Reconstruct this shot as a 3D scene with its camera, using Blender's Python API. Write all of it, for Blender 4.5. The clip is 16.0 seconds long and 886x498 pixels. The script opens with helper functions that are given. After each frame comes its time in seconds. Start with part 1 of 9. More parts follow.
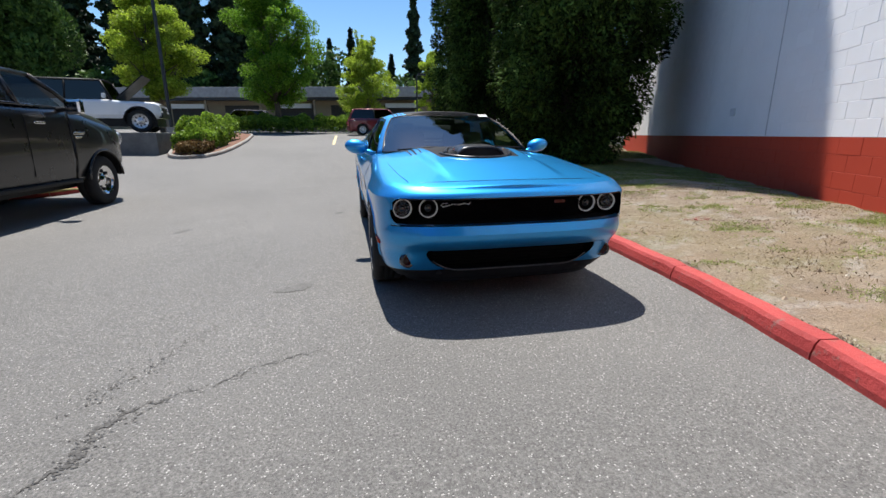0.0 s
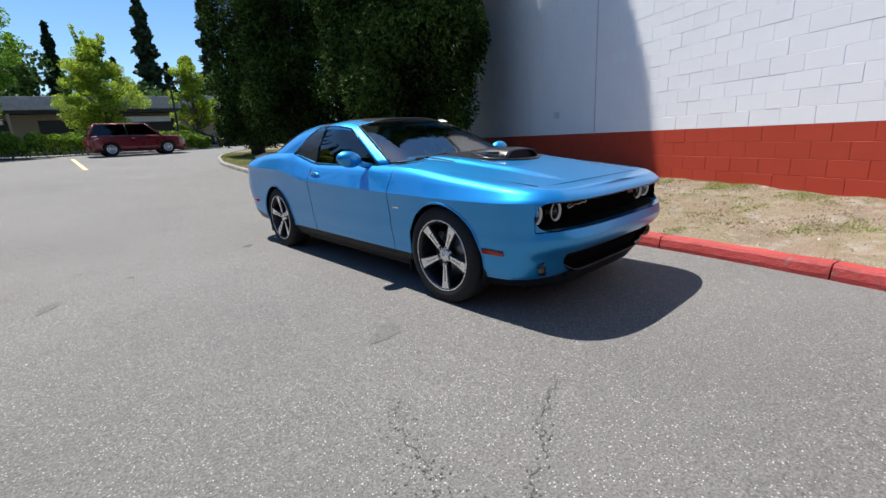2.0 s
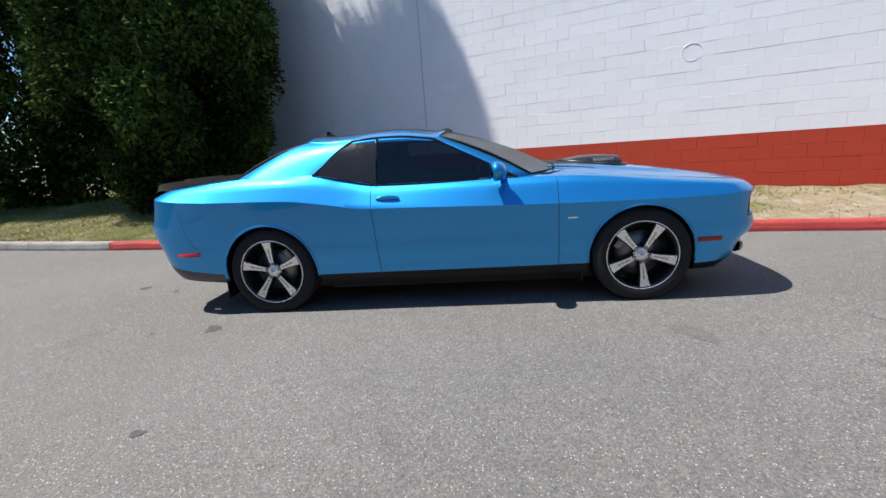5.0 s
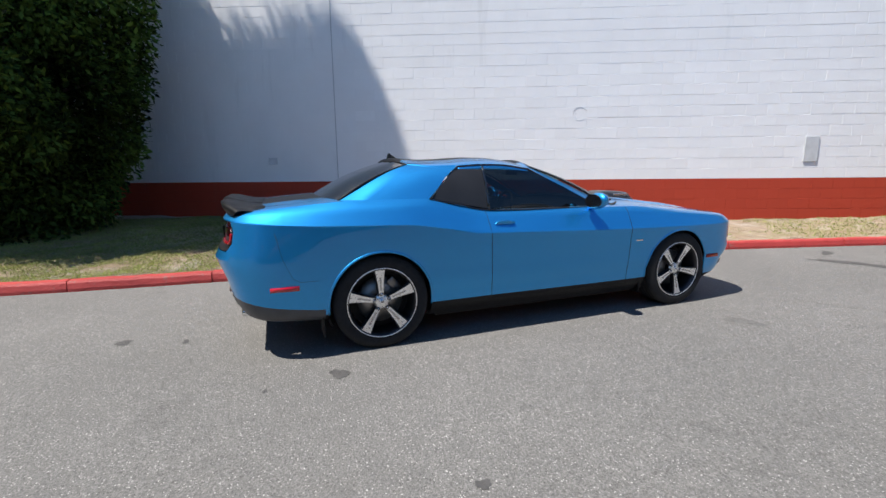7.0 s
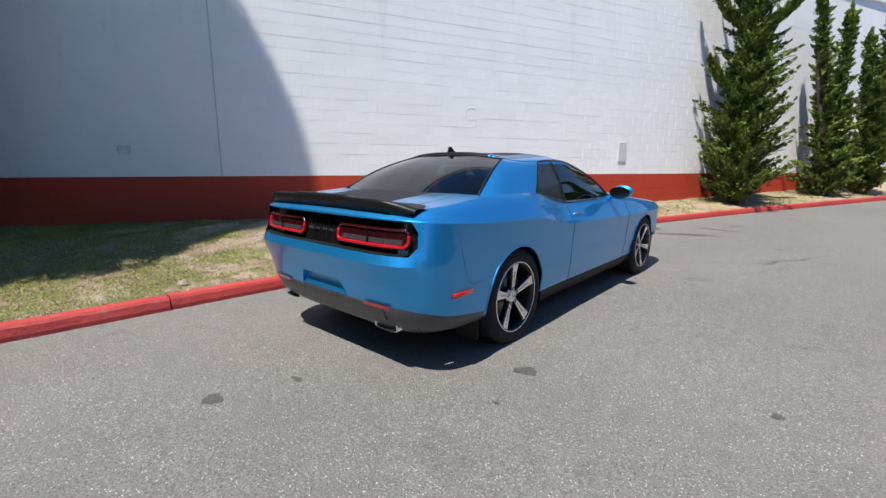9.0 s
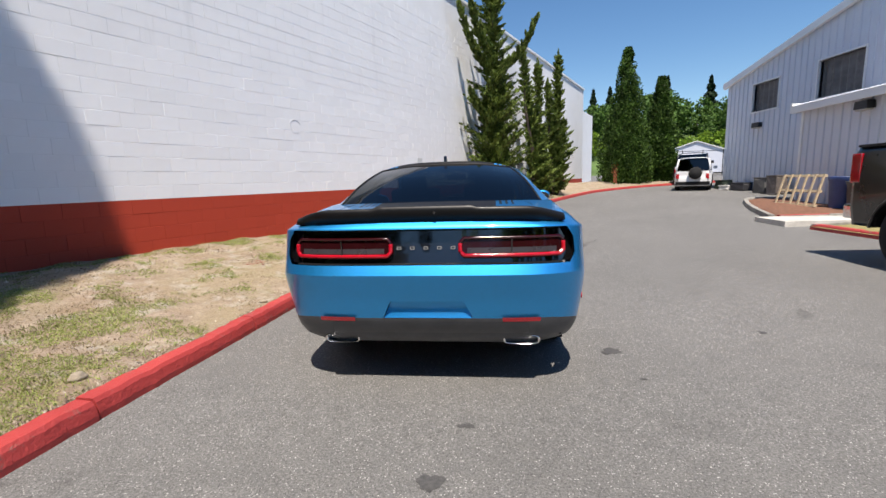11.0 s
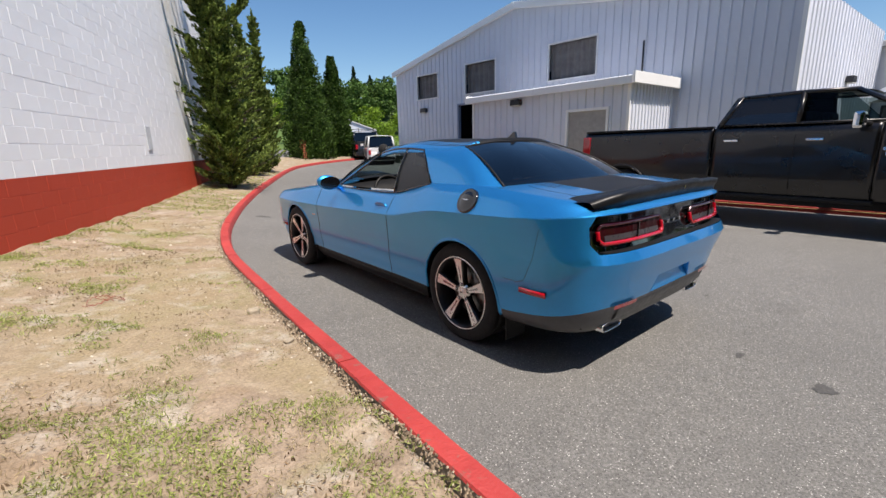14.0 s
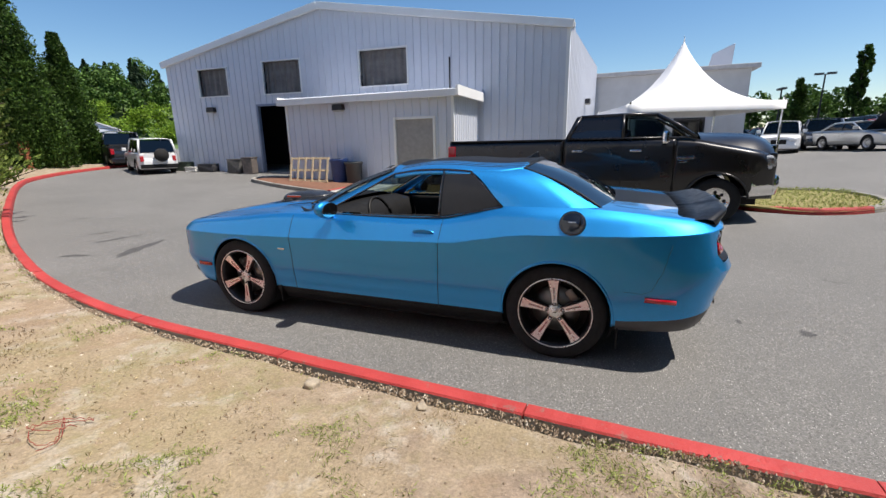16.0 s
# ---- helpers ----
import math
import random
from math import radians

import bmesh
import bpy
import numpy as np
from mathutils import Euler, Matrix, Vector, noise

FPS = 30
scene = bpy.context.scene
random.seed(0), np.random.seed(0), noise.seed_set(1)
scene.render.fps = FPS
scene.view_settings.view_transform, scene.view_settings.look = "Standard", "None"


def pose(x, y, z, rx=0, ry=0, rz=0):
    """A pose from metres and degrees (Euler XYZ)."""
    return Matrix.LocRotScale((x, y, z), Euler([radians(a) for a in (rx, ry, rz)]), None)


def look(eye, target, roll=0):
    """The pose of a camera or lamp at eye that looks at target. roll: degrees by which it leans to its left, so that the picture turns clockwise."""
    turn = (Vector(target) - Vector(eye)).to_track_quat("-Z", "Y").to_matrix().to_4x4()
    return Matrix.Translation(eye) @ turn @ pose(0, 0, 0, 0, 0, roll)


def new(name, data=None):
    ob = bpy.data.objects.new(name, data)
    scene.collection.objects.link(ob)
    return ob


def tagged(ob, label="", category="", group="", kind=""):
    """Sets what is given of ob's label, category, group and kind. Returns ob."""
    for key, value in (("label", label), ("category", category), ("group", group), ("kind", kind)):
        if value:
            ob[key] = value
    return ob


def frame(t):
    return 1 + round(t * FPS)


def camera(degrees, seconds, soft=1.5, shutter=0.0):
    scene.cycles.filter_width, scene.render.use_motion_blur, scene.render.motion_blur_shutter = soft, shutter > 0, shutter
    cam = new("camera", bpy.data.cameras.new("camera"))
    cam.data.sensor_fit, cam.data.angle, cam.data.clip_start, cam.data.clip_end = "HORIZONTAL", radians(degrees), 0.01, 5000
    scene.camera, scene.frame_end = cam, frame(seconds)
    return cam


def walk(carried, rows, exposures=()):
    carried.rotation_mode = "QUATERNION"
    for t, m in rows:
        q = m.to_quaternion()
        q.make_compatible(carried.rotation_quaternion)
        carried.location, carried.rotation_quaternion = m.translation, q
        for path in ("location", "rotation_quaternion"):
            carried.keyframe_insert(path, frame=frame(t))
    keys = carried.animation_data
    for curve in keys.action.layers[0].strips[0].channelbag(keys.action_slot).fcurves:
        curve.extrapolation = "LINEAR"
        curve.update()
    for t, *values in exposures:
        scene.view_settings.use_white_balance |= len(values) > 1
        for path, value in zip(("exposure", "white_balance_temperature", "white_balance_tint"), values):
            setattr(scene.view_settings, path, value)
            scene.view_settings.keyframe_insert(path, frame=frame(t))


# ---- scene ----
cam = camera(90.7, 16.0)
PATH = [
    (0, (-1.083, -5.066, 1.182), (-0.679, -3.173, 0.677), -0.2),
    (0.5, (-1.575, -4.896, 1.184), (-0.967, -3.068, 0.645), 0.0),
    (1, (-2.036, -4.621, 1.165), (-1.208, -2.886, 0.616), -2.5),
    (1.5, (-2.532, -4.266, 1.202), (-1.486, -2.631, 0.719), -2.6),
    (2, (-2.976, -3.832, 1.206), (-1.694, -2.378, 0.715), -3.1),
    (2.5, (-3.345, -3.336, 1.216), (-1.866, -2.076, 0.742), -0.2),
    (3, (-3.666, -2.783, 1.224), (-2.009, -1.763, 0.761), -0.5),
    (3.5, (-3.931, -2.172, 1.25), (-2.197, -1.277, 0.813), -0.8),
    (4, (-4.167, -1.577, 1.277), (-2.329, -0.916, 0.848), -1.3),
    (4.2, (-4.21, -1.326, 1.263), (-2.349, -0.751, 0.81), -2.1),
    (6.3, (-4.284, 1.295, 1.285), (-2.359, 0.916, 0.899), -1.5),
    (6.5, (-4.217, 1.561, 1.313), (-2.313, 1.098, 0.913), -0.2),
    (7, (-4.041, 2.175, 1.332), (-2.2, 1.477, 0.982), -0.5),
    (7.5, (-3.752, 2.755, 1.321), (-1.995, 1.865, 0.975), -0.0),
    (8, (-3.434, 3.308, 1.331), (-1.812, 2.192, 0.978), -0.6),
    (8.2, (-3.286, 3.511, 1.328), (-1.716, 2.325, 0.97), -0.4),
    (10.3, (-1.198, 4.911, 1.328), (-0.548, 3.046, 1.014), -2.1),
    (10.5, (-0.962, 4.948, 1.301), (-0.418, 3.046, 1.005), -2.8),
    (11, (-0.375, 5.033, 1.291), (-0.162, 3.068, 0.981), -1.7),
    (11.5, (0.221, 5.063, 1.299), (0.136, 3.096, 0.948), -0.3),
    (12, (0.843, 4.944, 1.314), (0.515, 3.001, 0.97), -0.3),
    (12.5, (1.414, 4.803, 1.336), (0.8, 2.948, 0.911), 0.5),
    (13, (1.918, 4.498, 1.344), (1.041, 2.76, 0.886), -0.7),
    (13.5, (2.412, 4.163, 1.361), (1.31, 2.554, 0.917), 0.7),
    (14, (2.898, 3.73, 1.399), (1.668, 2.221, 0.939), -1.4),
    (14.5, (3.282, 3.305, 1.461), (1.87, 1.968, 0.993), -0.2),
    (15, (3.598, 2.868, 1.511), (2.067, 1.674, 1.03), 0.3),
    (15.5, (3.803, 2.341, 1.566), (2.135, 1.35, 1.081), -1.8),
    (16, (4.003, 1.821, 1.6), (2.194, 1.113, 1.124), -1.2),
]
walk(cam, [(t, look(e, g, r)) for t, e, g, r in PATH], [(0, 0.63, 6500, 10), (4, 0.63, 6500, 10), (8, 0.65, 6600, 10), (10.5, 0.63, 6800, 12), (12, 0.58, 6950, 13), (14.5, 0.52, 6900, 13), (16, 0.53, 6750, 11)])

# ---- light ----
SUN_TO = Vector((-0.035, 0.465, 1.0)).normalized()
sun = new("sun", bpy.data.lights.new("sun", "SUN"))
sun.data.energy, sun.data.angle, sun.data.color = 5.15, radians(0.53), (1.0, 0.955, 0.89)
sun.matrix_world = look(SUN_TO * 60, (0, 0, 0))
world = bpy.data.worlds.new("sky")
scene.world = world
world.use_nodes = True
wn = world.node_tree
sky = wn.nodes.new("ShaderNodeTexSky")
sky.sky_type, sky.sun_disc = "NISHITA", False
sky.sun_elevation = math.asin(SUN_TO.z)
sky.sun_rotation = math.atan2(SUN_TO.x, SUN_TO.y)
sky.air_density, sky.dust_density, sky.ozone_density = 1.0, 0.2, 3.2
deep = wn.nodes.new("ShaderNodeHueSaturation")
deep.inputs["Saturation"].default_value = 1.2
wn.links.new(sky.outputs[0], deep.inputs["Color"])
wn.links.new(deep.outputs[0], wn.nodes["Background"].inputs[0])
wn.nodes["Background"].inputs[1].default_value = 0.096

# ---- materials ----


class Mat:
    """A small builder of node materials."""

    def __init__(self, name, base=(0.5, 0.5, 0.5), rough=0.6, metal=0.0, **extra):
        self.m = bpy.data.materials.new(name)
        self.m.use_nodes = True
        self.t = self.m.node_tree
        self.b = self.t.nodes["Principled BSDF"]
        self.b.inputs["Base Color"].default_value = (*base, 1)
        self.b.inputs["Roughness"].default_value = rough
        self.b.inputs["Metallic"].default_value = metal
        for key, value in extra.items():
            self.b.inputs[key.replace("_", " ")].default_value = value
        self.co = None

    def node(self, kind, **props):
        n = self.t.nodes.new("ShaderNode" + kind)
        for key, value in props.items():
            if key == "operation":
                n.operation = value
            elif key == "data_type":
                n.data_type = value
            elif key == "blend_type":
                n.blend_type = value
        return n

    def link(self, a, b):
        self.t.links.new(a, b)

    def coords(self):
        if self.co is None:
            self.co = self.node("TexCoord").outputs["Object"]
        return self.co

    def noise(self, scale, detail=4, rough=0.6, stretch=None, coords=None):
        n = self.node("TexNoise")
        n.inputs["Scale"].default_value, n.inputs["Detail"].default_value, n.inputs["Roughness"].default_value = scale, detail, rough
        src = coords or self.coords()
        if stretch:
            mp = self.node("Mapping")
            mp.inputs["Scale"].default_value = stretch
            self.link(src, mp.inputs[0])
            src = mp.outputs[0]
        self.link(src, n.inputs["Vector"])
        return n.outputs["Fac"]

    def ramp(self, fac, *stops):
        r = self.node("ValToRGB")
        while len(r.color_ramp.elements) < len(stops):
            r.color_ramp.elements.new(0.5)
        for e, (p, c) in zip(r.color_ramp.elements, stops):
            e.position = p
            e.color = (*c, 1) if isinstance(c, tuple) else (c, c, c, 1)
        self.link(fac, r.inputs[0])
        return r.outputs[0]

    def mix(self, fac, a, b, blend="MIX"):
        n = self.node("Mix", data_type="RGBA", blend_type=blend)
        for slot, v in ((0, fac), (6, a), (7, b)):
            if isinstance(v, (int, float)):
                n.inputs[slot].default_value = v if slot == 0 else (v, v, v, 1)
            elif isinstance(v, tuple):
                n.inputs[slot].default_value = (*v, 1)
            else:
                self.link(v, n.inputs[slot])
        return n.outputs[2]

    def math(self, op, a, b=0.0):
        n = self.node("Math", operation=op)
        for slot, v in ((0, a), (1, b)):
            if isinstance(v, (int, float)):
                n.inputs[slot].default_value = v
            else:
                self.link(v, n.inputs[slot])
        return n.outputs[0]

    def color(self, c):
        self.link(c, self.b.inputs["Base Color"])
        return self

    def rough(self, c):
        self.link(c, self.b.inputs["Roughness"])
        return self

    def bump(self, height, strength=0.3, dist=0.01):
        n = self.node("Bump")
        n.inputs["Strength"].default_value, n.inputs["Distance"].default_value = strength, dist
        self.link(height, n.inputs["Height"])
        self.link(n.outputs[0], self.b.inputs["Normal"])
        return self

    def separate(self):
        n = self.node("SeparateXYZ")
        self.link(self.coords(), n.inputs[0])
        return n.outputs

    def random(self):
        return self.node("ObjectInfo").outputs["Random"]

    def island(self):
        return self.node("NewGeometry").outputs["Random Per Island"]


def plain(name, base, rough=0.6, metal=0.0, vary=0.12, scale=6.0, bump=0.0, **extra):
    """Paint, plastic or metal with a faint unevenness."""
    m = Mat(name, base, rough, metal, **extra)
    f = m.noise(scale, 5)
    lo, hi = tuple(c * (1 - vary) for c in base), tuple(min(c * (1 + vary), 1) for c in base)
    m.color(m.ramp(f, (0.3, lo), (0.7, hi)))
    m.rough(m.ramp(m.noise(scale * 3, 3), (0.3, max(rough - 0.06, 0.02)), (0.7, min(rough + 0.08, 1))))
    if bump:
        m.bump(m.noise(scale * 12, 3), bump, 0.004)
    return m.m


def asphalt():
    m = Mat("asphalt", rough=0.85)
    grain, mid, big = m.noise(85, 5, 0.85), m.noise(9, 5, 0.65), m.noise(0.35, 4, 0.6)
    v = m.node("TexVoronoi")
    v.inputs["Scale"].default_value = 84
    m.link(m.coords(), v.inputs["Vector"])
    c = m.ramp(grain, (0.31, (0.050, 0.0485, 0.046)), (0.5, (0.142, 0.138, 0.131)), (0.69, (0.272, 0.265, 0.252)))
    # pale stone chips
    chip = m.math("LESS_THAN", v.outputs["Distance"], m.math("MULTIPLY", m.noise(40, 2, 0.5), 0.50))
    pick = m.math("GREATER_THAN", m.ramp(v.outputs["Color"], (0.0, 0.0), (1.0, 1.0)), 0.66)
    c = m.mix(m.math("MULTIPLY", m.math("MULTIPLY", chip, pick), 0.8), c, (0.52, 0.51, 0.48))
    pit = m.math("LESS_THAN", m.ramp(v.outputs["Color"], (0.0, 0.0), (1.0, 1.0)), 0.30)
    c = m.mix(m.math("MULTIPLY", m.math("MULTIPLY", chip, pit), 0.8), c, (0.045, 0.044, 0.042))
    c = m.mix(0.85, c, m.ramp(mid, (0.25, 0.80), (0.75, 1.12)), "MULTIPLY")
    c = m.mix(1.0, c, m.ramp(big, (0.3, 0.86), (0.7, 1.08)), "MULTIPLY")
    # old oil drips and tyre smears
    drips = m.math("MULTIPLY", m.ramp(m.noise(0.9, 2, 0.4), (0.60, 0.0), (0.72, 1.0)), m.ramp(m.noise(5, 5, 0.7), (0.5, 0.0), (0.68, 1.0)))
    c = m.mix(m.math("MULTIPLY", drips, 0.55), c, (0.055, 0.052, 0.05))
    m.color(c)
    m.rough(m.ramp(mid, (0.3, 0.72), (0.7, 0.95)))
    m.bump(m.math("ADD", grain, m.math("MULTIPLY", v.outputs["Distance"], 0.6)), 0.75, 0.006)
    return m.m


def verge_soil():
    m = Mat("dry_soil", rough=0.95, Diffuse_Roughness=0.6)
    big, mid, fine = m.noise(0.55, 5, 0.65), m.noise(5, 6, 0.7), m.noise(60, 4, 0.75)
    c = m.ramp(mid, (0.25, (0.17, 0.123, 0.088)), (0.55, (0.305, 0.235, 0.172)), (0.8, (0.46, 0.385, 0.300)))
    c = m.mix(m.ramp(big, (0.42, 0.0), (0.62, 0.75)), c, (0.27, 0.215, 0.125))
    c = m.mix(m.ramp(m.noise(1.9, 5, 0.65), (0.48, 0.0), (0.60, 0.5)), c, (0.25, 0.175, 0.108))
    c = m.mix(m.ramp(m.noise(2.9, 5, 0.65), (0.53, 0.0), (0.64, 0.55)), c, (0.42, 0.385, 0.335))
    low = m.math("MULTIPLY", m.ramp(m.noise(1.5, 6, 0.7), (0.50, 0.0), (0.62, 0.6)), m.ramp(m.noise(26, 4, 0.7), (0.35, 0.25), (0.6, 1.0)))
    c = m.mix(low, c, (0.185, 0.175, 0.065))
    litter = m.ramp(m.noise(11, 8, 0.8), (0.60, 0.0), (0.70, 0.7))
    c = m.mix(litter, c, (0.12, 0.085, 0.055))
    c = m.mix(1.0, c, m.ramp(fine, (0.25, 0.58), (0.75, 1.32)), "MULTIPLY")
    m.color(c)
    m.bump(m.math("ADD", mid, m.math("MULTIPLY", fine, 0.35)), 0.8, 0.03)
    return m.m


def wall_paint(name, base, dirt, smooth=0.62):
    m = Mat(name, base, smooth, Specular_IOR_Level=0.25)
    a, b, s = m.noise(1.2, 5, 0.6), m.noise(22, 5, 0.7), m.noise(3.0, 5, 0.6, (1, 1, 0.12))
    c = m.ramp(a, (0.3, tuple(x * 0.94 for x in base)), (0.7, base))
    c = m.mix(m.ramp(s, (0.60, 0.0), (0.82, 0.35)), c, dirt)
    c = m.mix(m.ramp(b, (0.68, 0.0), (0.8, 0.3)), c, dirt)
    hue = m.ramp(m.random(), (0.0, 0.955), (1.0, 1.0))
    m.color(m.mix(1.0, c, hue, "MULTIPLY"))
    m.bump(m.math("ADD", m.noise(60, 4, 0.7), m.math("MULTIPLY", a, 2.0)), 0.35, 0.006)
    return m.m


def kerb_paint():
    m = Mat("red_kerb_paint", rough=0.62)
    a, b = m.noise(2.2, 6, 0.65), m.noise(34, 5, 0.7)
    c = m.ramp(a, (0.3, (0.32, 0.030, 0.028)), (0.7, (0.43, 0.047, 0.042)))
    chips = m.ramp(m.noise(7, 8, 0.78), (0.58, 0.0), (0.64, 1.0))
    c = m.mix(m.math("MULTIPLY", chips, 0.8), c, (0.20, 0.11, 0.09))
    c = m.mix(m.ramp(b, (0.62, 0.0), (0.8, 0.35)), c, (0.10, 0.05, 0.045))
    m.color(c)
    m.bump(m.math("ADD", b, m.math("MULTIPLY", a, 3.0)), 0.6, 0.012)
    return m.m


def concrete(name, base=(0.36, 0.34, 0.30)):
    m = Mat(name, base, 0.88)
    a, b = m.noise(2.5, 6, 0.65), m.noise(45, 5, 0.75)
    c = m.ramp(a, (0.28, tuple(x * 0.6 for x in base)), (0.7, tuple(min(1, x * 1.15) for x in base)))
    m.color(m.mix(1.0, c, m.ramp(b, (0.2, 0.75), (0.8, 1.15)), "MULTIPLY"))
    m.bump(b, 0.6, 0.008)
    return m.m


def leaf(name, dark, light, rough=0.55, trans=0.12, patch=(0.65, 1.15), scale=0.8):
    """Foliage, each leaf or spray a little different, part of the light let through."""
    m = Mat(name, light, rough)
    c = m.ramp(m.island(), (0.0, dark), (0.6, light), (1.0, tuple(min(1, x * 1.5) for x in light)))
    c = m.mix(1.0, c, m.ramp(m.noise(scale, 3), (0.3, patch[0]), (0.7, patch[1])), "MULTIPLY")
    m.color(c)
    m.b.inputs["Specular IOR Level"].default_value = 0.18
    tr = m.node("BsdfTranslucent")
    m.link(c, tr.inputs["Color"])
    mx = m.node("MixShader")
    mx.inputs[0].default_value = trans
    m.link(m.b.outputs[0], mx.inputs[1])
    m.link(tr.outputs[0], mx.inputs[2])
    m.link(mx.outputs[0], m.t.nodes["Material Output"].inputs["Surface"])
    return m.m


def bark(name, base):
    m = Mat(name, base, 0.9)
    a = m.noise(9, 6, 0.7, (1, 1, 0.15))
    m.color(m.ramp(a, (0.3, tuple(x * 0.45 for x in base)), (0.7, base)))
    m.bump(a, 0.9, 0.03)
    return m.m


def glass(name, tint, through_amount, rough=0.02):
    """Thin tinted window glass."""
    m = Mat(name, tint, rough)
    tr = m.node("BsdfTransparent")
    tr.inputs[0].default_value = (*tint, 1)
    gl = m.node("BsdfGlossy")
    gl.inputs["Roughness"].default_value = rough
    fr = m.node("Fresnel")
    fr.inputs[0].default_value = 1.5
    mx = m.node("MixShader")
    m.link(m.math("MULTIPLY", fr.outputs[0], through_amount), mx.inputs[0])
    m.link(tr.outputs[0], mx.inputs[1])
    m.link(gl.outputs[0], mx.inputs[2])
    m.link(mx.outputs[0], m.t.nodes["Material Output"].inputs["Surface"])
    return m.m


def car_paint(name, base, flake=0.35, rough=0.22, metal=0.35):
    m = Mat(name, base, rough, metal)
    m.b.inputs["Coat Weight"].default_value, m.b.inputs["Coat Roughness"].default_value = 1.0, 0.03
    v = m.noise(420, 2, 0.5)
    m.color(m.ramp(v, (0.35, tuple(c * (1 - flake) for c in base)), (0.65, tuple(min(1, c * (1 + flake)) for c in base))))
    m.rough(m.ramp(m.noise(3, 4), (0.3, rough * 0.9), (0.7, rough * 1.2)))
    return m


ASPHALT, SOIL = asphalt(), verge_soil()
WHITE_BLOCK = wall_paint("white_block_paint", (0.90, 0.905, 0.92), (0.42, 0.42, 0.42))
RED_BLOCK = wall_paint("red_block_paint", (0.46, 0.058, 0.030), (0.30, 0.10, 0.07))
MORTAR_W = wall_paint("white_joint", (0.89, 0.895, 0.91), (0.55, 0.55, 0.55))
MORTAR_R = wall_paint("red_joint", (0.36, 0.045, 0.025), (0.25, 0.09, 0.07))
RED_KERB, CONCRETE, GREY_KERB = kerb_paint(), concrete("concrete", (0.42, 0.40, 0.37)), concrete("kerb_concrete", (0.31, 0.295, 0.265))
METAL_WHITE = wall_paint("white_metal_cladding", (0.64, 0.67, 0.74), (0.45, 0.45, 0.45), 0.45)
TRIM_WHITE = wall_paint("white_trim", (0.82, 0.82, 0.81), (0.5, 0.48, 0.45), 0.5)
# cedar: wide patch range paints sunlit and shaded zones of the crown into the colour
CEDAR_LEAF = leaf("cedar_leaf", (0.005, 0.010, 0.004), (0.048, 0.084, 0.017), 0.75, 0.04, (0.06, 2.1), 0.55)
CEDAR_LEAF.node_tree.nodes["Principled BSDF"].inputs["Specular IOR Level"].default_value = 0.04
JUNIPER_LEAF = leaf("juniper_leaf", (0.04, 0.072, 0.014), (0.155, 0.205, 0.045), 0.6, 0.12, (0.4, 1.4), 2.6)
ARBOR_LEAF = leaf("arborvitae_leaf", (0.014, 0.034, 0.007), (0.052, 0.100, 0.016), 0.6, 0.15, (0.45, 1.35), 1.2)
MAPLE_LEAF = leaf("maple_leaf", (0.07, 0.16, 0.012), (0.17, 0.32, 0.03), 0.5, 0.55)
LIME_LEAF = leaf("lime_leaf", (0.17, 0.26, 0.02), (0.34, 0.45, 0.05), 0.5, 0.55)
HEDGE_LEAF = leaf("hedge_leaf", (0.08, 0.15, 0.014), (0.20, 0.31, 0.035), 0.5, 0.42)
FIR_LEAF = leaf("fir_needles", (0.010, 0.022, 0.012), (0.03, 0.055, 0.024), 0.65, 0.05)
WOOD_LEAF = leaf("woodland_leaf", (0.03, 0.07, 0.015), (0.08, 0.15, 0.03), 0.6, 0.15)
RED_LEAF = leaf("reddish_shrub_leaf", (0.10, 0.05, 0.02), (0.22, 0.14, 0.05), 0.6, 0.2)
GRASS = leaf("grass_blades", (0.15, 0.185, 0.04), (0.29, 0.335, 0.10), 0.6, 0.25)
STRAW = leaf("dry_grass_blades", (0.20, 0.15, 0.075), (0.36, 0.29, 0.165), 0.7, 0.2)
LITTER = leaf("leaf_litter", (0.06, 0.038, 0.022), (0.20, 0.135, 0.08), 0.8, 0.05)
BARK, DARK_BARK = bark("bark", (0.16, 0.12, 0.085)), bark("dark_bark", (0.07, 0.05, 0.04))
RUBBER = plain("tyre_rubber", (0.010, 0.010, 0.011), 0.85, 0, 0.2, 18, 0.2)
BLACK_PLASTIC = plain("black_plastic", (0.010, 0.010, 0.011), 0.5, 0, 0.2, 12, 0.0, Specular_IOR_Level=0.25)
GLOSS_BLACK = plain("gloss_black", (0.006, 0.006, 0.007), 0.08, 0, 0.1, 6, 0.0, Coat_Weight=1.0)
SATIN_BLACK = plain("satin_black_decal", (0.020, 0.021, 0.024), 0.30, 0, 0.1, 9)
CHROME = plain("chrome", (0.80, 0.80, 0.80), 0.10, 1.0, 0.04, 6)
POLISHED = plain("machined_alloy", (0.86, 0.85, 0.83), 0.30, 0.8, 0.06, 20)
DARK_METAL = plain("dark_metal", (0.05, 0.05, 0.055), 0.4, 0.8, 0.2, 15)
SEAT_FABRIC = plain("dark_seat_fabric", (0.03, 0.03, 0.033), 0.85, 0, 0.25, 30, 0.3)
DEEP_BLACK = plain("matt_black_mesh", (0.004, 0.004, 0.0045), 0.9, 0, 0.2, 12, 0.0, Specular_IOR_Level=0.1)
TINT = glass("tinted_glass", (0.045, 0.05, 0.055), 1.5)
CLEAR = glass("windscreen_glass", (0.24, 0.31, 0.31), 0.36)
WHITE_LAMP = plain("lamp_lens", (0.75, 0.77, 0.8), 0.06, 0.2, 0.08, 20)
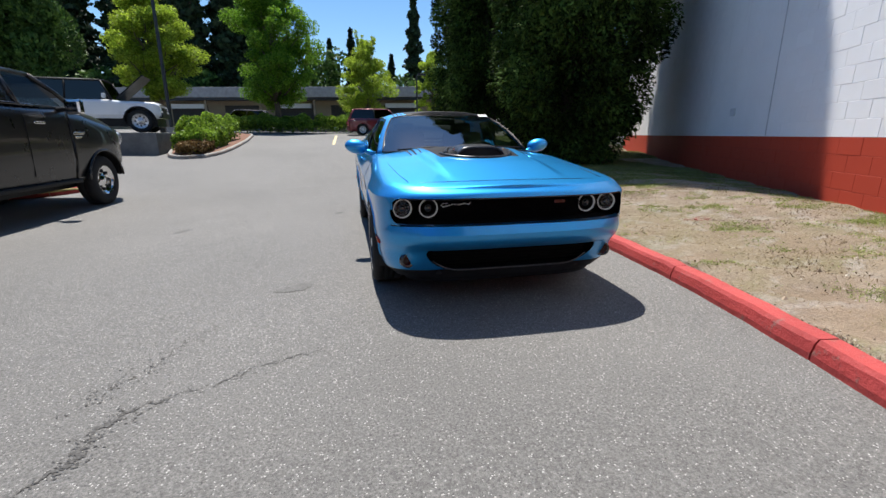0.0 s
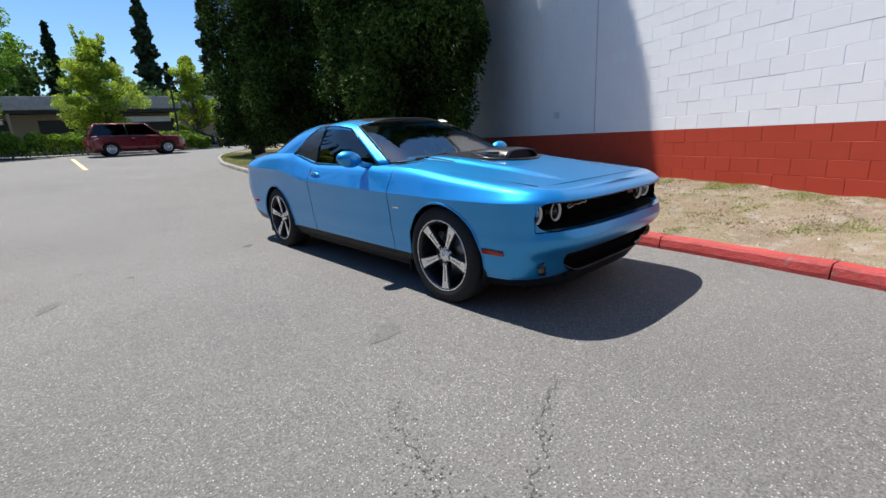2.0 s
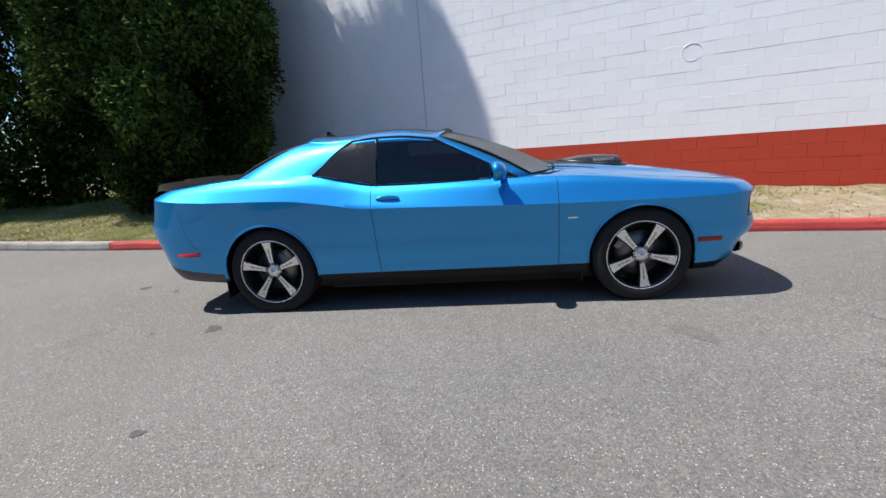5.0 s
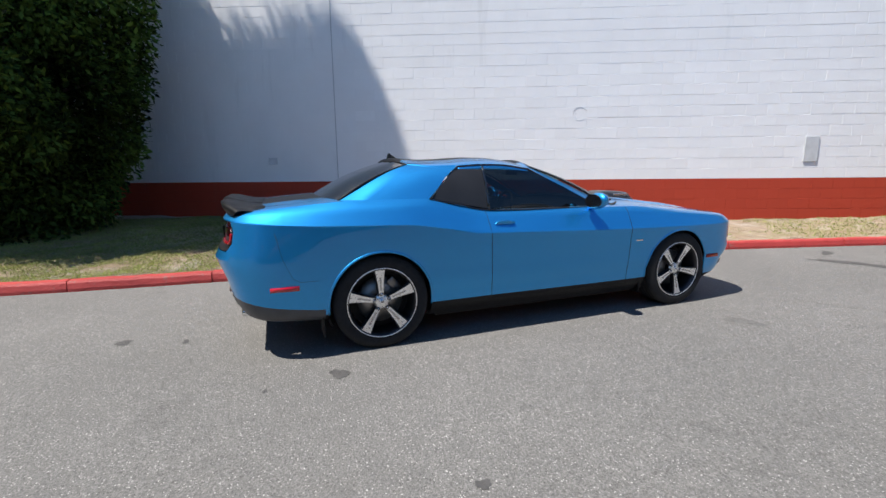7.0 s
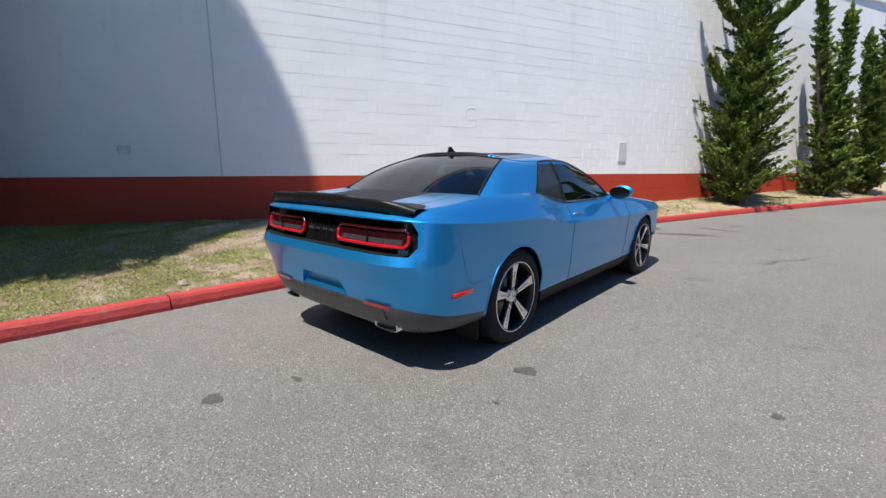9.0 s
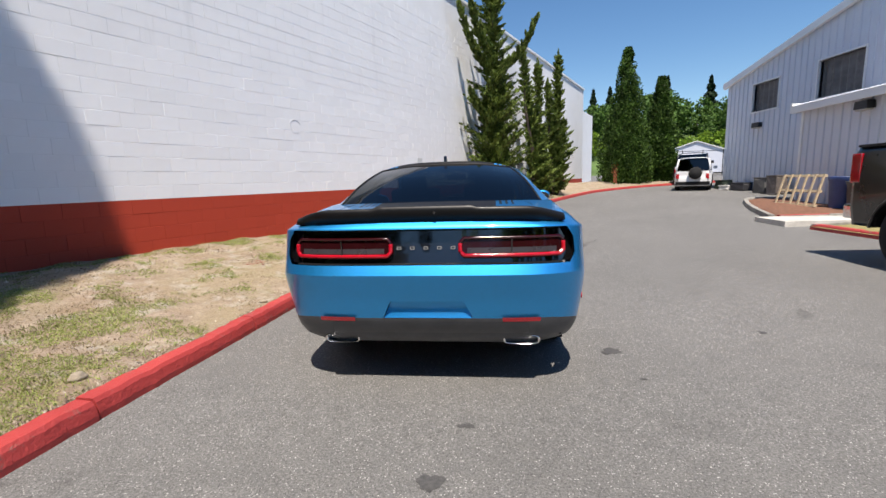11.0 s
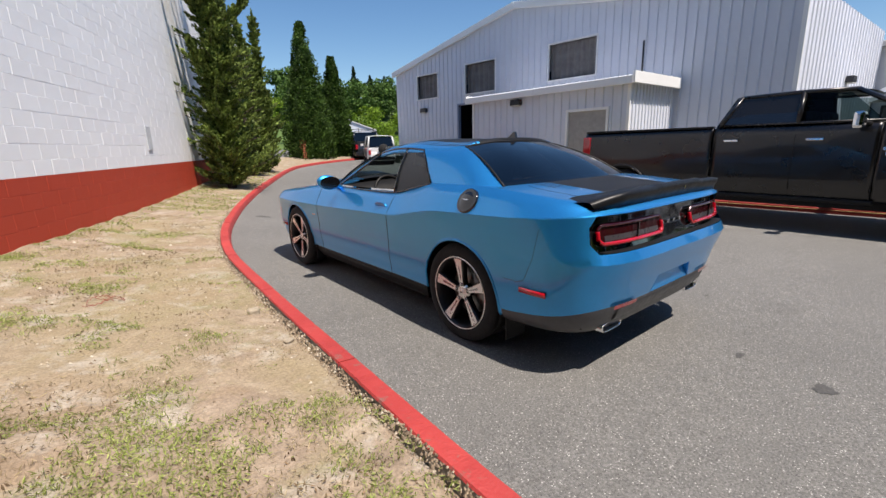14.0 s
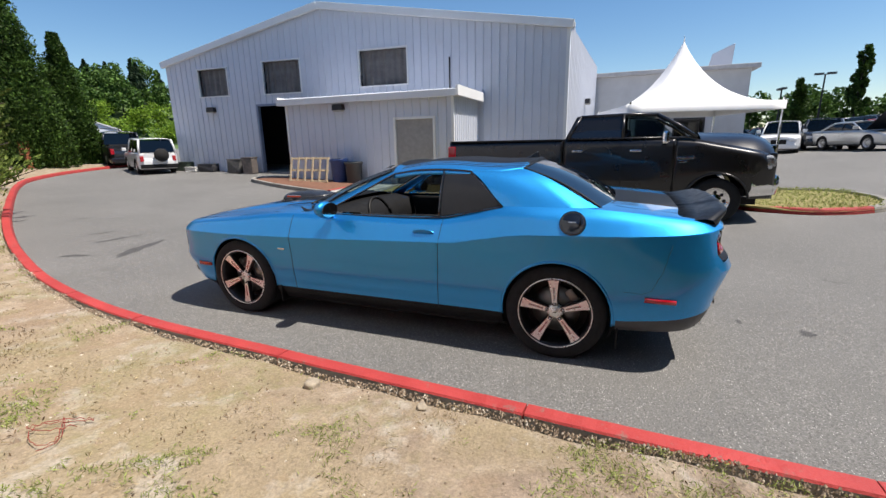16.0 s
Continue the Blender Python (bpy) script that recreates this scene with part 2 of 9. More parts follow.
RED_LENS = plain("red_lamp_lens", (0.40, 0.004, 0.014), 0.10, 0.0, 0.1, 10, 0.0, Coat_Weight=1.0)
DIM_RED = plain("dim_red_lens", (0.030, 0.002, 0.004), 0.16, 0.0, 0.1, 10, 0.0, Coat_Weight=1.0)
SMOKE_LENS = plain("smoked_lamp_lens", (0.020, 0.003, 0.004), 0.10, 0.0, 0.15, 10, 0.0, Specular_IOR_Level=0.3)
ORANGE_LENS = plain("amber_marker_lens", (0.42, 0.035, 0.012), 0.12, 0, 0.1, 10)

# ---- building tools ----


def soft(v, k):
    return k * np.log1p(np.exp(np.minimum(np.asarray(v, float) / k, 40)))


def ground_z(x, y):
    """Height of the paved ground: level round the parked coupe, rising gently to both ends."""
    x, y = np.asarray(x, float), np.asarray(y, float)
    z = 0.055 * (soft(y - 5, 1.5) - soft(y - 32, 3)) + 0.028 * (soft(-y - 5, 1.5) - soft(-y - 45, 3)) + 0.02 * (soft(-x - 5, 1) - soft(-x - 20, 3))
    return z


def gz(x, y):
    return float(ground_z(x, y))


def data_mesh(name, verts, faces, mat=None, smooth=False):
    me = bpy.data.meshes.new(name)
    me.from_pydata([tuple(v) for v in verts], [], faces)
    if mat:
        me.materials.append(mat)
    if smooth:
        me.polygons.foreach_set("use_smooth", [True] * len(me.polygons))
    me.update()
    return me


def quads_mesh(name, verts, mat):
    """Loose quads from an array (n, 4, 3)."""
    n = len(verts)
    me = bpy.data.meshes.new(name)
    me.vertices.add(4 * n)
    me.vertices.foreach_set("co", np.ascontiguousarray(verts, dtype=np.float32).ravel())
    me.loops.add(4 * n)
    me.loops.foreach_set("vertex_index", np.arange(4 * n, dtype=np.int32))
    me.polygons.add(n)
    me.polygons.foreach_set("loop_start", np.arange(0, 4 * n, 4, dtype=np.int32))
    me.materials.append(mat)
    me.update(calc_edges=True)
    return me


def part(name, source, mat=None, parent=None, label="", smooth=False, m=None):
    """Links a bmesh or a mesh as one object, under a thing or a part where one is given."""
    if isinstance(source, bmesh.types.BMesh):
        me = bpy.data.meshes.new(name)
        source.to_mesh(me)
        source.free()
        if mat:
            me.materials.append(mat)
    else:
        me = source
        if mat and not me.materials:
            me.materials.append(mat)
    if smooth:
        me.polygons.foreach_set("use_smooth", [True] * len(me.polygons))
    ob = new(name, me)
    if m is not None:
        ob.matrix_basis = m
    if parent:
        ob.parent = parent
    if label:
        ob["label"] = label
    return ob


def thing(name, label, category, m=None, group="", kind=""):
    ob = new(name)
    ob.empty_display_size = 0.1
    if m is not None:
        ob.matrix_basis = m
    return tagged(ob, label, category, group, kind)


def add_box(bm, x0, x1, y0, y1, z0, z1, bevel=0.0, m=None):
    r = bmesh.ops.create_cube(bm, size=1)
    vs = r["verts"]
    bmesh.ops.scale(bm, vec=(x1 - x0, y1 - y0, z1 - z0), verts=vs)
    bmesh.ops.translate(bm, vec=((x0 + x1) / 2, (y0 + y1) / 2, (z0 + z1) / 2), verts=vs)
    if bevel:
        es = list({e for v in vs for e in v.link_edges})
        vs = bmesh.ops.bevel(bm, geom=es, offset=bevel, segments=2, profile=0.6, affect="EDGES")["verts"]
    if m is not None:
        bmesh.ops.transform(bm, matrix=m, verts=list(vs))
    return vs


def box(x0, x1, y0, y1, z0, z1, bevel=0.0, m=None):
    bm = bmesh.new()
    add_box(bm, x0, x1, y0, y1, z0, z1, bevel, m)
    return bm


def add_cyl(bm, r0, r1, z0, z1, seg=24, m=None, caps=True):
    r = bmesh.ops.create_cone(bm, cap_ends=caps, segments=seg, radius1=r0, radius2=r1, depth=z1 - z0)
    vs = r["verts"]
    bmesh.ops.translate(bm, vec=(0, 0, (z0 + z1) / 2), verts=vs)
    if m is not None:
        bmesh.ops.transform(bm, matrix=m, verts=vs)
    return vs


def cyl(r0, r1, z0, z1, seg=24, m=None):
    bm = bmesh.new()
    add_cyl(bm, r0, r1, z0, z1, seg, m)
    return bm


def lathe(profile, seg=48, axis="X"):
    """A turned body: profile of (radius, along)."""
    verts, faces = [], []
    n = len(profile)
    for i in range(seg):
        a = 2 * math.pi * i / seg
        for r, h in profile:
            p = (h, r * math.cos(a), r * math.sin(a)) if axis == "X" else (r * math.cos(a), r * math.sin(a), h)
            verts.append(p)
    for i in range(seg):
        j = (i + 1) % seg
        for k in range(n - 1):
            faces.append((i * n + k, i * n + k + 1, j * n + k + 1, j * n + k))
    return data_mesh("turned", verts, faces, smooth=True)


def grid_mesh(name, rows, mat=None, smooth=True, closed=False):
    """A skin over rows of points of equal count."""
    n, verts, faces = len(rows[0]), [], []
    for r in rows:
        verts.extend(r)
    for i in range(len(rows) - 1):
        for k in range(n - 1 + closed):
            k2 = (k + 1) % n
            faces.append((i * n + k, i * n + k2, (i + 1) * n + k2, (i + 1) * n + k))
    return data_mesh(name, verts, faces, mat, smooth)


def tube(points, radius, seg=8, taper=1.0, closed=False):
    """A round bar along points, in one bmesh."""
    bm = bmesh.new()
    add_tube(bm, points, radius, seg, taper)
    return bm


def add_tube(bm, points, radius, seg=8, taper=1.0):
    pts = [Vector(p) for p in points]
    rings = []
    for i, p in enumerate(pts):
        d = (pts[min(i + 1, len(pts) - 1)] - pts[max(i - 1, 0)]).normalized()
        up = Vector((0, 0, 1)) if abs(d.z) < 0.9 else Vector((1, 0, 0))
        a = d.cross(up).normalized()
        b = d.cross(a).normalized()
        r = radius * (1 + (taper - 1) * i / max(1, len(pts) - 1))
        rings.append([bm.verts.new(p + a * (r * math.cos(2 * math.pi * k / seg)) + b * (r * math.sin(2 * math.pi * k / seg))) for k in range(seg)])
    for r0, r1 in zip(rings, rings[1:]):
        for k in range(seg):
            f = bm.faces.new((r0[k], r0[(k + 1) % seg], r1[(k + 1) % seg], r1[k]))
            f.smooth = True
    bm.faces.new(rings[0][::-1])
    bm.faces.new(rings[-1])


def extrude_outline(outline, depth, bevel=0.0):
    """A plate from an outline of (a, b) in the x-z plane, from y = 0 to depth."""
    bm = bmesh.new()
    f = bm.faces.new([bm.verts.new((a, 0, b)) for a, b in outline])
    r = bmesh.ops.extrude_face_region(bm, geom=[f])
    bmesh.ops.translate(bm, vec=(0, depth, 0), verts=[v for v in r["geom"] if isinstance(v, bmesh.types.BMVert)])
    bmesh.ops.recalc_face_normals(bm, faces=bm.faces)
    if bevel:
        bmesh.ops.bevel(bm, geom=list(bm.edges), offset=bevel, segments=2, profile=0.6, affect="EDGES")
    return bm


def spline(keys, x):
    """Smooth monotone-ish interpolation through (x, value) keys."""
    xs, ys = [k[0] for k in keys], [k[1] for k in keys]
    if x <= xs[0]:
        return ys[0]
    if x >= xs[-1]:
        return ys[-1]
    i = max(j for j in range(len(xs)) if xs[j] <= x)
    h = xs[i + 1] - xs[i]
    d = [(ys[j + 1] - ys[j]) / (xs[j + 1] - xs[j]) for j in range(len(xs) - 1)]

    def slope(j):
        if j == 0 or j == len(xs) - 1:
            return d[0] if j == 0 else d[-1]
        return 0.0 if d[j - 1] * d[j] <= 0 else 2 * d[j - 1] * d[j] / (d[j - 1] + d[j])

    t = (x - xs[i]) / h
    return ((1 + 2 * t) * (1 - t) ** 2 * ys[i] + t * (1 - t) ** 2 * h * slope(i) + t * t * (3 - 2 * t) * ys[i + 1] + t * t * (t - 1) * h * slope(i + 1))


def catmull(points, n):
    """n points along a smooth curve through points."""
    P = [np.array(p, float) for p in points]
    P = [2 * P[0] - P[1]] + P + [2 * P[-1] - P[-2]]
    out = []
    for s in np.linspace(0, len(P) - 3 - 1e-9, n):
        i = int(s)
        t = s - i
        p0, p1, p2, p3 = P[i:i + 4]
        out.append(0.5 * (2 * p1 + (p2 - p0) * t + (2 * p0 - 5 * p1 + 4 * p2 - p3) * t * t + (3 * p1 - p0 - 3 * p2 + p3) * t ** 3))
    return out


def leaf_quads(centres, size, rng, lift=0.3, spread=0.5, long=1.6, along=None):
    """Small leaves at centres (n, 3): slightly folded directions, random turn."""
    n = len(centres)
    a = rng.normal(size=(n, 3))
    if along is not None:
        a = a * spread + along
    a[:, 2] += lift
    a /= np.linalg.norm(a, axis=1)[:, None]
    b = np.cross(a, rng.normal(size=(n, 3)))
    b /= np.linalg.norm(b, axis=1)[:, None]
    s = (size * rng.uniform(0.6, 1.4, n))[:, None]
    a, b = a * s * long / 2, b * s / 2
    c = np.asarray(centres)
    return np.stack([c - a, c - a * 0.1 + b, c + a, c - a * 0.1 - b], axis=1)

# ---- ground, road, verge ----
WALL_P, WALL_D = Vector((3.5, -3.5, 0)), Vector((0.407, 0.9134, 0))  # the painted block wall's line
WALL_N = Vector((-0.9134, 0.407, 0))


def wall_x(y):
    return WALL_P.x + WALL_D.x / WALL_D.y * (y - WALL_P.y)


def build_ground():
    """One sheet, fine near the cars and coarse towards the horizon."""
    near = np.concatenate([np.arange(-60, -14, 2.0), np.arange(-14, 10, 0.5), np.arange(10, 60, 2.0)])
    far = [-4000, -1500, -600, -250, -120]
    xs = far + list(near) + [-v for v in far[::-1]]
    near_y = np.concatenate([np.arange(-60, -24, 2.0), np.arange(-24, 34, 0.5), np.arange(34, 62, 2.0)])
    ys = far + list(near_y) + [-v for v in far[::-1]]
    X, Y = np.meshgrid(xs, ys)
    Z = ground_z(X, Y)
    rows = [[(X[i, k], Y[i, k], Z[i, k]) for k in range(len(xs))] for i in range(len(ys))]
    ob = part("ground", grid_mesh("ground", rows, ASPHALT))
    tagged(ob, "worn grey asphalt paving with pale stone chips and oil spots", "ground", kind="structure")


# plan of the kerb beside the coupe, from the upper lot round to the far end
KERB_KEYS = [(8.6, 27.8), (4.3, 21.5), (2.75, 17.0), (2.35, 14.0), (2.15, 11.0), (1.97, 8.0), (1.86, 5.0), (1.81, 3.0), (1.72, 1.4), (1.62, -0.3), (1.46, -2.3),
             (1.11, -4.0), (0.60, -5.6), (-0.17, -7.6), (-1.42, -10.4), (-3.6, -14.8), (-5.0, -17.4), (-6.3, -19.3), (-8.3, -21.0), (-10.7, -22.2), (-14.5, -23.4)]
KERB = [Vector((p[0], p[1], 0)) for p in catmull(KERB_KEYS, 420)]


def kerb_stone_rows(line, i0, i1, w=0.15, h=0.12, rng=None, outer=1):
    """Cross sections of one kerb stone between two stations of a plan line; the stone lies on the line's left-hand side of travel."""
    rows = []
    for i in range(i0, i1 + 1):
        p = line[i]
        d = (line[min(i + 1, len(line) - 1)] - line[max(i - 1, 0)]).normalized()
        n = Vector((-d.y, d.x, 0)) * outer
        z = gz(p.x, p.y)
        sec = [(0.0, -0.06), (0.002, h * 0.3), (0.018, h * 0.8), (0.035, h), (w - 0.012, h + 0.004), (w - 0.004, h * 0.93), (w, -0.06)]
        j = rng.uniform(-0.004, 0.004) if rng else 0
        rows.append([tuple(p + n * (a + j) + Vector((0, 0, z + b + j))) for a, b in sec])
    return rows


def kerb_run(name, line, mats, label, step_m=1.5, outer=1, seed=3):
    """A kerb of separate stones with open joints; mats(i) gives the finish of a stone."""
    rng = random.Random(seed)
    run = thing(name, label, "kerb", kind="structure")
    i, n = 0, len(line)
    while i < n - 2:
        k = max(2, int(step_m * rng.uniform(0.8, 1.2) / max(0.02, (line[min(i + 1, n - 1)] - line[i]).length)))
        j = min(i + k, n - 1)
        rows = kerb_stone_rows(line, i, j, rng=rng, outer=outer)
        for end, other in ((0, 1), (-1, -2)):
            a, b = rows[end], rows[other]
            rows[end] = [tuple(Vector(p) + (Vector(q) - Vector(p)).normalized() * 0.006) for p, q in zip(a, b)]
        bm = bmesh.new()
        vs = [[bm.verts.new(p) for p in r] for r in rows]
        for r0, r1 in zip(vs, vs[1:]):
            for k in range(len(r0) - 1):
                bm.faces.new((r0[k], r0[k + 1], r1[k + 1], r1[k]) if outer > 0 else (r0[k], r1[k], r1[k + 1], r0[k + 1]))
        bm.faces.new(vs[0])
        bm.faces.new(vs[-1][::-1])
        bmesh.ops.recalc_face_normals(bm, faces=bm.faces)
        d = (line[j] - line[i]).normalized()
        back = Vector((-d.y, d.x, 0)) * outer
        mid = line[(i + j) // 2]
        me = bpy.data.meshes.new("kerb_stone")
        for f in bm.faces:
            f.material_index = 1 if abs(f.normal.z) < 0.5 and f.normal.dot(back) > 0.5 else 0
        bm.to_mesh(me)
        bm.free()
        me.materials.append(mats(mid))
        me.materials.append(GREY_KERB)
        part("kerb_stone", me, None, run)
        i = j
    return run


def verge_height(x, y):
    """Height of the planted strip above the paving, from the kerb's back up to the wall."""
    d = min((Vector((x, y, 0)) - p).length for p in KERB[::4])
    low = 0.072 + 0.035 * min(1.0, max(0.0, (y - 0.8) / 1.6)) if y > -3 else 0.072 + 0.025 * min(1.0, (-3 - y) / 2)
    rise = low + (0.37 - low) * min(1.0, max(0.0, d - 0.15) / 2.5) ** 1.1 if y < 9 else 0.10 + 0.10 * min(1.0, d / 3)
    return gz(x, y) + rise + 0.018 * math.sin(x * 3.1 + y * 1.7) * math.sin(y * 2.3) + 0.01 * math.sin(x * 9 + y * 7)


def build_verge():
    rows = []
    for i in range(0, len(KERB), 2):
        p = KERB[i]
        d = (KERB[min(i + 1, len(KERB) - 1)] - KERB[max(i - 1, 0)]).normalized()
        n = Vector((-d.y, d.x, 0))
        s = p + n * 0.14
        end = Vector((max(wall_x(s.y), s.x + 0.2) + 0.3, s.y, 0)) if s.y > -26 else s + n * 3
        row = []
        for k in range(29):
            q = s.lerp(end, (k / 28) ** 1.15)
            z = gz(q.x, q.y) + 0.02 if k == 0 else verge_height(q.x, q.y)
            row.append((q.x, q.y, z))
        rows.append(row)
    ob = part("verge", grid_mesh("verge", rows, SOIL))
    tagged(ob, "dry bare soil strip with patchy grass beside the wall", "ground", kind="structure")
    return rows


build_ground()
kerb_run("kerb_east", KERB, lambda p: RED_KERB if p.y < 5.6 else GREY_KERB, "chipped red-painted concrete kerb edging the dry verge")
VERGE = build_verge()

# ---- block wall ----


def build_block_wall():
    """The long concrete-block wall: one solid core and courses of blocks standing proud of recessed joints."""
    top, t0, t1 = 7.0, -17.0, 25.3  # along the wall from its middle, metres
    bm = bmesh.new()
    M = Matrix(((-WALL_D.x, -WALL_N.x, 0, WALL_P.x), (-WALL_D.y, -WALL_N.y, 0, WALL_P.y), (0, 0, 1, 0), (0, 0, 0, 1)))
    add_box(bm, t0, t1, 0.001, 0.26, 1.14, top)
    wall = part("wall_block", bm, MORTAR_W, m=M)
    tagged(wall, "white-painted concrete block wall with a red painted base band", "wall", kind="structure")
    bm = bmesh.new()
    add_box(bm, t0, t1, 0.001, 0.26, -0.6, 1.14)
    base = part("wall_block_base", bm, MORTAR_R, m=M)
    tagged(base, "brick-red painted base band of the block wall", "wall", kind="structure")
    bm = bmesh.new()
    add_box(bm, t0 - 0.05, t1 + 0.05, -0.06, 0.34, top, top + 0.10, 0.01)
    cap = part("wall_coping", bm, TRIM_WHITE, m=M)
    tagged(cap, "thin white metal coping along the wall top", "trim", kind="structure")
    # blocks: 0.40 x 0.20, running bond
    w, h, gap = 0.406, 0.203, 0.004
    shared = {}

    def block_mesh(length, jitter):
        key = (round(length, 3), jitter)
        if key not in shared:
            b = bmesh.new()
            add_box(b, gap / 2, length - gap / 2, -0.0014 - 0.0010 * jitter, 0.02, gap / 2, h - gap / 2)
            front = [e for e in b.edges if all(v.co.y < 0 for v in e.verts)]
            bmesh.ops.bevel(b, geom=front, offset=0.0022, segments=1, affect="EDGES")
            me = bpy.data.meshes.new("block")
            b.to_mesh(me)
            b.free()
            shared[key] = me
        return shared[key]

    rng = random.Random(5)
    row0 = -3
    count = {"r": 0, "w": 0}
    rest = {"r": [], "w": []}
    copies = {}
    for r in range(row0, 29):
        z = 1.14 + (r - 2) * h - 3 * h
        red = z + h <= 1.145
        if z > top - 0.1:
            break
        t = t0 + (0 if r % 2 else w / 2)
        while t < t1 - 0.05:
            length = min(w, t1 - t)
            near = -6.2 < t < 6.0 and (z < 3.3)
            key = "r" if red else "w"
            jit = rng.randint(0, 2)
            if near and count[key] < 300 and -4.5 < t < 4.5:
                ob = new("block", block_mesh(length, jit))
                if not ob.data.materials:
                    ob.data.materials.append(RED_BLOCK if red else WHITE_BLOCK)
                if ob.data.materials[0] is not (RED_BLOCK if red else WHITE_BLOCK):
                    cp = (ob.data.name, key)
                    if cp not in copies:
                        copies[cp] = ob.data.copy()
                        copies[cp].materials[0] = RED_BLOCK if red else WHITE_BLOCK
                    ob.data = copies[cp]
                ob.location = (t, 0, z)
                ob.parent = base if red else wall
                count[key] += 1
            else:
                rest[key].append((t, z, length, jit))
            t += w
    for key, mat, owner in (("r", RED_BLOCK, base), ("w", WHITE_BLOCK, wall)):
        verts, faces = [], []
        for t, z, length, jit in rest[key]:
            y = -0.0014 - 0.0010 * jit
            a, b, c, d = t + gap / 2, t + length - gap / 2, z + gap / 2, z + h - gap / 2
            e = 0.0022
            i = len(verts)
            verts += [(a, 0.01, c), (b, 0.01, c), (b, 0.01, d), (a, 0.01, d), (a + e, y, c + e), (b - e, y, c + e), (b - e, y, d - e), (a + e, y, d - e)]
            faces += [(i + 4, i + 5, i + 6, i + 7), (i, i + 1, i + 5, i + 4), (i + 1, i + 2, i + 6, i + 5), (i + 2, i + 3, i + 7, i + 6), (i + 3, i, i + 4, i + 7)]
        ob = part("block_courses", data_mesh("block_courses", verts, faces, mat), parent=owner)
        ob["kind"] = "stuff"
    # patched and repaired marks
    ring = thing("wall_ring_mark", "broken ring-shaped mortar scar on the white block wall", "mark", M @ Matrix.Translation((0.12, -0.004, 2.44)))
    pts = [(0.13 * math.cos(a) * (1 + 0.08 * math.sin(3 * a)), 0, 0.13 * math.sin(a)) for a in np.linspace(0.4, 5.6, 26)]
    part("scar", tube(pts, 0.0045, 6), plain("old_mortar", (0.76, 0.77, 0.78), 0.8), ring)
    plate = thing("wall_plate", "grey metal cover plate fixed to the white wall", "cover plate", M @ Matrix.Translation((4.62, -0.012, 1.70)))
    part("cover", box(-0.13, 0.13, -0.012, 0.005, -0.24, 0.24, 0.004), plain("grey_cover", (0.56, 0.58, 0.60), 0.5), plate)
    small = thing("wall_outlet", "small grey outlet box on the shaded wall", "outlet box", M @ Matrix.Translation((-6.2, -0.012, 1.57)))
    part("cover", box(-0.09, 0.09, -0.02, 0.005, -0.07, 0.07, 0.006), plain("outlet_grey", (0.62, 0.64, 0.67), 0.5), small)
    seam = thing("wall_joint_strip", "thin vertical sealed movement joint in the wall", "joint", M @ Matrix.Translation((-4.83, -0.009, 0)), kind="structure")
    part("sealant", box(-0.008, 0.008, -0.003, 0.004, 1.15, 6.9), plain("sealant", (0.5, 0.51, 0.53), 0.7), seam)
    roof = part("flat_roof", box(t0, t1, 0.27, 14.0, 6.45, 6.65), plain("roof_membrane", (0.45, 0.45, 0.44), 0.9, 0, 0.12, 1.5), m=M)
    tagged(roof, "pale flat roof of the long block building", "roof", kind="structure")
    back = part("wall_back", box(t0, t1, 14.0, 14.26, -0.6, 7.0), WHITE_BLOCK, m=M)
    tagged(back, "plain white rear wall of the long building", "wall", kind="structure")
    # the lower annex at the far end and the return that closes the building
    B = M @ Matrix.Translation((t1, 0, 0))
    far = part("wall_far_annex", box(0.02, 7.5, 0.9, 1.2, -0.6, 6.2), WHITE_BLOCK, m=B)
    tagged(far, "plain white lower end wall of the long building", "wall", kind="structure")
    ret = part("wall_far_return", box(-0.24, 0.02, 0.27, 9.0, -0.6, 6.9), WHITE_BLOCK, m=B)
    tagged(ret, "white end return of the block wall", "wall", kind="structure")
    ret2 = part("wall_near_return", box(t0, t0 + 0.26, 0.27, 12.0, -0.6, 7.0), WHITE_BLOCK, m=M)
    tagged(ret2, "white block return wall beside the dark conifers", "wall", kind="structure")
    return M


WALL_M = build_block_wall()

# ---- white metal workshop across the road ----


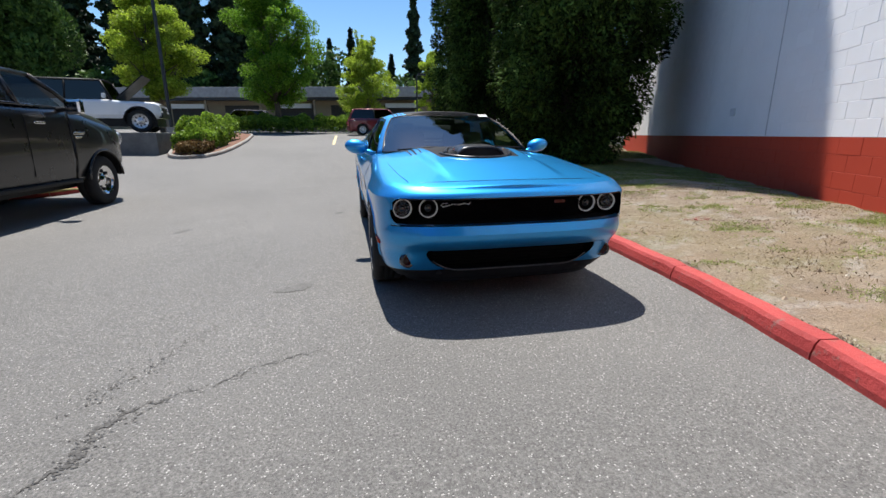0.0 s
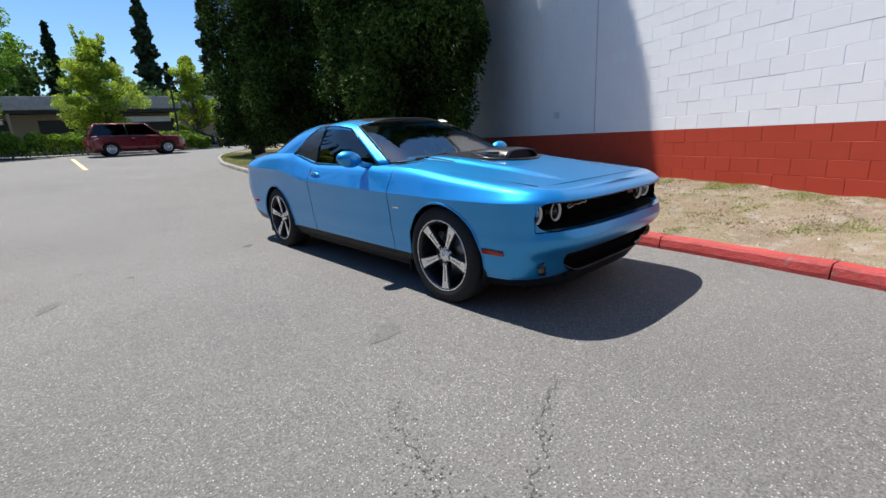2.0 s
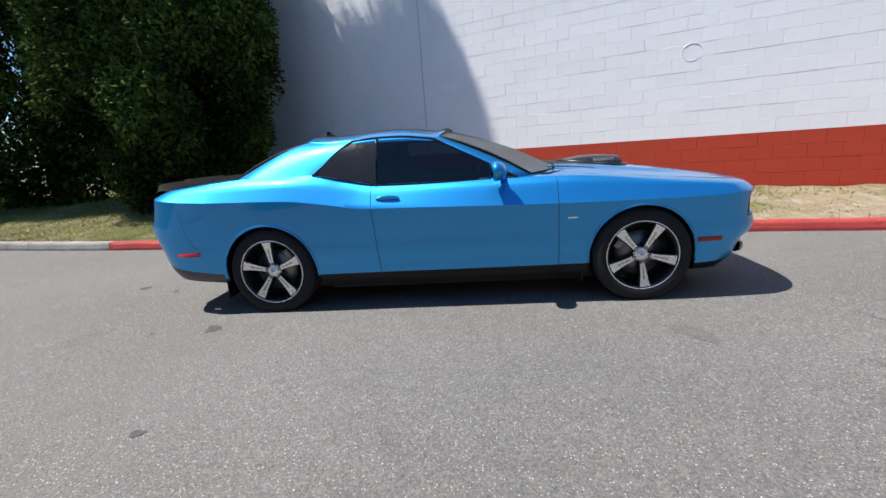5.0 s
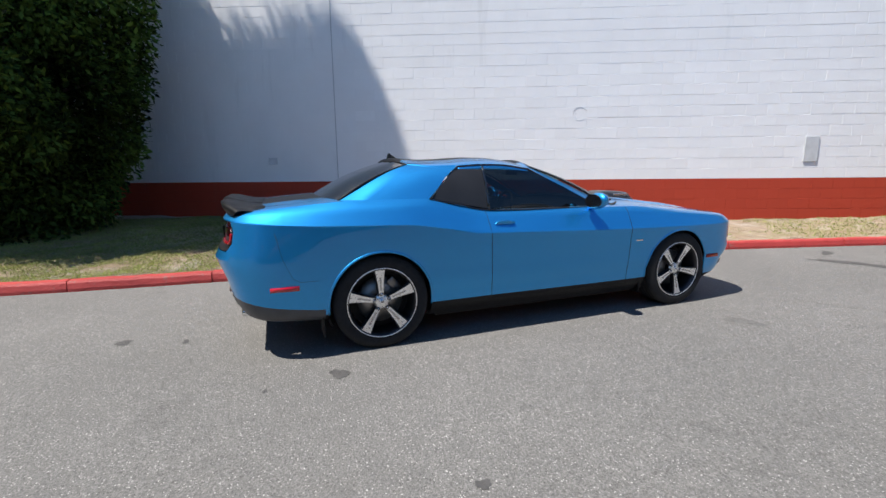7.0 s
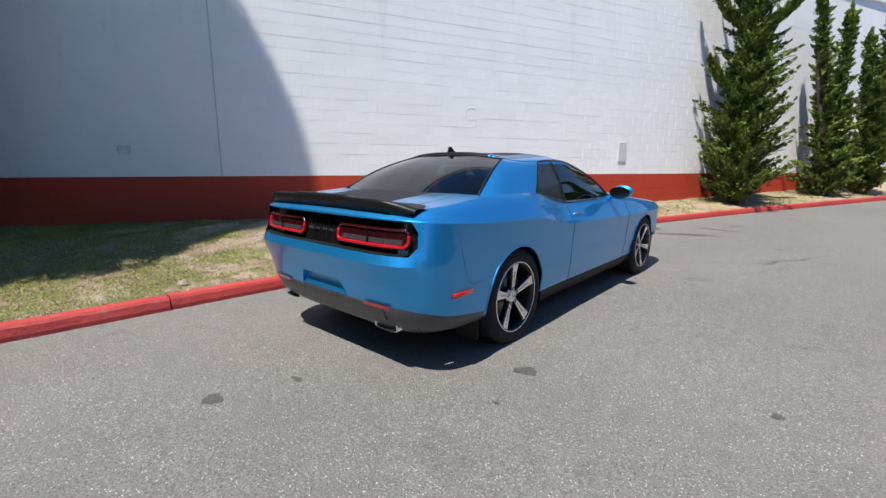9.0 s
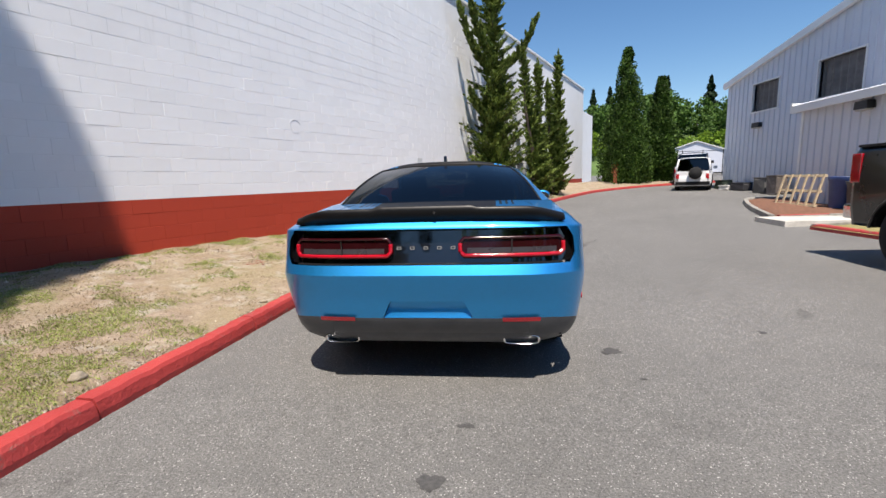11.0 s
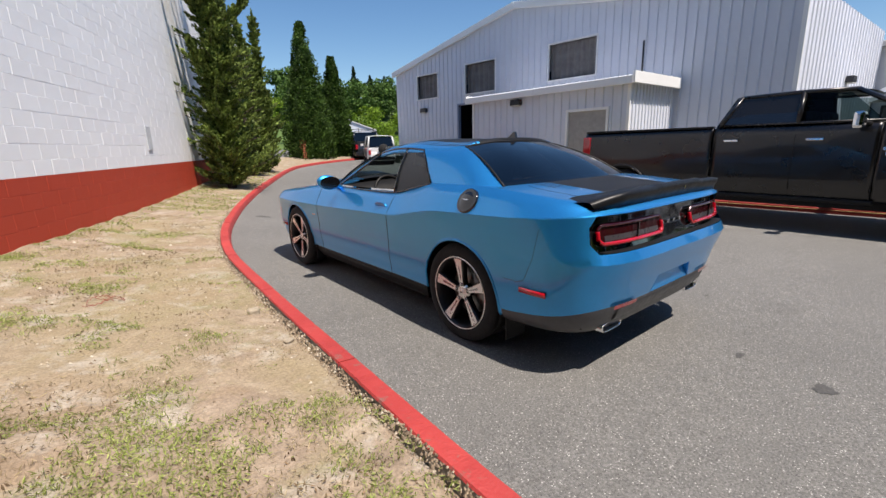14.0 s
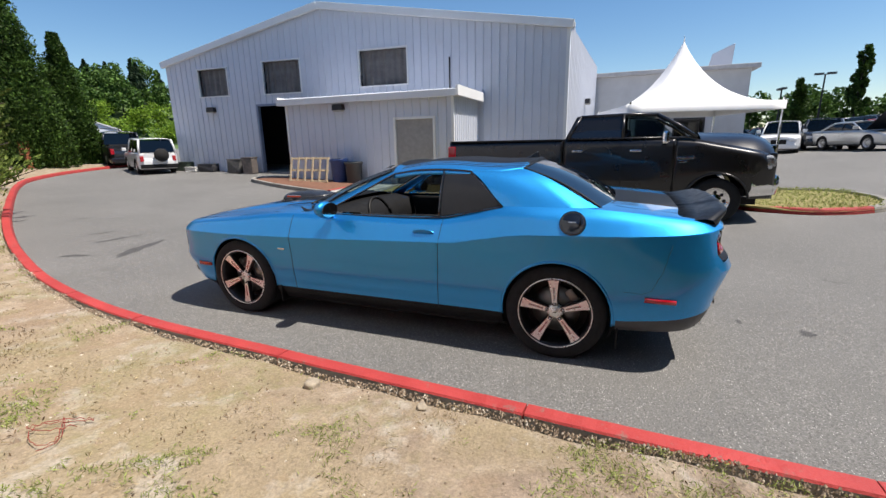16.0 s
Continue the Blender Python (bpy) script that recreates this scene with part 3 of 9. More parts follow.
def ribbed_panel(length, height, pitch=0.305, depth=0.035, cut=()):
    """Sheet with upright ribs in the x-z plane, front at -y; cut: openings (x0, x1, z0, z1); height may be a function of x."""
    top = height if callable(height) else (lambda x: height)
    xs = [0.0]
    k = 0
    while k * pitch < length:
        b = k * pitch
        xs += [b + pitch * 0.80, b + pitch * 0.86, b + pitch * 0.94, b + pitch]
        k += 1
    xs = sorted({round(min(x, length), 4) for x in xs} | {round(v, 4) for c in cut for v in c[:2]})

    def relief(x):
        f = (x / pitch) % 1.0
        return -depth * max(0.0, min(1.0, 1 - (abs(f - 0.90) - 0.04) / 0.06))
    verts, faces = [], []
    for x0, x1 in zip(xs, xs[1:]):
        spans = [(0.0, None)]
        mid = (x0 + x1) / 2
        for c in sorted((c for c in cut if c[0] - 1e-4 <= mid <= c[1] + 1e-4), key=lambda c: c[2]):
            low = spans.pop()[0]
            spans += ([(low, c[2])] if c[2] > low + 0.01 else []) + [(c[3], None)]
        for a, b in spans:
            i = len(verts)
            verts += [(x0, relief(x0), a), (x1, relief(x1), a), (x1, relief(x1), top(x1) if b is None else b), (x0, relief(x0), top(x0) if b is None else b)]
            faces.append((i, i + 1, i + 2, i + 3))
    me = data_mesh("ribbed", verts, faces, METAL_WHITE)
    bm = bmesh.new()
    bm.from_mesh(me)
    bmesh.ops.remove_doubles(bm, verts=bm.verts, dist=0.0005)
    return bm


def lamp_wallpack(m, label="dark wall-pack lamp on the white cladding"):
    lamp = thing("wall_lamp", label, "lamp", m, group="wall lamps")
    part("housing", extrude_outline([(-0.22, -0.10), (0.22, -0.10), (0.19, 0.10), (-0.19, 0.10)], -0.20, 0.01), DARK_METAL, lamp)
    part("lens", box(-0.18, 0.18, -0.19, -0.02, -0.14, -0.105, 0.01), plain("lamp_glass", (0.5, 0.48, 0.42), 0.2), lamp)
    return lamp


def curtain_strips(w, h):
    """Hanging folded strips behind an upper opening."""
    rows = []
    for z in (0.0, h):
        rows.append([(x, 0.03 * math.sin(x * 21) + 0.02 * math.sin(x * 9), z) for x in np.linspace(0, w, 70)])
    return grid_mesh("curtain", rows)


def build_workshop():
    # local x runs along the gable towards +y; local -y faces the road
    a = math.atan2(0.06, 1)
    F = Matrix.Translation((-11.86, -18.2, 0)) @ Matrix.Rotation(radians(90) + a, 4, "Z")
    L, apex_x, eave_r, eave_l, apex = 18.3, 8.45, 5.35, 5.45, 7.02

    def top(x):
        return eave_r + (apex - eave_r) * x / apex_x if x < apex_x else apex - (apex - eave_l) * (x - apex_x) / (L - apex_x)
    wins = [(10.15, 12.2, 3.86, 5.2), (5.45, 7.32, 3.80, 5.1), (1.88, 3.48, 3.84, 5.0)]
    door = (5.0, 7.0, 0.0, 3.30)
    house = thing("workshop_building", "white ribbed metal workshop with a low gable roof", "building", F)
    part("wall_gable", ribbed_panel(L, top, cut=[*wins, door]), METAL_WHITE, house, "bluish white ribbed metal gable wall")
    # side wall on the +y end
    bm = ribbed_panel(4.9, 5.35)
    bmesh.ops.transform(bm, matrix=Matrix.Translation((0.0, 4.9, 0)) @ Matrix.Rotation(radians(-90), 4, "Z"), verts=bm.verts)
    part("wall_side", bm, METAL_WHITE, house)
    bm = ribbed_panel(7.8, lambda x: 5.45 - 0.05 * x)
    side_m = Matrix.Translation((-12.96, 0.07, 0)) @ Matrix.Rotation(math.atan2(0.57, -7.74), 4, "Z")
    bmesh.ops.transform(bm, matrix=F.inverted() @ side_m, verts=bm.verts)
    part("wall_side", bm, METAL_WHITE, house, "sunlit white ribbed side wall")
    part("wall_back", extrude_outline([(0, 0), (L, 0), (L, eave_l), (apex_x, apex), (0, eave_r)], 0.1), METAL_WHITE, house, m=Matrix.Translation((0, 4.9, 0)))
    for x0, x1, z0, z1 in ((0, apex_x, eave_r, apex), (apex_x, L, apex, eave_l)):
        d = Vector((x1 - x0, 0, z1 - z0))
        bm = bmesh.new()
        add_box(bm, -0.12 if x0 == 0 else 0, d.length + (0.12 if x0 else 0), -0.16, 5.1, 0.0, 0.10)
        R = Matrix.Translation((x0, 0, z0)) @ Matrix.Rotation(-math.atan2(d.z, d.x), 4, "Y")
        bmesh.ops.transform(bm, matrix=R, verts=bm.verts)
        part("roof", bm, METAL_WHITE, house)
        bm = bmesh.new()
        add_box(bm, -0.12 if x0 == 0 else 0, d.length + (0.12 if x0 else 0), -0.19, -0.05, -0.14, 0.12, 0.01)
        bmesh.ops.transform(bm, matrix=R, verts=bm.verts)
        part("rake_trim", bm, TRIM_WHITE, house)
    part("downpipe", box(L - 0.10, L + 0.02, -0.10, -0.03, 0.3, 5.4, 0.01), TRIM_WHITE, house)
    part("gutter", box(L + 0.02, L + 0.17, -0.1, 0.0, 5.32, 5.47, 0.02), TRIM_WHITE, house)
    # near-black sheet added before the back wall to stand in for indoor shade
    dark = plain("painted_interior_shade", (0.03, 0.032, 0.036), 0.9)
    part("inner_floor_shade", box(0.3, L - 0.3, 4.6, 4.7, 0.2, 5.0), dark, house, "added dark sheet standing in for interior shade")
    part("inner_floor", box(0.2, L - 0.2, 0.2, 4.6, 0.3, 0.42), CONCRETE, house)
    curtain = plain("brown_vinyl_strips", (0.13, 0.12, 0.115), 0.5, 0, 0.3, 3)
    for x0, x1, z0, z1 in wins:
        win = new("window")
        win.parent = house
        win.location = (x0, 0, z0)
        w, h = x1 - x0, z1 - z0
        bm = bmesh.new()
        for b in ((-0.05, 0.0, -0.045, 0.05, -0.05, h + 0.05), (w, w + 0.05, -0.045, 0.05, -0.05, h + 0.05), (0, w, -0.045, 0.05, h, h + 0.05), (0, w, -0.045, 0.05, -0.05, 0)):
            add_box(bm, *b)
        part("window_frame", bm, TRIM_WHITE, win)
        part("curtain", curtain_strips(w, h), curtain, win, "grey-brown hanging strip curtain", m=Matrix.Translation((0, 0.16, 0)))
    # sliding door and its dark opening
    bm = bmesh.new()
    for b in ((4.92, 5.0, -0.06, 0.12, 0.2, 3.38), (7.0, 7.08, -0.06, 0.12, 0.2, 3.38), (5.001, 6.999, -0.06, 0.12, 3.30, 3.38)):
        add_box(bm, *b)
    part("door_frame", bm, plain("blue_grey_frame", (0.20, 0.24, 0.33), 0.5), house)
    part("sliding_door", box(6.8, 7.3, 0.18, 0.24, 0.35, 3.3), plain("blue_door", (0.12, 0.16, 0.26), 0.5), house)
    part("conduit", tube([(13.95, -0.06, 3.5), (13.95, -0.06, 4.7)], 0.03), DARK_METAL, house)
    base = part("foundation", box(-0.02, L + 0.02, -0.03, 0.3, 0.0, 0.42), CONCRETE, house)
    lamp_wallpack(F @ Matrix.Translation((2.45, -0.02, 3.25)))
    lamp_wallpack(Matrix.Translation((-17.2, 0.41, 3.2)) @ Matrix.Rotation(radians(176), 4, "Z"))

    # lean-to annex with its sloping roof and a garage door
    A = Matrix.Translation((-9.92, -9.80, 0)) @ Matrix.Rotation(radians(90), 4, "Z")
    ann = thing("lean_to_annex", "white ribbed metal lean-to with a grey door", "building", A)
    Lf = 6.62
    part("wall_front", ribbed_panel(Lf, 3.14, cut=[(4.54, 5.92, 0.0, 2.36)]), METAL_WHITE, ann)
    bm = ribbed_panel(2.85, 3.25, pitch=0.2)
    bmesh.ops.transform(bm, matrix=Matrix.Translation((Lf, 0, 0)) @ Matrix.Rotation(radians(90), 4, "Z"), verts=bm.verts)
    part("wall_side", bm, METAL_WHITE, ann, "bright sunlit ribbed end wall")
    bm = ribbed_panel(2.4, 3.2)
    bmesh.ops.transform(bm, matrix=Matrix.Translation((0, 2.4, 0)) @ Matrix.Rotation(radians(-90), 4, "Z"), verts=bm.verts)
    part("wall_side", bm, METAL_WHITE, ann)
    rows = []
    for y, z in ((-0.22, 3.20), (2.95, 3.36)):
        row = []
        n = 46
        for k in range(n * 4 + 1):
            x = -0.16 + (Lf + 0.32) * k / (n * 4)
            row.append((x, y, z + (0.05 if k % 4 == 1 else 0.0)))
        rows.append(row)
    part("roof", grid_mesh("roof", rows, smooth=False), METAL_WHITE, ann, "ribbed white metal roof sheet")
    part("roof_underside", box(-0.1, Lf + 0.1, -0.15, 2.7, 3.08, 3.14), TRIM_WHITE, ann)
    part("fascia", box(-0.20, Lf + 0.2, -0.27, -0.20, 3.0, 3.22, 0.012), TRIM_WHITE, ann)
    part("fascia_end", box(Lf + 0.17, Lf + 0.26, -0.25, 2.75, 3.02, 3.34, 0.012), TRIM_WHITE, ann)
    part("fascia_end", box(-0.26, -0.17, -0.25, 2.4, 3.02, 3.30, 0.012), TRIM_WHITE, ann)
    part("corner_trim", box(-0.04, 0.05, -0.045, 0.02, 0, 3.1), TRIM_WHITE, ann)
    part("corner_trim", box(Lf - 0.05, Lf + 0.04, -0.045, 0.02, 0, 3.1), TRIM_WHITE, ann)
    dr = new("door")
    dr.parent = ann
    part("leaf", box(4.54, 5.92, 0.03, 0.08, 0.05, 2.36), plain("grey_brown_door", (0.30, 0.29, 0.28), 0.5), dr, "flat grey-brown door")
    bm = bmesh.new()
    for b in ((4.46, 4.54, -0.05, 0.09, 0, 2.44), (5.92, 6.0, -0.05, 0.09, 0, 2.44), (4.541, 5.919, -0.05, 0.09, 2.36, 2.44)):
        add_box(bm, *b)
    part("door_frame", bm, TRIM_WHITE, dr)
    part("foundation", box(0, Lf, 0.005, 2.4, 0.0, 0.2), CONCRETE, ann)
    lamp_wallpack(Matrix.Translation((-9.9, -7.45, 2.86)) @ Matrix.Rotation(radians(90), 4, "Z"))

    # showroom behind: flat roof with a raised parapet
    sh = thing("showroom_building", "pale low showroom with a flat brown-edged roof", "building", Matrix.Translation((-20.8, 0.0, 0)))
    part("wall", box(-16, 0, -16, 7.3, 0, 4.55), plain("pale_stucco", (0.56, 0.56, 0.57), 0.8, 0, 0.06, 2), sh)
    part("roof_edge", box(-16.3, 0.25, -16.3, 7.6, 4.55, 4.75, 0.02), plain("pale_roof_edge", (0.50, 0.48, 0.47), 0.7), sh)
    part("roof_fin", extrude_outline([(-0.5, 0), (0.5, 0), (0.55, 1.15), (-0.35, 0.75)], 0.2), METAL_WHITE, sh, "grey angled roof fin", m=Matrix.Translation((-1.2, 6.2, 4.7)) @ Matrix.Rotation(radians(80), 4, "Z"))
    for k in range(3):
        w = new("window")
        w.parent = sh
        w.location = (0.01, 1.6 + 1.7 * k, 0.7)
        part("pane", box(0, 0.03, -0.6, 0.6, 0, 1.7), GLOSS_BLACK, w)
        part("window_frame", box(-0.01, 0.02, -0.68, 0.68, -0.08, 1.78), DARK_METAL, w)

    # far shed beyond the parked cars
    fs = thing("far_shed", "small white gabled shed with a wide door", "building", Matrix.Translation((-22.4, -43.5, gz(-22, -43))) @ Matrix.Rotation(radians(150), 4, "Z") @ Matrix.Scale(0.62, 4))
    part("wall", extrude_outline([(-4.5, 0), (4.0, 0), (4.0, 3.0), (-0.2, 4.6), (-4.5, 3.3)], -8), METAL_WHITE, fs)
    part("door", box(-2.6, 2.2, -0.02, 0.04, 0, 2.2), plain("pale_roller_door", (0.5, 0.5, 0.5), 0.6), fs)
    for (xa, za), (xb, zb) in (((-4.9, 3.18), (-0.2, 4.66)), ((-0.2, 4.66), (4.4, 2.9))):
        d = Vector((xb - xa, 0, zb - za))
        bm = box(0, d.length, -8.2, 0.25, 0, 0.12)
        bmesh.ops.transform(bm, matrix=Matrix.Translation((xa, 0, za)) @ Matrix.Rotation(-math.atan2(d.z, d.x), 4, "Y"), verts=bm.verts)
        part("roof", bm, TRIM_WHITE, fs)
    # chain fence in front of the woods
    fence = thing("chain_fence", "thin grey chain-link fence posts and rails", "fence", Matrix.Translation((0, -34, gz(-13, -34))))
    for k in range(7):
        part("post", cyl(0.04, 0.04, 0, 2.2, 8, Matrix.Translation((-10 - 1.6 * k, 0, 0))), DARK_METAL, fence)
    for z in (0.1, 2.1):
        part("rail", tube([(-10, 0, z), (-19.6, 0, z)], 0.025, 6), DARK_METAL, fence)


def build_tent():
    """Peaked white event canopy on posts."""
    c = Vector((-16.1, 3.95, 0.2))
    rows, half = [], 2.5
    steps = 18
    for k in range(steps + 1):
        s = k / steps
        r = half * s
        z = 2.52 + 2.4 * (1 - s) ** 2.1
        ring = []
        for j in range(64):
            a = 2 * math.pi * j / 64
            ca, sa = math.cos(a), math.sin(a)
            sq = 1 / max(abs(ca), abs(sa))
            q = 1 + (sq - 1) * s ** 0.6
            ring.append((r * ca * q + 1e-4 * ca, r * sa * q + 1e-4 * sa, z))
        rows.append(ring)
    rows.append([(x, y, z - 0.28) for x, y, z in rows[-1]])
    m = Matrix.Translation(c) @ Matrix.Rotation(radians(14), 4, "Z")
    tent = thing("canopy_tent", "white peaked fabric canopy tent on slim poles", "tent", m)
    part("canopy", grid_mesh("canopy", rows, closed=True), plain("white_canvas", (0.80, 0.80, 0.80), 0.8, 0, 0.03, 3), tent)
    for x in (-2.44, 2.44):
        for y in (-2.44, 2.44):
            part("pole", cyl(0.04, 0.04, -0.1, 2.6, 10, Matrix.Translation((x, y, 0))), CHROME, tent)
    part("finial", cyl(0.03, 0.01, 4.88, 5.1, 8), TRIM_WHITE, tent)


build_workshop()
build_tent()

# ---- trees and planting ----


def limb(bm, start, end, r, rng, wob=0.12, n=6, seg=7):
    s, e = Vector(start), Vector(end)
    pts = []
    for k in range(n):
        t = k / (n - 1)
        p = s.lerp(e, t)
        w = wob * (e - s).length * t * (1 - t) * 2
        pts.append(p + Vector((rng.uniform(-w, w), rng.uniform(-w, w), rng.uniform(-w, w) * 0.6)))
    add_tube(bm, pts, r, seg, 0.35)
    return pts


def spire(name, label, x, y, h, r, leaf_mat, seed, n=26000, size=0.10, skirt=0.3, lean=(0, 0), shape=0.75, lumps=70, z0=None, trunk=0.22, group="", belly=0.0):
    """A dense conifer: trunk, limbs and a crown of many small sprays gathered in clumps with an uneven outline."""
    rng, pr = np.random.default_rng(seed), random.Random(seed)
    z0 = gz(x, y) + 0.1 if z0 is None else z0
    tree = thing(name, label, "tree", Matrix.Translation((x, y, z0)), group)

    def radius(t):
        full = r * (1 - t) ** shape
        return full * min(1.0, 0.55 + (t / max(belly, 1e-3)) * 0.45) if belly and t < belly else full
    bm = bmesh.new()
    add_tube(bm, [(0, 0, -0.2), (lean[0] * 0.2, lean[1] * 0.2, h * 0.3), (lean[0], lean[1], h * 0.97)], trunk, 9, 0.12)
    clumps = []
    for k in range(lumps):
        t = (k + pr.random()) / lumps
        t = skirt / h + (1 - skirt / h) * t ** 1.1
        a = pr.random() * 6.283
        rr = radius(t) * pr.uniform(0.3, 0.98)
        c = Vector((lean[0] * t + rr * math.cos(a), lean[1] * t + rr * math.sin(a), h * t))
        clumps.append((c, max(0.22, radius(t) * pr.uniform(0.26, 0.56)), a))
        if k % 2 == 0:
            limb(bm, (lean[0] * t * 0.9, lean[1] * t * 0.9, h * t * 0.88), c, max(0.02, trunk * 0.22 * (1 - t)), pr, n=4, seg=5)
    part("trunk", bm, DARK_BARK, tree)
    w = np.array([max(c[1], 0.3) ** 2 for c in clumps])
    pick = rng.choice(len(clumps), n, p=w / w.sum())
    cen = np.array([tuple(c[0]) for c in clumps])[pick]
    rad = np.array([c[1] for c in clumps])[pick]
    d = rng.normal(size=(n, 3))
    d /= np.linalg.norm(d, axis=1)[:, None]
    q = rng.uniform(0.55, 1.0, n) ** 0.5
    pos = cen + d * (rad * q)[:, None] * np.array([1, 1, 1.5])
    keep = (pos[:, 2] > skirt * 0.6) & (pos[:, 2] < h * 1.02)
    pos, d = pos[keep], d[keep]
    out = d * 0.7
    part("crown", quads_mesh("crown", leaf_quads(pos, size, rng, lift=0.5, spread=0.5, long=2.0, along=out), leaf_mat), None, tree)
    return tree


def cedar(label, x, y, h, r, seed, n, skirt, keys, size=0.056, lean=((0, 0, 0), (1, 0, 0))):
    """A tall cedar; keys: share of its height and of its full girth. Hundreds of drooping tufts with shade between them."""
    rng, pr = np.random.default_rng(seed), random.Random(seed)
    tree = thing("cedar_tree", label, "tree", Matrix.Translation((x, y, gz(x, y) + 0.1)), "dark cedars")

    def girth(t):
        return r * spline(keys, t)

    def axis(t):
        return Vector((spline([k[:2] for k in lean], t), spline([(k[0], k[2]) for k in lean], t), h * t))
    bm = bmesh.new()
    add_tube(bm, [(0, 0, -0.3), *(axis(t) for t in (0.2, 0.45, 0.7, 0.95))], 0.34, 10, 0.12)
    cen, rad = [], []
    for k in range(950):
        t = skirt / h + (1 - skirt / h) * ((k + pr.random()) / 950)
        a, g = pr.random() * 6.283, girth(t)
        inner = k % 4 == 0
        # boughs swell and hollow the outline as they climb
        swell = 0.90 + 0.10 * math.sin(a * 3 + t * 17 + seed) * math.cos(a * 2 - t * 31)
        rr = g * (pr.uniform(0.30, 0.70) if inner else pr.uniform(0.80, 1.0) * swell)
        c = axis(t) + Vector((rr * math.cos(a), rr * math.sin(a), 0))
        cen.append(tuple(c))
        rad.append(max(0.14, r * (0.27 if inner else pr.uniform(0.09, 0.17)) * (0.5 + 0.5 * min(1.0, g / r + 0.2))))
        if k % 6 == 1:
            limb(bm, axis(max(0.02, t - 0.03)), axis(t).lerp(c, 0.9), 0.035, pr, n=4, seg=5)
    part("trunk", bm, DARK_BARK, tree)
    cen, rad = np.array(cen), np.array(rad)
    pick = rng.choice(len(cen), n, p=rad ** 2 / (rad ** 2).sum())
    d = rng.normal(size=(n, 3))
    d /= np.linalg.norm(d, axis=1)[:, None]
    pos = cen[pick] + d * (rad[pick] * rng.uniform(0.35, 1.0, n) ** 0.5)[:, None] * np.array([1, 1, 1.7])
    keep = (pos[:, 2] > skirt * 0.5) & (np.hypot(pos[:, 0], pos[:, 1]) < r * 1.2)
    pos, d = pos[keep], d[keep]
    out = pos * np.array([1, 1, 0]) / (np.hypot(pos[:, 0], pos[:, 1])[:, None] + 0.1) * 0.5 + d * 0.5 - np.array([0, 0, 0.35])
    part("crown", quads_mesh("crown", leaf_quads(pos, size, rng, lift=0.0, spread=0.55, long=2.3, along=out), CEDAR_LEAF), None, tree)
    return tree


def juniper(x, y, h, seed, spires, label, n=16000, arms=()):
    """A twisted juniper; spires: lean of each leader, share of the height, reach of its lowest branches; arms: long upswept limbs."""
    rng, pr = np.random.default_rng(seed), random.Random(seed)
    tree = thing("juniper_tree", label, "tree", Matrix.Translation((x, y, gz(x, y) + 0.15)), "junipers by the wall")
    bm = bmesh.new()
    tips, dirs, rads = [], [], []

    def tuft(p, e, fat):
        """A pointed tuft of sprays along a branch from p to e, curling up at its end."""
        d = (e - p).normalized()
        for s in np.linspace(0.15, 1.08, 8):
            tips.append(tuple(p.lerp(e, s) + Vector((0, 0, 0.16 * (e - p).length * s * s))))
            dirs.append(tuple(d + Vector((0, 0, 0.5 * s))))
            rads.append(fat * (1.12 - s) + 0.012)
    for dx, dy, f, low in spires:
        limb(bm, (dx * 0.15, dy * 0.15, -0.2), (dx, dy, h * f), 0.09, pr, 0.03, 9, 8)
        count = int(15 * h * f)
        for k in range(count):
            t = 0.03 + 0.97 * (k + pr.random()) / count
            p = Vector((dx * t, dy * t, h * f * t))
            reach = (0.16 + low * (1 - t) ** 0.8) * pr.uniform(0.5, 1.15)
            a = k * 2.4 + pr.uniform(-0.5, 0.5)
            e = p + Vector((math.cos(a) * reach, math.sin(a) * reach, reach * pr.uniform(0.15, 0.55)))
            if reach > 0.3:
                limb(bm, p, e, 0.02, pr, 0.08, 4, 5)
            tuft(p, e, 0.05 + 0.085 * reach)
        tuft(Vector((dx, dy, h * f * 0.96)), Vector((dx, dy, h * f * 1.03)), 0.06)
    for dx, dy, za, zb in arms:
        pts = [Vector((dx * t, dy * t, za + (zb - za) * (0.35 * t + 0.65 * t * t * t))) for t in np.linspace(0, 1, 8)]
        for p, e in zip(pts, pts[1:]):
            limb(bm, p, e, 0.03, pr, 0.02, 3, 5)
        for k in range(42):
            t = (k + pr.random()) / 42
            i = min(6, int(t * 7))
            p = pts[i].lerp(pts[i + 1], t * 7 - i)
            a, reach = k * 2.4, (0.30 - 0.22 * t) * pr.uniform(0.6, 1.2)
            side = Vector((math.cos(a), math.sin(a), 0.3)) * reach
            tuft(p, p + side + (pts[i + 1] - pts[i]).normalized() * 0.12, 0.065 - 0.035 * t)
    part("trunk", bm, DARK_BARK, tree)
    tips, dirs, rads = np.array(tips), np.array(dirs), np.array(rads)
    pick = rng.choice(len(tips), n, p=(rads + 0.02) / (rads + 0.02).sum())
    pos = tips[pick] + rng.normal(size=(n, 3)) * rads[pick][:, None] * np.array([0.8, 0.8, 0.6])
    part("crown", quads_mesh("crown", leaf_quads(pos, 0.038, rng, 0.1, 0.4, 2.8, dirs[pick]), JUNIPER_LEAF), None, tree)
    return tree


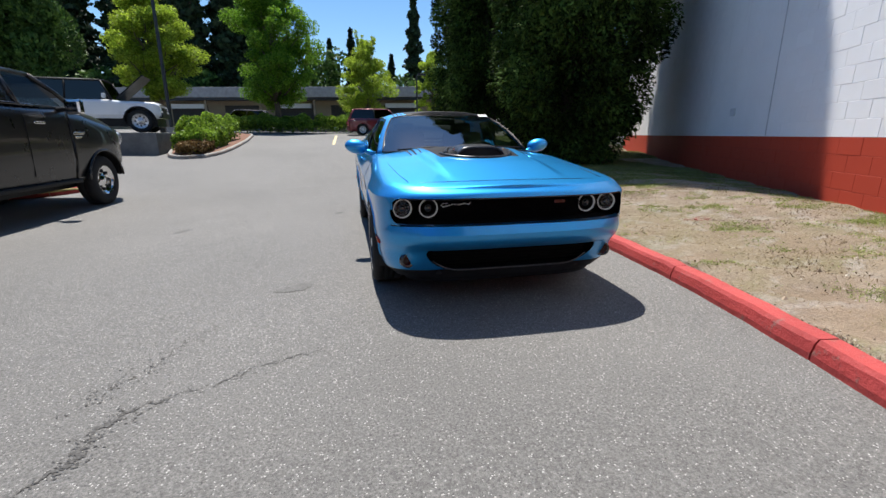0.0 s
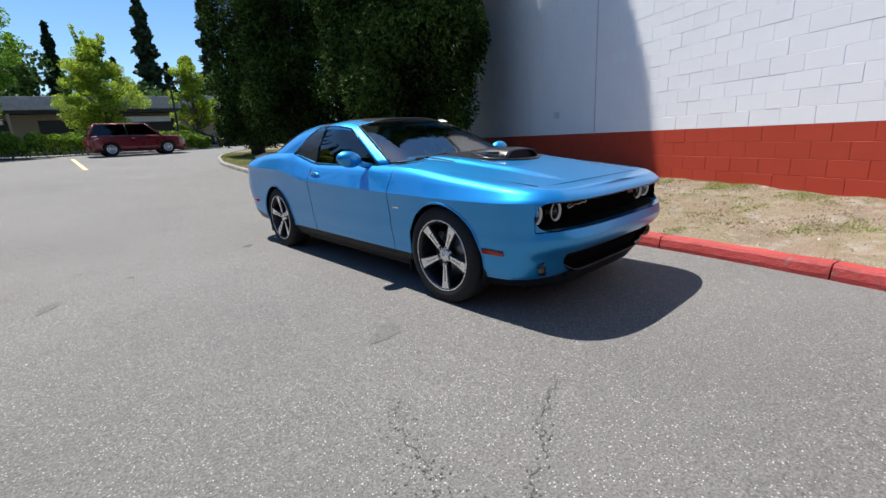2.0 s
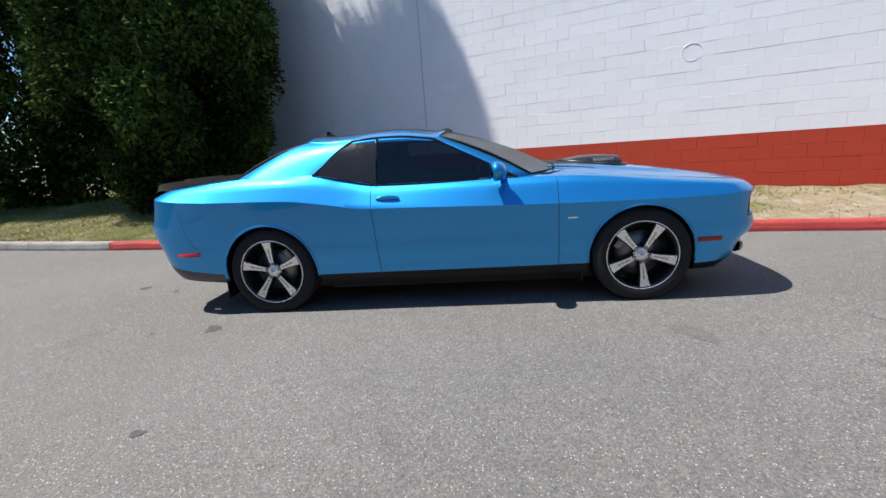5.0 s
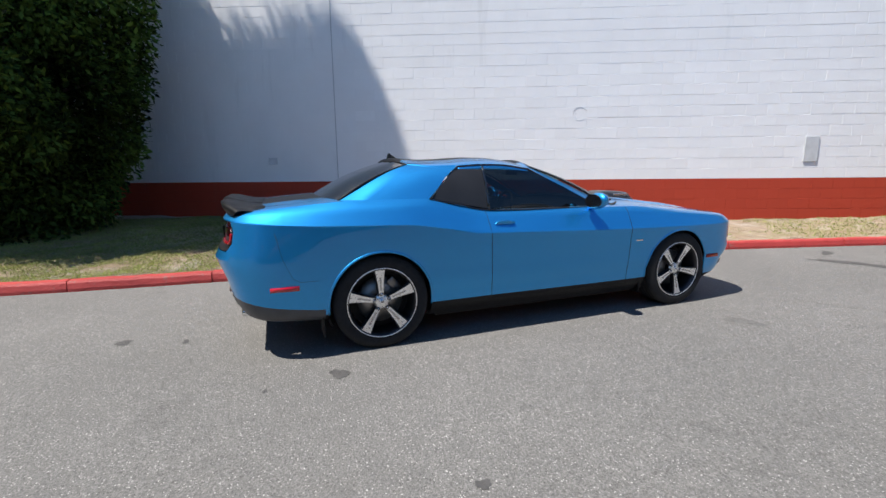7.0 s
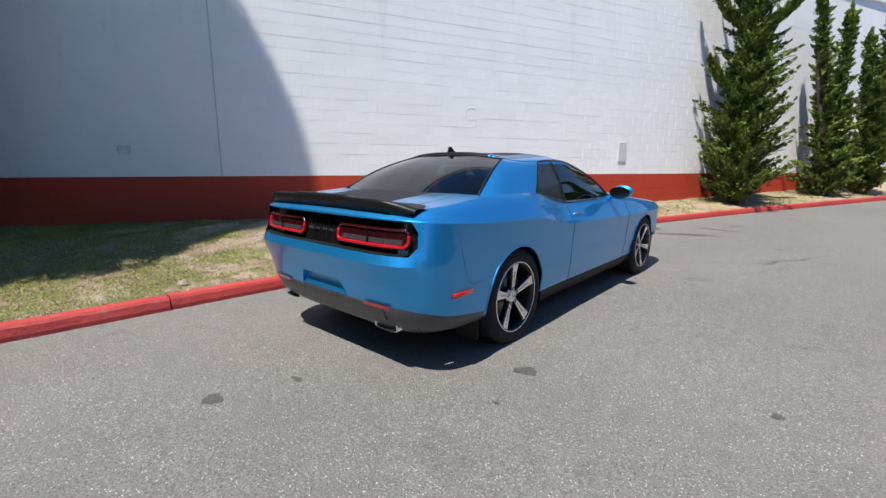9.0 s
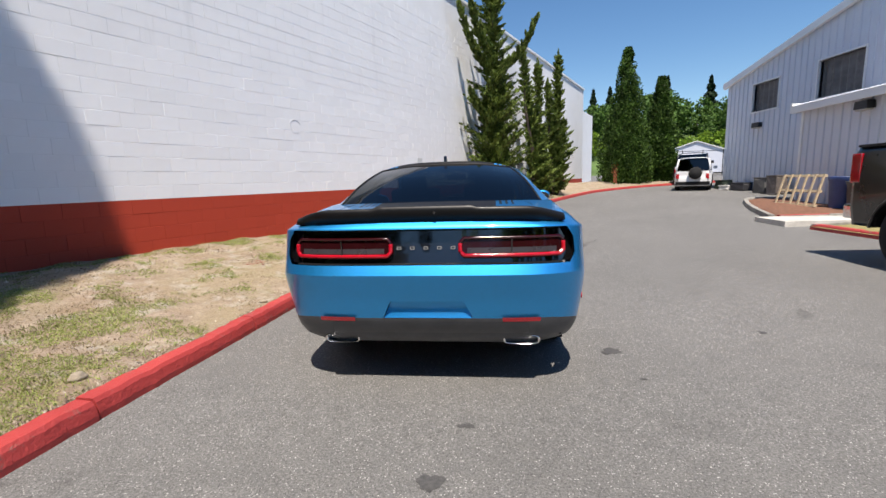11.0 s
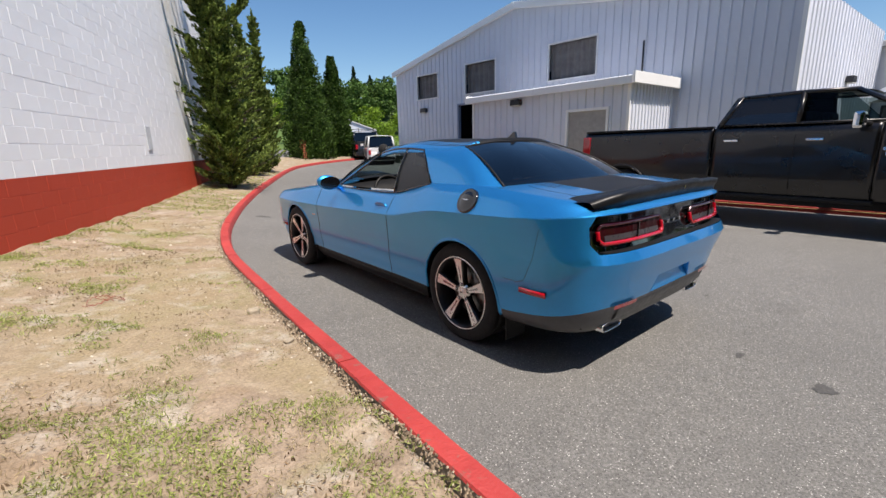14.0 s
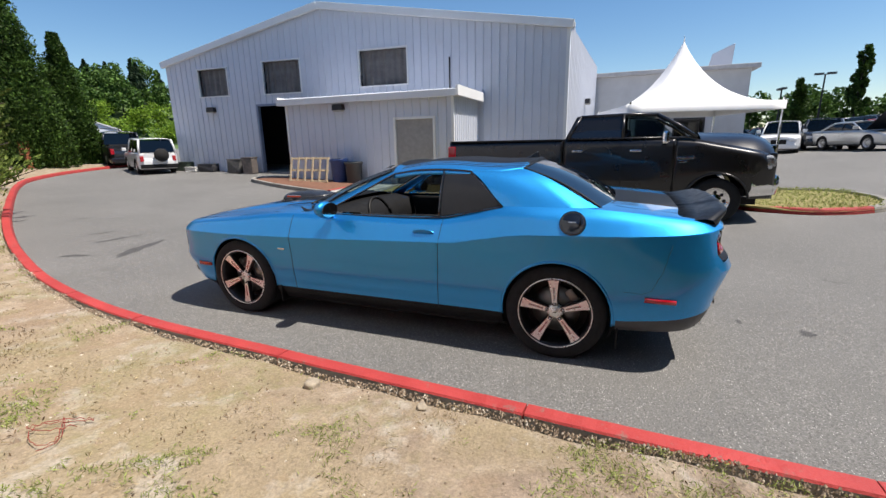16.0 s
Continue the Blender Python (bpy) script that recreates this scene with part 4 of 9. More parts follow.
def broadleaf(name, label, x, y, h, r, mat, seed, n=14000, size=0.16, clear=0.22, z0=None, lumps=46, upright=0.0, twigs=0):
    """A leafy tree: forked trunk, boughs and a crown of leaf clumps with gaps."""
    rng, pr = np.random.default_rng(seed), random.Random(seed)
    z0 = gz(x, y) if z0 is None else z0
    tree = thing(name, label, "tree", Matrix.Translation((x, y, z0)))
    bm = bmesh.new()
    add_tube(bm, [(0, 0, -0.2), (0.05, 0.02, h * clear), (0.0, 0.05, h * 0.6), (0.1, 0.0, h * 0.9)], h * 0.02 + 0.05, 9, 0.15)
    cl = []
    for k in range(lumps):
        t = clear + (1 - clear) * (k + pr.random()) / lumps
        u = (t - clear) / (1 - clear)
        prof = math.sin(math.pi * min(1, 0.18 + u * 0.86)) ** 0.8
        a, rr = pr.random() * 6.283, r * prof * pr.uniform(0.25, 0.95)
        c = Vector((rr * math.cos(a), rr * math.sin(a), h * (t + upright * 0.04)))
        limb(bm, (0, 0, h * max(clear * 0.9, t - 0.22)), c, 0.035 + 0.02 * (1 - u), pr, 0.15, 5, 5)
        cl.append((c, r * pr.uniform(0.13, 0.26)))
        for _ in range(2):
            cl.append((c.lerp(Vector((0, 0, c.z - 0.1 * h)), pr.uniform(0.2, 0.6)) + Vector((pr.uniform(-1, 1), pr.uniform(-1, 1), pr.uniform(-0.3, 0.3))) * r * 0.12, r * pr.uniform(0.09, 0.17)))
    for k in range(twigs):
        a = pr.random() * 6.283
        e = (0.9 * r * 0.3 * math.cos(a), 0.9 * r * 0.3 * math.sin(a), h * pr.uniform(0.98, 1.16))
        pts = limb(bm, (e[0] * 0.3, e[1] * 0.3, h * 0.72), e, 0.022, pr, 0.1, 5, 4)
        for s in (0.5, 0.65, 0.8, 0.92):
            cl.append((Vector((e[0] * (0.3 + 0.7 * s), e[1] * (0.3 + 0.7 * s), h * 0.72 + (e[2] - h * 0.72) * s)), 0.17))
    part("trunk", bm, BARK, tree)
    w = np.array([c[1] ** 2 for c in cl])
    pick = rng.choice(len(cl), n, p=w / w.sum())
    cen, rad = np.array([tuple(c[0]) for c in cl])[pick], np.array([c[1] for c in cl])[pick]
    d = rng.normal(size=(n, 3))
    d /= np.linalg.norm(d, axis=1)[:, None]
    pos = cen + d * (rad * rng.uniform(0.1, 1.0, n) ** 0.5)[:, None] * np.array([1.05, 1.05, 0.72])
    part("crown", quads_mesh("crown", leaf_quads(pos, size, rng, 0.0, 1.0, 1.3), mat), None, tree)
    return tree


def shrub_mass(name, label, boxes, mat, seed, n, size=0.09, category="hedge", kind=""):
    """Low planting filling boxes (x0, x1, y0, y1, height) that follow the ground, with an uneven top."""
    rng = np.random.default_rng(seed)
    ob = thing(name, label, category, kind=kind)
    allq, bm, pr = [], bmesh.new(), random.Random(seed)
    for x0, x1, y0, y1, h in boxes:
        m = int(n / len(boxes))
        u, v = rng.uniform(x0, x1, m), rng.uniform(y0, y1, m)
        edge = np.minimum(np.minimum(u - x0, x1 - u), np.minimum(v - y0, y1 - v))
        top = h * (0.72 + 0.28 * np.minimum(1, edge / 0.5)) * (0.86 + 0.16 * np.sin(u * 2.3 + v) * np.cos(v * 1.7) + 0.07 * np.sin(u * 7 + v * 5))
        z = ground_z(u, v) + top * rng.uniform(0.0, 1.0, m) ** 0.35
        allq.append(leaf_quads(np.stack([u, v, z], 1), size, rng, 0.4, 1.0, 1.4))
        for k in range(max(4, int((x1 - x0) * (y1 - y0) * 2))):
            x, y = pr.uniform(x0, x1), pr.uniform(y0, y1)
            limb(bm, (x, y, gz(x, y) - 0.05), (x + pr.uniform(-0.3, 0.3), y + pr.uniform(-0.3, 0.3), gz(x, y) + h * 0.7), 0.015, pr, 0.1, 4, 4)
    st = part("stem_mass", bm, DARK_BARK, ob)
    st["kind"] = "stuff"
    part("foliage", quads_mesh("foliage", np.concatenate(allq), mat), None, ob)
    return ob


def woodland(name, label, rows, seed, leaf_mat, fir_share, density, size):
    """Far woods: many crowns at once, each made of loose sprays."""
    rng, pr = np.random.default_rng(seed), random.Random(seed)
    quads, bm = [], bmesh.new()
    for x, y, z, h, r, fir in rows:
        m = int(density * r * h)
        if fir:
            t = rng.uniform(0.02, 1, m)
            tier = 0.75 + 0.25 * np.sin(t * h * 3.2 + x)
            rr = r * (1 - t) ** 0.85 * tier * rng.uniform(0.35, 1.0, m)
            a = rng.uniform(0, 6.283, m)
            p = np.stack([x + rr * np.cos(a), y + rr * np.sin(a), z + h * t - 0.18 * rr], 1)
        else:
            k = 9
            cc = np.array([[x + pr.uniform(-.6, .6) * r, y + pr.uniform(-.6, .6) * r, z + h * pr.uniform(0.3, 0.92)] for _ in range(k)])
            d = rng.normal(size=(m, 3))
            d /= np.linalg.norm(d, axis=1)[:, None]
            p = cc[rng.integers(0, k, m)] + d * (r * 0.5 * rng.uniform(0.3, 1, m) ** 0.5)[:, None]
        quads.append(leaf_quads(p, size, rng, 0.1, 1.0, 1.5))
        add_tube(bm, [(x, y, z - 1), (x, y, z + h * (0.96 if fir else 0.6))], 0.05 + h * 0.012, 6, 0.2)
    ob = thing(name, label, "woods", kind="stuff")
    part("trunks", bm, DARK_BARK, ob)
    part("foliage", quads_mesh("foliage", np.concatenate(quads), leaf_mat), None, ob)


# dark cedars beside the block wall
COLUMN = [(0, 0.8), (0.16, 1.0), (0.7, 1.0), (0.9, 0.45), (1.0, 0.02)]
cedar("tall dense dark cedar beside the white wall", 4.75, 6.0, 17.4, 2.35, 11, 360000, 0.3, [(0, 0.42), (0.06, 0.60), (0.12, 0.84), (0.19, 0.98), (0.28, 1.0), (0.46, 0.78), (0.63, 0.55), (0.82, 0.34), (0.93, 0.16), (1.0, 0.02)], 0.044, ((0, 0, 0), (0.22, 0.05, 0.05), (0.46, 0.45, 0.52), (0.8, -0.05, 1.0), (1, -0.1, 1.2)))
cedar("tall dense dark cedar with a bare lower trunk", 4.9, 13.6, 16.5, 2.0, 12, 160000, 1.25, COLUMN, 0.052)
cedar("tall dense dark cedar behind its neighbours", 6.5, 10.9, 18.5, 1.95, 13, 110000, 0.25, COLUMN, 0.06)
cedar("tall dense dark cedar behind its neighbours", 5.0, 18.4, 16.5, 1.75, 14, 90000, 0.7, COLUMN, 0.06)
# junipers against the wall at the other end
juniper(-0.62, -10.5, 8.3, 21, [(0.1, 0.1, 1.0, 1.2), (-0.25, -0.15, 0.58, 1.0), (0.3, 0.2, 0.45, 0.9)], "tall shaggy green juniper with upswept branches", 110000, [(1.1, 1.2, 4.5, 6.3), (0.75, 0.9, 5.0, 6.5), (-1.35, 0.1, 4.5, 6.1), (0.8, 0.9, 2.9, 3.8)])
juniper(-2.5, -14.4, 5.9, 22, [(0.75, 0.75, 1.0, 0.42), (0.05, -0.1, 0.93, 0.42), (-0.2, -0.5, 0.5, 0.95), (0.3, 0.3, 0.42, 0.9)], "many-stemmed shaggy juniper with gaps between leaders", 62000)
juniper(-3.4, -15.9, 6.1, 23, [(-0.1, 0.0, 1.0, 0.48), (0.4, 0.4, 0.80, 0.40), (-0.4, -0.2, 0.55, 0.9)], "leaning shaggy juniper beside the red kerb", 55000)
# clipped-looking arborvitae pair
spire("arborvitae_tree", "dense pointed arborvitae with a full green skirt", -8.8, -23.8, 8.0, 1.6, ARBOR_LEAF, 31, 70000, 0.062, 0.1, (0, 0), 0.72, 320, trunk=0.16, group="arborvitae pair", belly=0.06)
spire("arborvitae_tree", "shorter dense pointed arborvitae beside its twin", -11.2, -24.9, 6.4, 1.32, ARBOR_LEAF, 32, 60000, 0.062, 0.1, (0, 0), 0.70, 300, trunk=0.16, group="arborvitae pair", belly=0.06)
# upper lot
broadleaf("maple_tree", "broad fresh-green maple behind the hedge", -6.2, 32.5, 11.5, 3.6, MAPLE_LEAF, 41, 95000, 0.092, 0.22, lumps=95)
broadleaf("young_tree", "airy yellow-green young tree with bare top twigs", 0.8, 33.0, 6.8, 2.9, LIME_LEAF, 42, 42000, 0.075, 0.26, twigs=14)
broadleaf("maple_tree", "rounded bright green maple above the parked jeep", -12.1, 26.0, 8.4, 2.7, LIME_LEAF, 43, 75000, 0.080, 0.30, lumps=90)
broadleaf("young_tree", "small green tree with some rusty leaves", 6.6, 35.0, 6.6, 2.0, LIME_LEAF, 44, 16000, 0.10, 0.22)
spire("columnar_tree", "tall dark ivy-covered tree in the raised lot", -15.9, 21.6, 16.0, 2.0, WOOD_LEAF, 45, 50000, 0.11, 3.0, (0, 0), 0.30, 120, z0=1.3, trunk=0.3)
shrub_mass("hedge", "loose green hedge along the upper lot", [(-9.5, -3.4, 29.0, 31.0, 1.35), (-3.4, 4.6, 30.2, 32.2, 1.5), (4.0, 6.2, 30.6, 32.0, 1.2)], HEDGE_LEAF, 51, 26000, 0.11)
shrub_mass("shrub_bed", "mixed green and rusty shrubs inside the kerbed bed", [(-7.2, -6.15, 12.6, 16.5, 1.15), (-8.2, -6.5, 16.0, 20.5, 1.4)], HEDGE_LEAF, 52, 20000, 0.075, "shrubs")
shrub_mass("rusty_shrub", "low reddish-green shrub in the kerbed bed", [(-6.95, -6.05, 12.1, 13.8, 0.72)], RED_LEAF, 53, 3500, 0.06, "shrubs")
pr = random.Random(9)
woodland("fir_woods", "dark tall firs rising behind the long low building", [(-78 + 1.75 * k + pr.uniform(-1, 1), 60 + pr.uniform(-5, 12), 1.5, pr.uniform(20, 32), pr.uniform(3.0, 4.4), True) for k in range(40)]
         + [(-9 + 3.1 * k, 66 + pr.uniform(-3, 8), 1.5, pr.uniform(9, 14), 2.5, True) for k in range(8)] + [(8.8, 60, 1.5, 19, 3.0, True)] + [(16 + 4.5 * k, 60 + pr.uniform(-3, 8), 1.5, pr.uniform(16, 26), 3.0, True) for k in range(8)], 61, FIR_LEAF, 1, 62, 0.45)
woodland("leafy_woods", "mixed green trees behind the upper lot", [(-34 + 6 * k + pr.uniform(-1, 1), 55 + pr.uniform(-2, 4), 1.5, pr.uniform(7, 10), pr.uniform(3, 4), False) for k in range(11)], 62, WOOD_LEAF, 0, 60, 0.34)
# wooded hillside beyond the bend
def hill_z(x, y):
    return 0.5 + 0.40 * float(soft(-y - 84, 4) - soft(-y - 122, 8))


rows = [[(x, y, hill_z(x, y) + (0.4 * math.sin(x * 0.21) * math.cos(y * 0.17) if y < -90 else -0.1)) for x in np.linspace(-150, 40, 60)] for y in np.linspace(-82, -170, 26)]
tagged(part("hillside", grid_mesh("hillside", rows), plain("hill_undergrowth", (0.07, 0.12, 0.03), 0.95, 0, 0.4, 0.4, 0.5)), "green undergrowth on the hillside", "hillside", kind="structure")


def hill_rows(n, y0, y1, h0, h1, r0, r1, fir):
    out = []
    for k in range(n):
        x, y = -128 + 140 * (k + pr.random()) / n, pr.uniform(y0, y1)
        out.append((x, y, hill_z(x, y) - 0.4, pr.uniform(h0, h1), pr.uniform(r0, r1), fir))
    return out


woodland("hill_brush", "bright green brush at the foot of the hillside", hill_rows(46, -84, -98, 3.5, 6.5, 2.4, 3.6, False), 63, HEDGE_LEAF, 0, 60, 0.34)
woodland("hill_woods", "wooded green hillside beyond the far buildings", hill_rows(60, -97, -122, 7, 11, 2.8, 4.4, False), 65, WOOD_LEAF, 0, 46, 0.42)
woodland("hill_firs", "dark firs on the skyline of the hill", hill_rows(26, -106, -126, 9, 14, 2.8, 4.4, True), 64, FIR_LEAF, 1, 70, 0.45)

# ---- the blue coupe ----
def coupe_paint():
    """Blue metallic paint with satin-black bands on bonnet, roof and deck, edged by three thin strobe lines."""
    m = car_paint("blue_metallic_paint", (0.018, 0.305, 0.70), 0.18, 0.34, 0.75)
    x, y, z = m.separate()
    ax = m.math("ABSOLUTE", x)
    up = m.math("GREATER_THAN", z, 0.97)
    rear = m.math("MULTIPLY", m.math("GREATER_THAN", y, -0.30), m.math("LESS_THAN", y, 2.46))
    centre = m.math("LESS_THAN", ax, 0.42)
    lines = 0.0
    for lo in (0.445, 0.487, 0.529):
        band = m.math("MULTIPLY", m.math("GREATER_THAN", ax, lo), m.math("LESS_THAN", ax, lo + 0.017))
        lines = band if lines == 0.0 else m.math("ADD", lines, band)
    roof = m.math("MULTIPLY", rear, m.math("ADD", centre, m.math("MULTIPLY", lines, m.math("LESS_THAN", m.math("ABSOLUTE", m.math("SUBTRACT", y, 1.05)), 0.95))))
    # bonnet: a tapering black field behind and round the scoop with short strobes at its rear
    hood_w = m.math("ADD", 0.40, m.math("MULTIPLY", m.math("ADD", y, 1.0), 0.12))
    hood = m.math("MULTIPLY", m.math("LESS_THAN", ax, hood_w), m.math("MULTIPLY", m.math("GREATER_THAN", y, -1.50), m.math("LESS_THAN", y, -0.3)))
    hl = m.math("MULTIPLY", lines, m.math("MULTIPLY", m.math("GREATER_THAN", y, -1.22), m.math("LESS_THAN", y, -0.3)))
    mask = m.math("MULTIPLY", up, m.math("MINIMUM", 1.0, m.math("ADD", roof, m.math("ADD", hood, hl))))
    base = m.b.inputs["Base Color"].links[0].from_socket
    m.color(m.mix(mask, base, (0.012, 0.013, 0.016)))
    m.link(m.math("SUBTRACT", 0.84, m.math("MULTIPLY", mask, 0.84)), m.b.inputs["Metallic"])
    m.link(m.math("SUBTRACT", 0.85, m.math("MULTIPLY", mask, 0.82)), m.b.inputs["Coat Weight"])
    m.rough(m.math("ADD", 0.41, m.math("MULTIPLY", mask, 0.14)))
    m.link(m.math("SUBTRACT", 0.5, m.math("MULTIPLY", mask, 0.38)), m.b.inputs["Specular IOR Level"])
    return m.m


BLUE = coupe_paint()
PRIVACY = plain("privacy_glass", (0.022, 0.023, 0.026), 0.12, 0, 0.1, 5, 0.0, Specular_IOR_Level=0.25)
GREY_VALANCE = plain("dark_grey_valance", (0.07, 0.072, 0.078), 0.4, 0.1, 0.15, 10)
ARCH_Y, ARCH_Z, ARCH_R = 1.478, 0.362, 0.396


def coupe_width(y):
    return spline([(-2.45, 0.90), (-2.0, 0.925), (-1.5, 0.948), (-0.8, 0.942), (0.2, 0.945), (0.8, 0.952), (1.5, 0.970), (2.1, 0.972), (2.6, 0.955)], y)


LEVELS = [
    # height keys along y, inset keys along y
    ([(-2.4, 0.235), (-1.9, 0.20), (-0.9, 0.185), (1.0, 0.20), (1.9, 0.26), (2.5, 0.30)], [(-2.4, 0.16), (-1.0, 0.12), (1.0, 0.12), (2.5, 0.15)]),
    ([(-2.4, 0.30), (-1.9, 0.27), (-0.9, 0.255), (1.0, 0.275), (1.88, 0.29), (2.2, 0.305), (2.5, 0.345)], [(-2.4, 0.07), (-1.0, 0.07), (1.0, 0.07), (2.5, 0.09)]),
    ([(-2.4, 0.45), (-1.9, 0.42), (-0.9, 0.40), (1.0, 0.385), (1.88, 0.365), (2.2, 0.405), (2.5, 0.478)], [(-2.4, 0.02), (-1.6, 0.045), (1.6, 0.045), (2.5, 0.035)]),
    ([(-2.4, 0.617), (-1.9, 0.59), (-0.9, 0.58), (1.0, 0.58), (1.9, 0.67), (2.5, 0.812)], [(-2.4, 0.0), (-1.7, 0.024), (1.7, 0.024), (2.5, 0.0)]),
    ([(-2.4, 0.796), (-1.9, 0.79), (-0.85, 0.80), (0.3, 0.835), (0.66, 0.845), (0.95, 0.89), (1.25, 0.935), (2.0, 0.965), (2.5, 1.016)], [(-2.4, 0.0), (0, 0.0), (2.5, 0.02)]),
    ([(-2.4, 0.806), (-1.9, 0.797), (-0.85, 0.807), (0.3, 0.842), (0.66, 0.852), (0.95, 0.897), (1.25, 0.942), (2.0, 0.972), (2.5, 1.024)], [(-2.4, 0.004), (-0.8, 0.004), (1.2, 0.004), (2.5, 0.024)]),
    ([(-2.4, 0.838), (-1.6, 0.900), (-0.9, 0.945), (0.3, 0.955), (0.66, 0.965), (1.0, 1.03), (1.3, 1.07), (2.0, 1.055), (2.5, 1.038)], [(-2.4, 0.05), (-0.8, 0.072), (0.4, 0.075), (1.2, 0.07), (2.5, 0.085)]),
    ([(-2.4, 0.852), (-1.6, 0.930), (-0.9, 0.995), (-0.5, 1.0), (0.5, 1.015), (0.8, 1.06), (1.1, 1.125), (1.6, 1.128), (2.0, 1.105), (2.5, 1.06)], [(-2.4, 0.10), (-0.8, 0.125), (0.4, 0.135), (1.2, 0.14), (2.5, 0.15)]),
]
SUB = (2, 5, 6, 7, 1, 4, 4)


def nose_y(z):
    return spline([(0.22, -2.25), (0.30, -2.305), (0.45, -2.375), (0.49, -2.43), (0.56, -2.455), (0.617, -2.435), (0.796, -2.43), (0.82, -2.42), (0.852, -2.375), (0.95, -2.35)], z)


def tail_y(z):
    return spline([(0.28, 2.41), (0.345, 2.475), (0.468, 2.530), (0.60, 2.562), (0.70, 2.600), (0.782, 2.622), (0.812, 2.592), (0.98, 2.552), (1.02, 2.545), (1.06, 2.51)], z)


def coupe_level(y, lev):
    """Height and inset at a fractional level."""
    i = min(int(lev), len(LEVELS) - 2)
    f = lev - i
    z = spline(LEVELS[i][0], y) * (1 - f) + spline(LEVELS[i + 1][0], y) * f
    s = spline(LEVELS[i][1], y) * (1 - f) + spline(LEVELS[i + 1][1], y) * f
    if i in (1, 2):
        s -= 0.008 * math.sin(math.pi * f)
    if i == 6:
        s -= 0.006 * math.sin(math.pi * f)
    return z, s


def corner_angles(p):
    """Angles round a squarish corner: even steps across the middle, then even turns."""
    flat = [math.asin(f ** (p / 2)) for f in np.linspace(0, 0.8, 14)[:-1]]
    return flat + [float(v) for v in np.linspace(math.asin(0.8 ** (p / 2)), math.pi / 2, 18)[:-1]]


def coupe_ring(lev):
    """Half outline in plan at a level, from the nose's middle to the tail's middle."""
    pts = []
    y0, y1 = -1.86, 1.96
    z, s = coupe_level(-2.4, lev)
    yn = nose_y(z)
    for th in corner_angles(3.5):
        fx, fy = math.sin(th) ** (2 / 3.5), 1 - math.cos(th) ** (2 / 3.5)
        y = yn + (y0 - yn) * fy
        zz, ss = coupe_level(y, lev)
        pts.append(((coupe_width(y) - ss) * fx, y, zz))
    n = 118
    for k in range(n + 1):
        y = y0 + (y1 - y0) * k / n
        zz, ss = coupe_level(y, lev)
        pts.append((coupe_width(y) - ss, y, zz))
    z, s = coupe_level(2.5, lev)
    yt = tail_y(z)
    for th in corner_angles(5.0)[::-1]:
        fx, fy = math.sin(th) ** (2 / 5.0), 1 - math.cos(th) ** (2 / 5.0)
        y = yt + (y1 - yt) * fy
        zz, ss = coupe_level(y, lev)
        pts.append(((coupe_width(y) - ss) * fx, y, zz))
    return pts


def level_list():
    out = []
    for i, n in enumerate(SUB):
        out += [i + k / n for k in range(n)]
    return out + [float(len(LEVELS) - 1)]


def cut_arches(bm):
    """Open the wheel arches: faces inside the circle go, the rest of the edge is drawn onto it."""
    for cy in (-ARCH_Y, ARCH_Y):
        def inside(v):
            return abs(v.co.x) > 0.6 and (v.co.y - cy) ** 2 + (v.co.z - ARCH_Z) ** 2 < ARCH_R ** 2
        dead = [f for f in bm.faces if all(inside(v) for v in f.verts)]
        bmesh.ops.delete(bm, geom=dead, context="FACES")
        for v in bm.verts:
            if inside(v):
                d = Vector((0, v.co.y - cy, v.co.z - ARCH_Z))
                if d.length > 1e-4:
                    d = d.normalized() * ARCH_R
                    v.co.y, v.co.z = cy + d.y, ARCH_Z + d.z


def bonnet_ridge(x, y):
    """Raised middle of the bonnet with a fold on either side, dying out towards the nose."""
    edge = 0.455 + 0.07 * (y + 1.4)
    t = min(1.0, max(0.0, (edge + 0.035 - abs(x)) / 0.05))
    return 0.019 * t * t * (3 - 2 * t) * min(1.0, max(0.0, (y + 2.28) / 0.55))


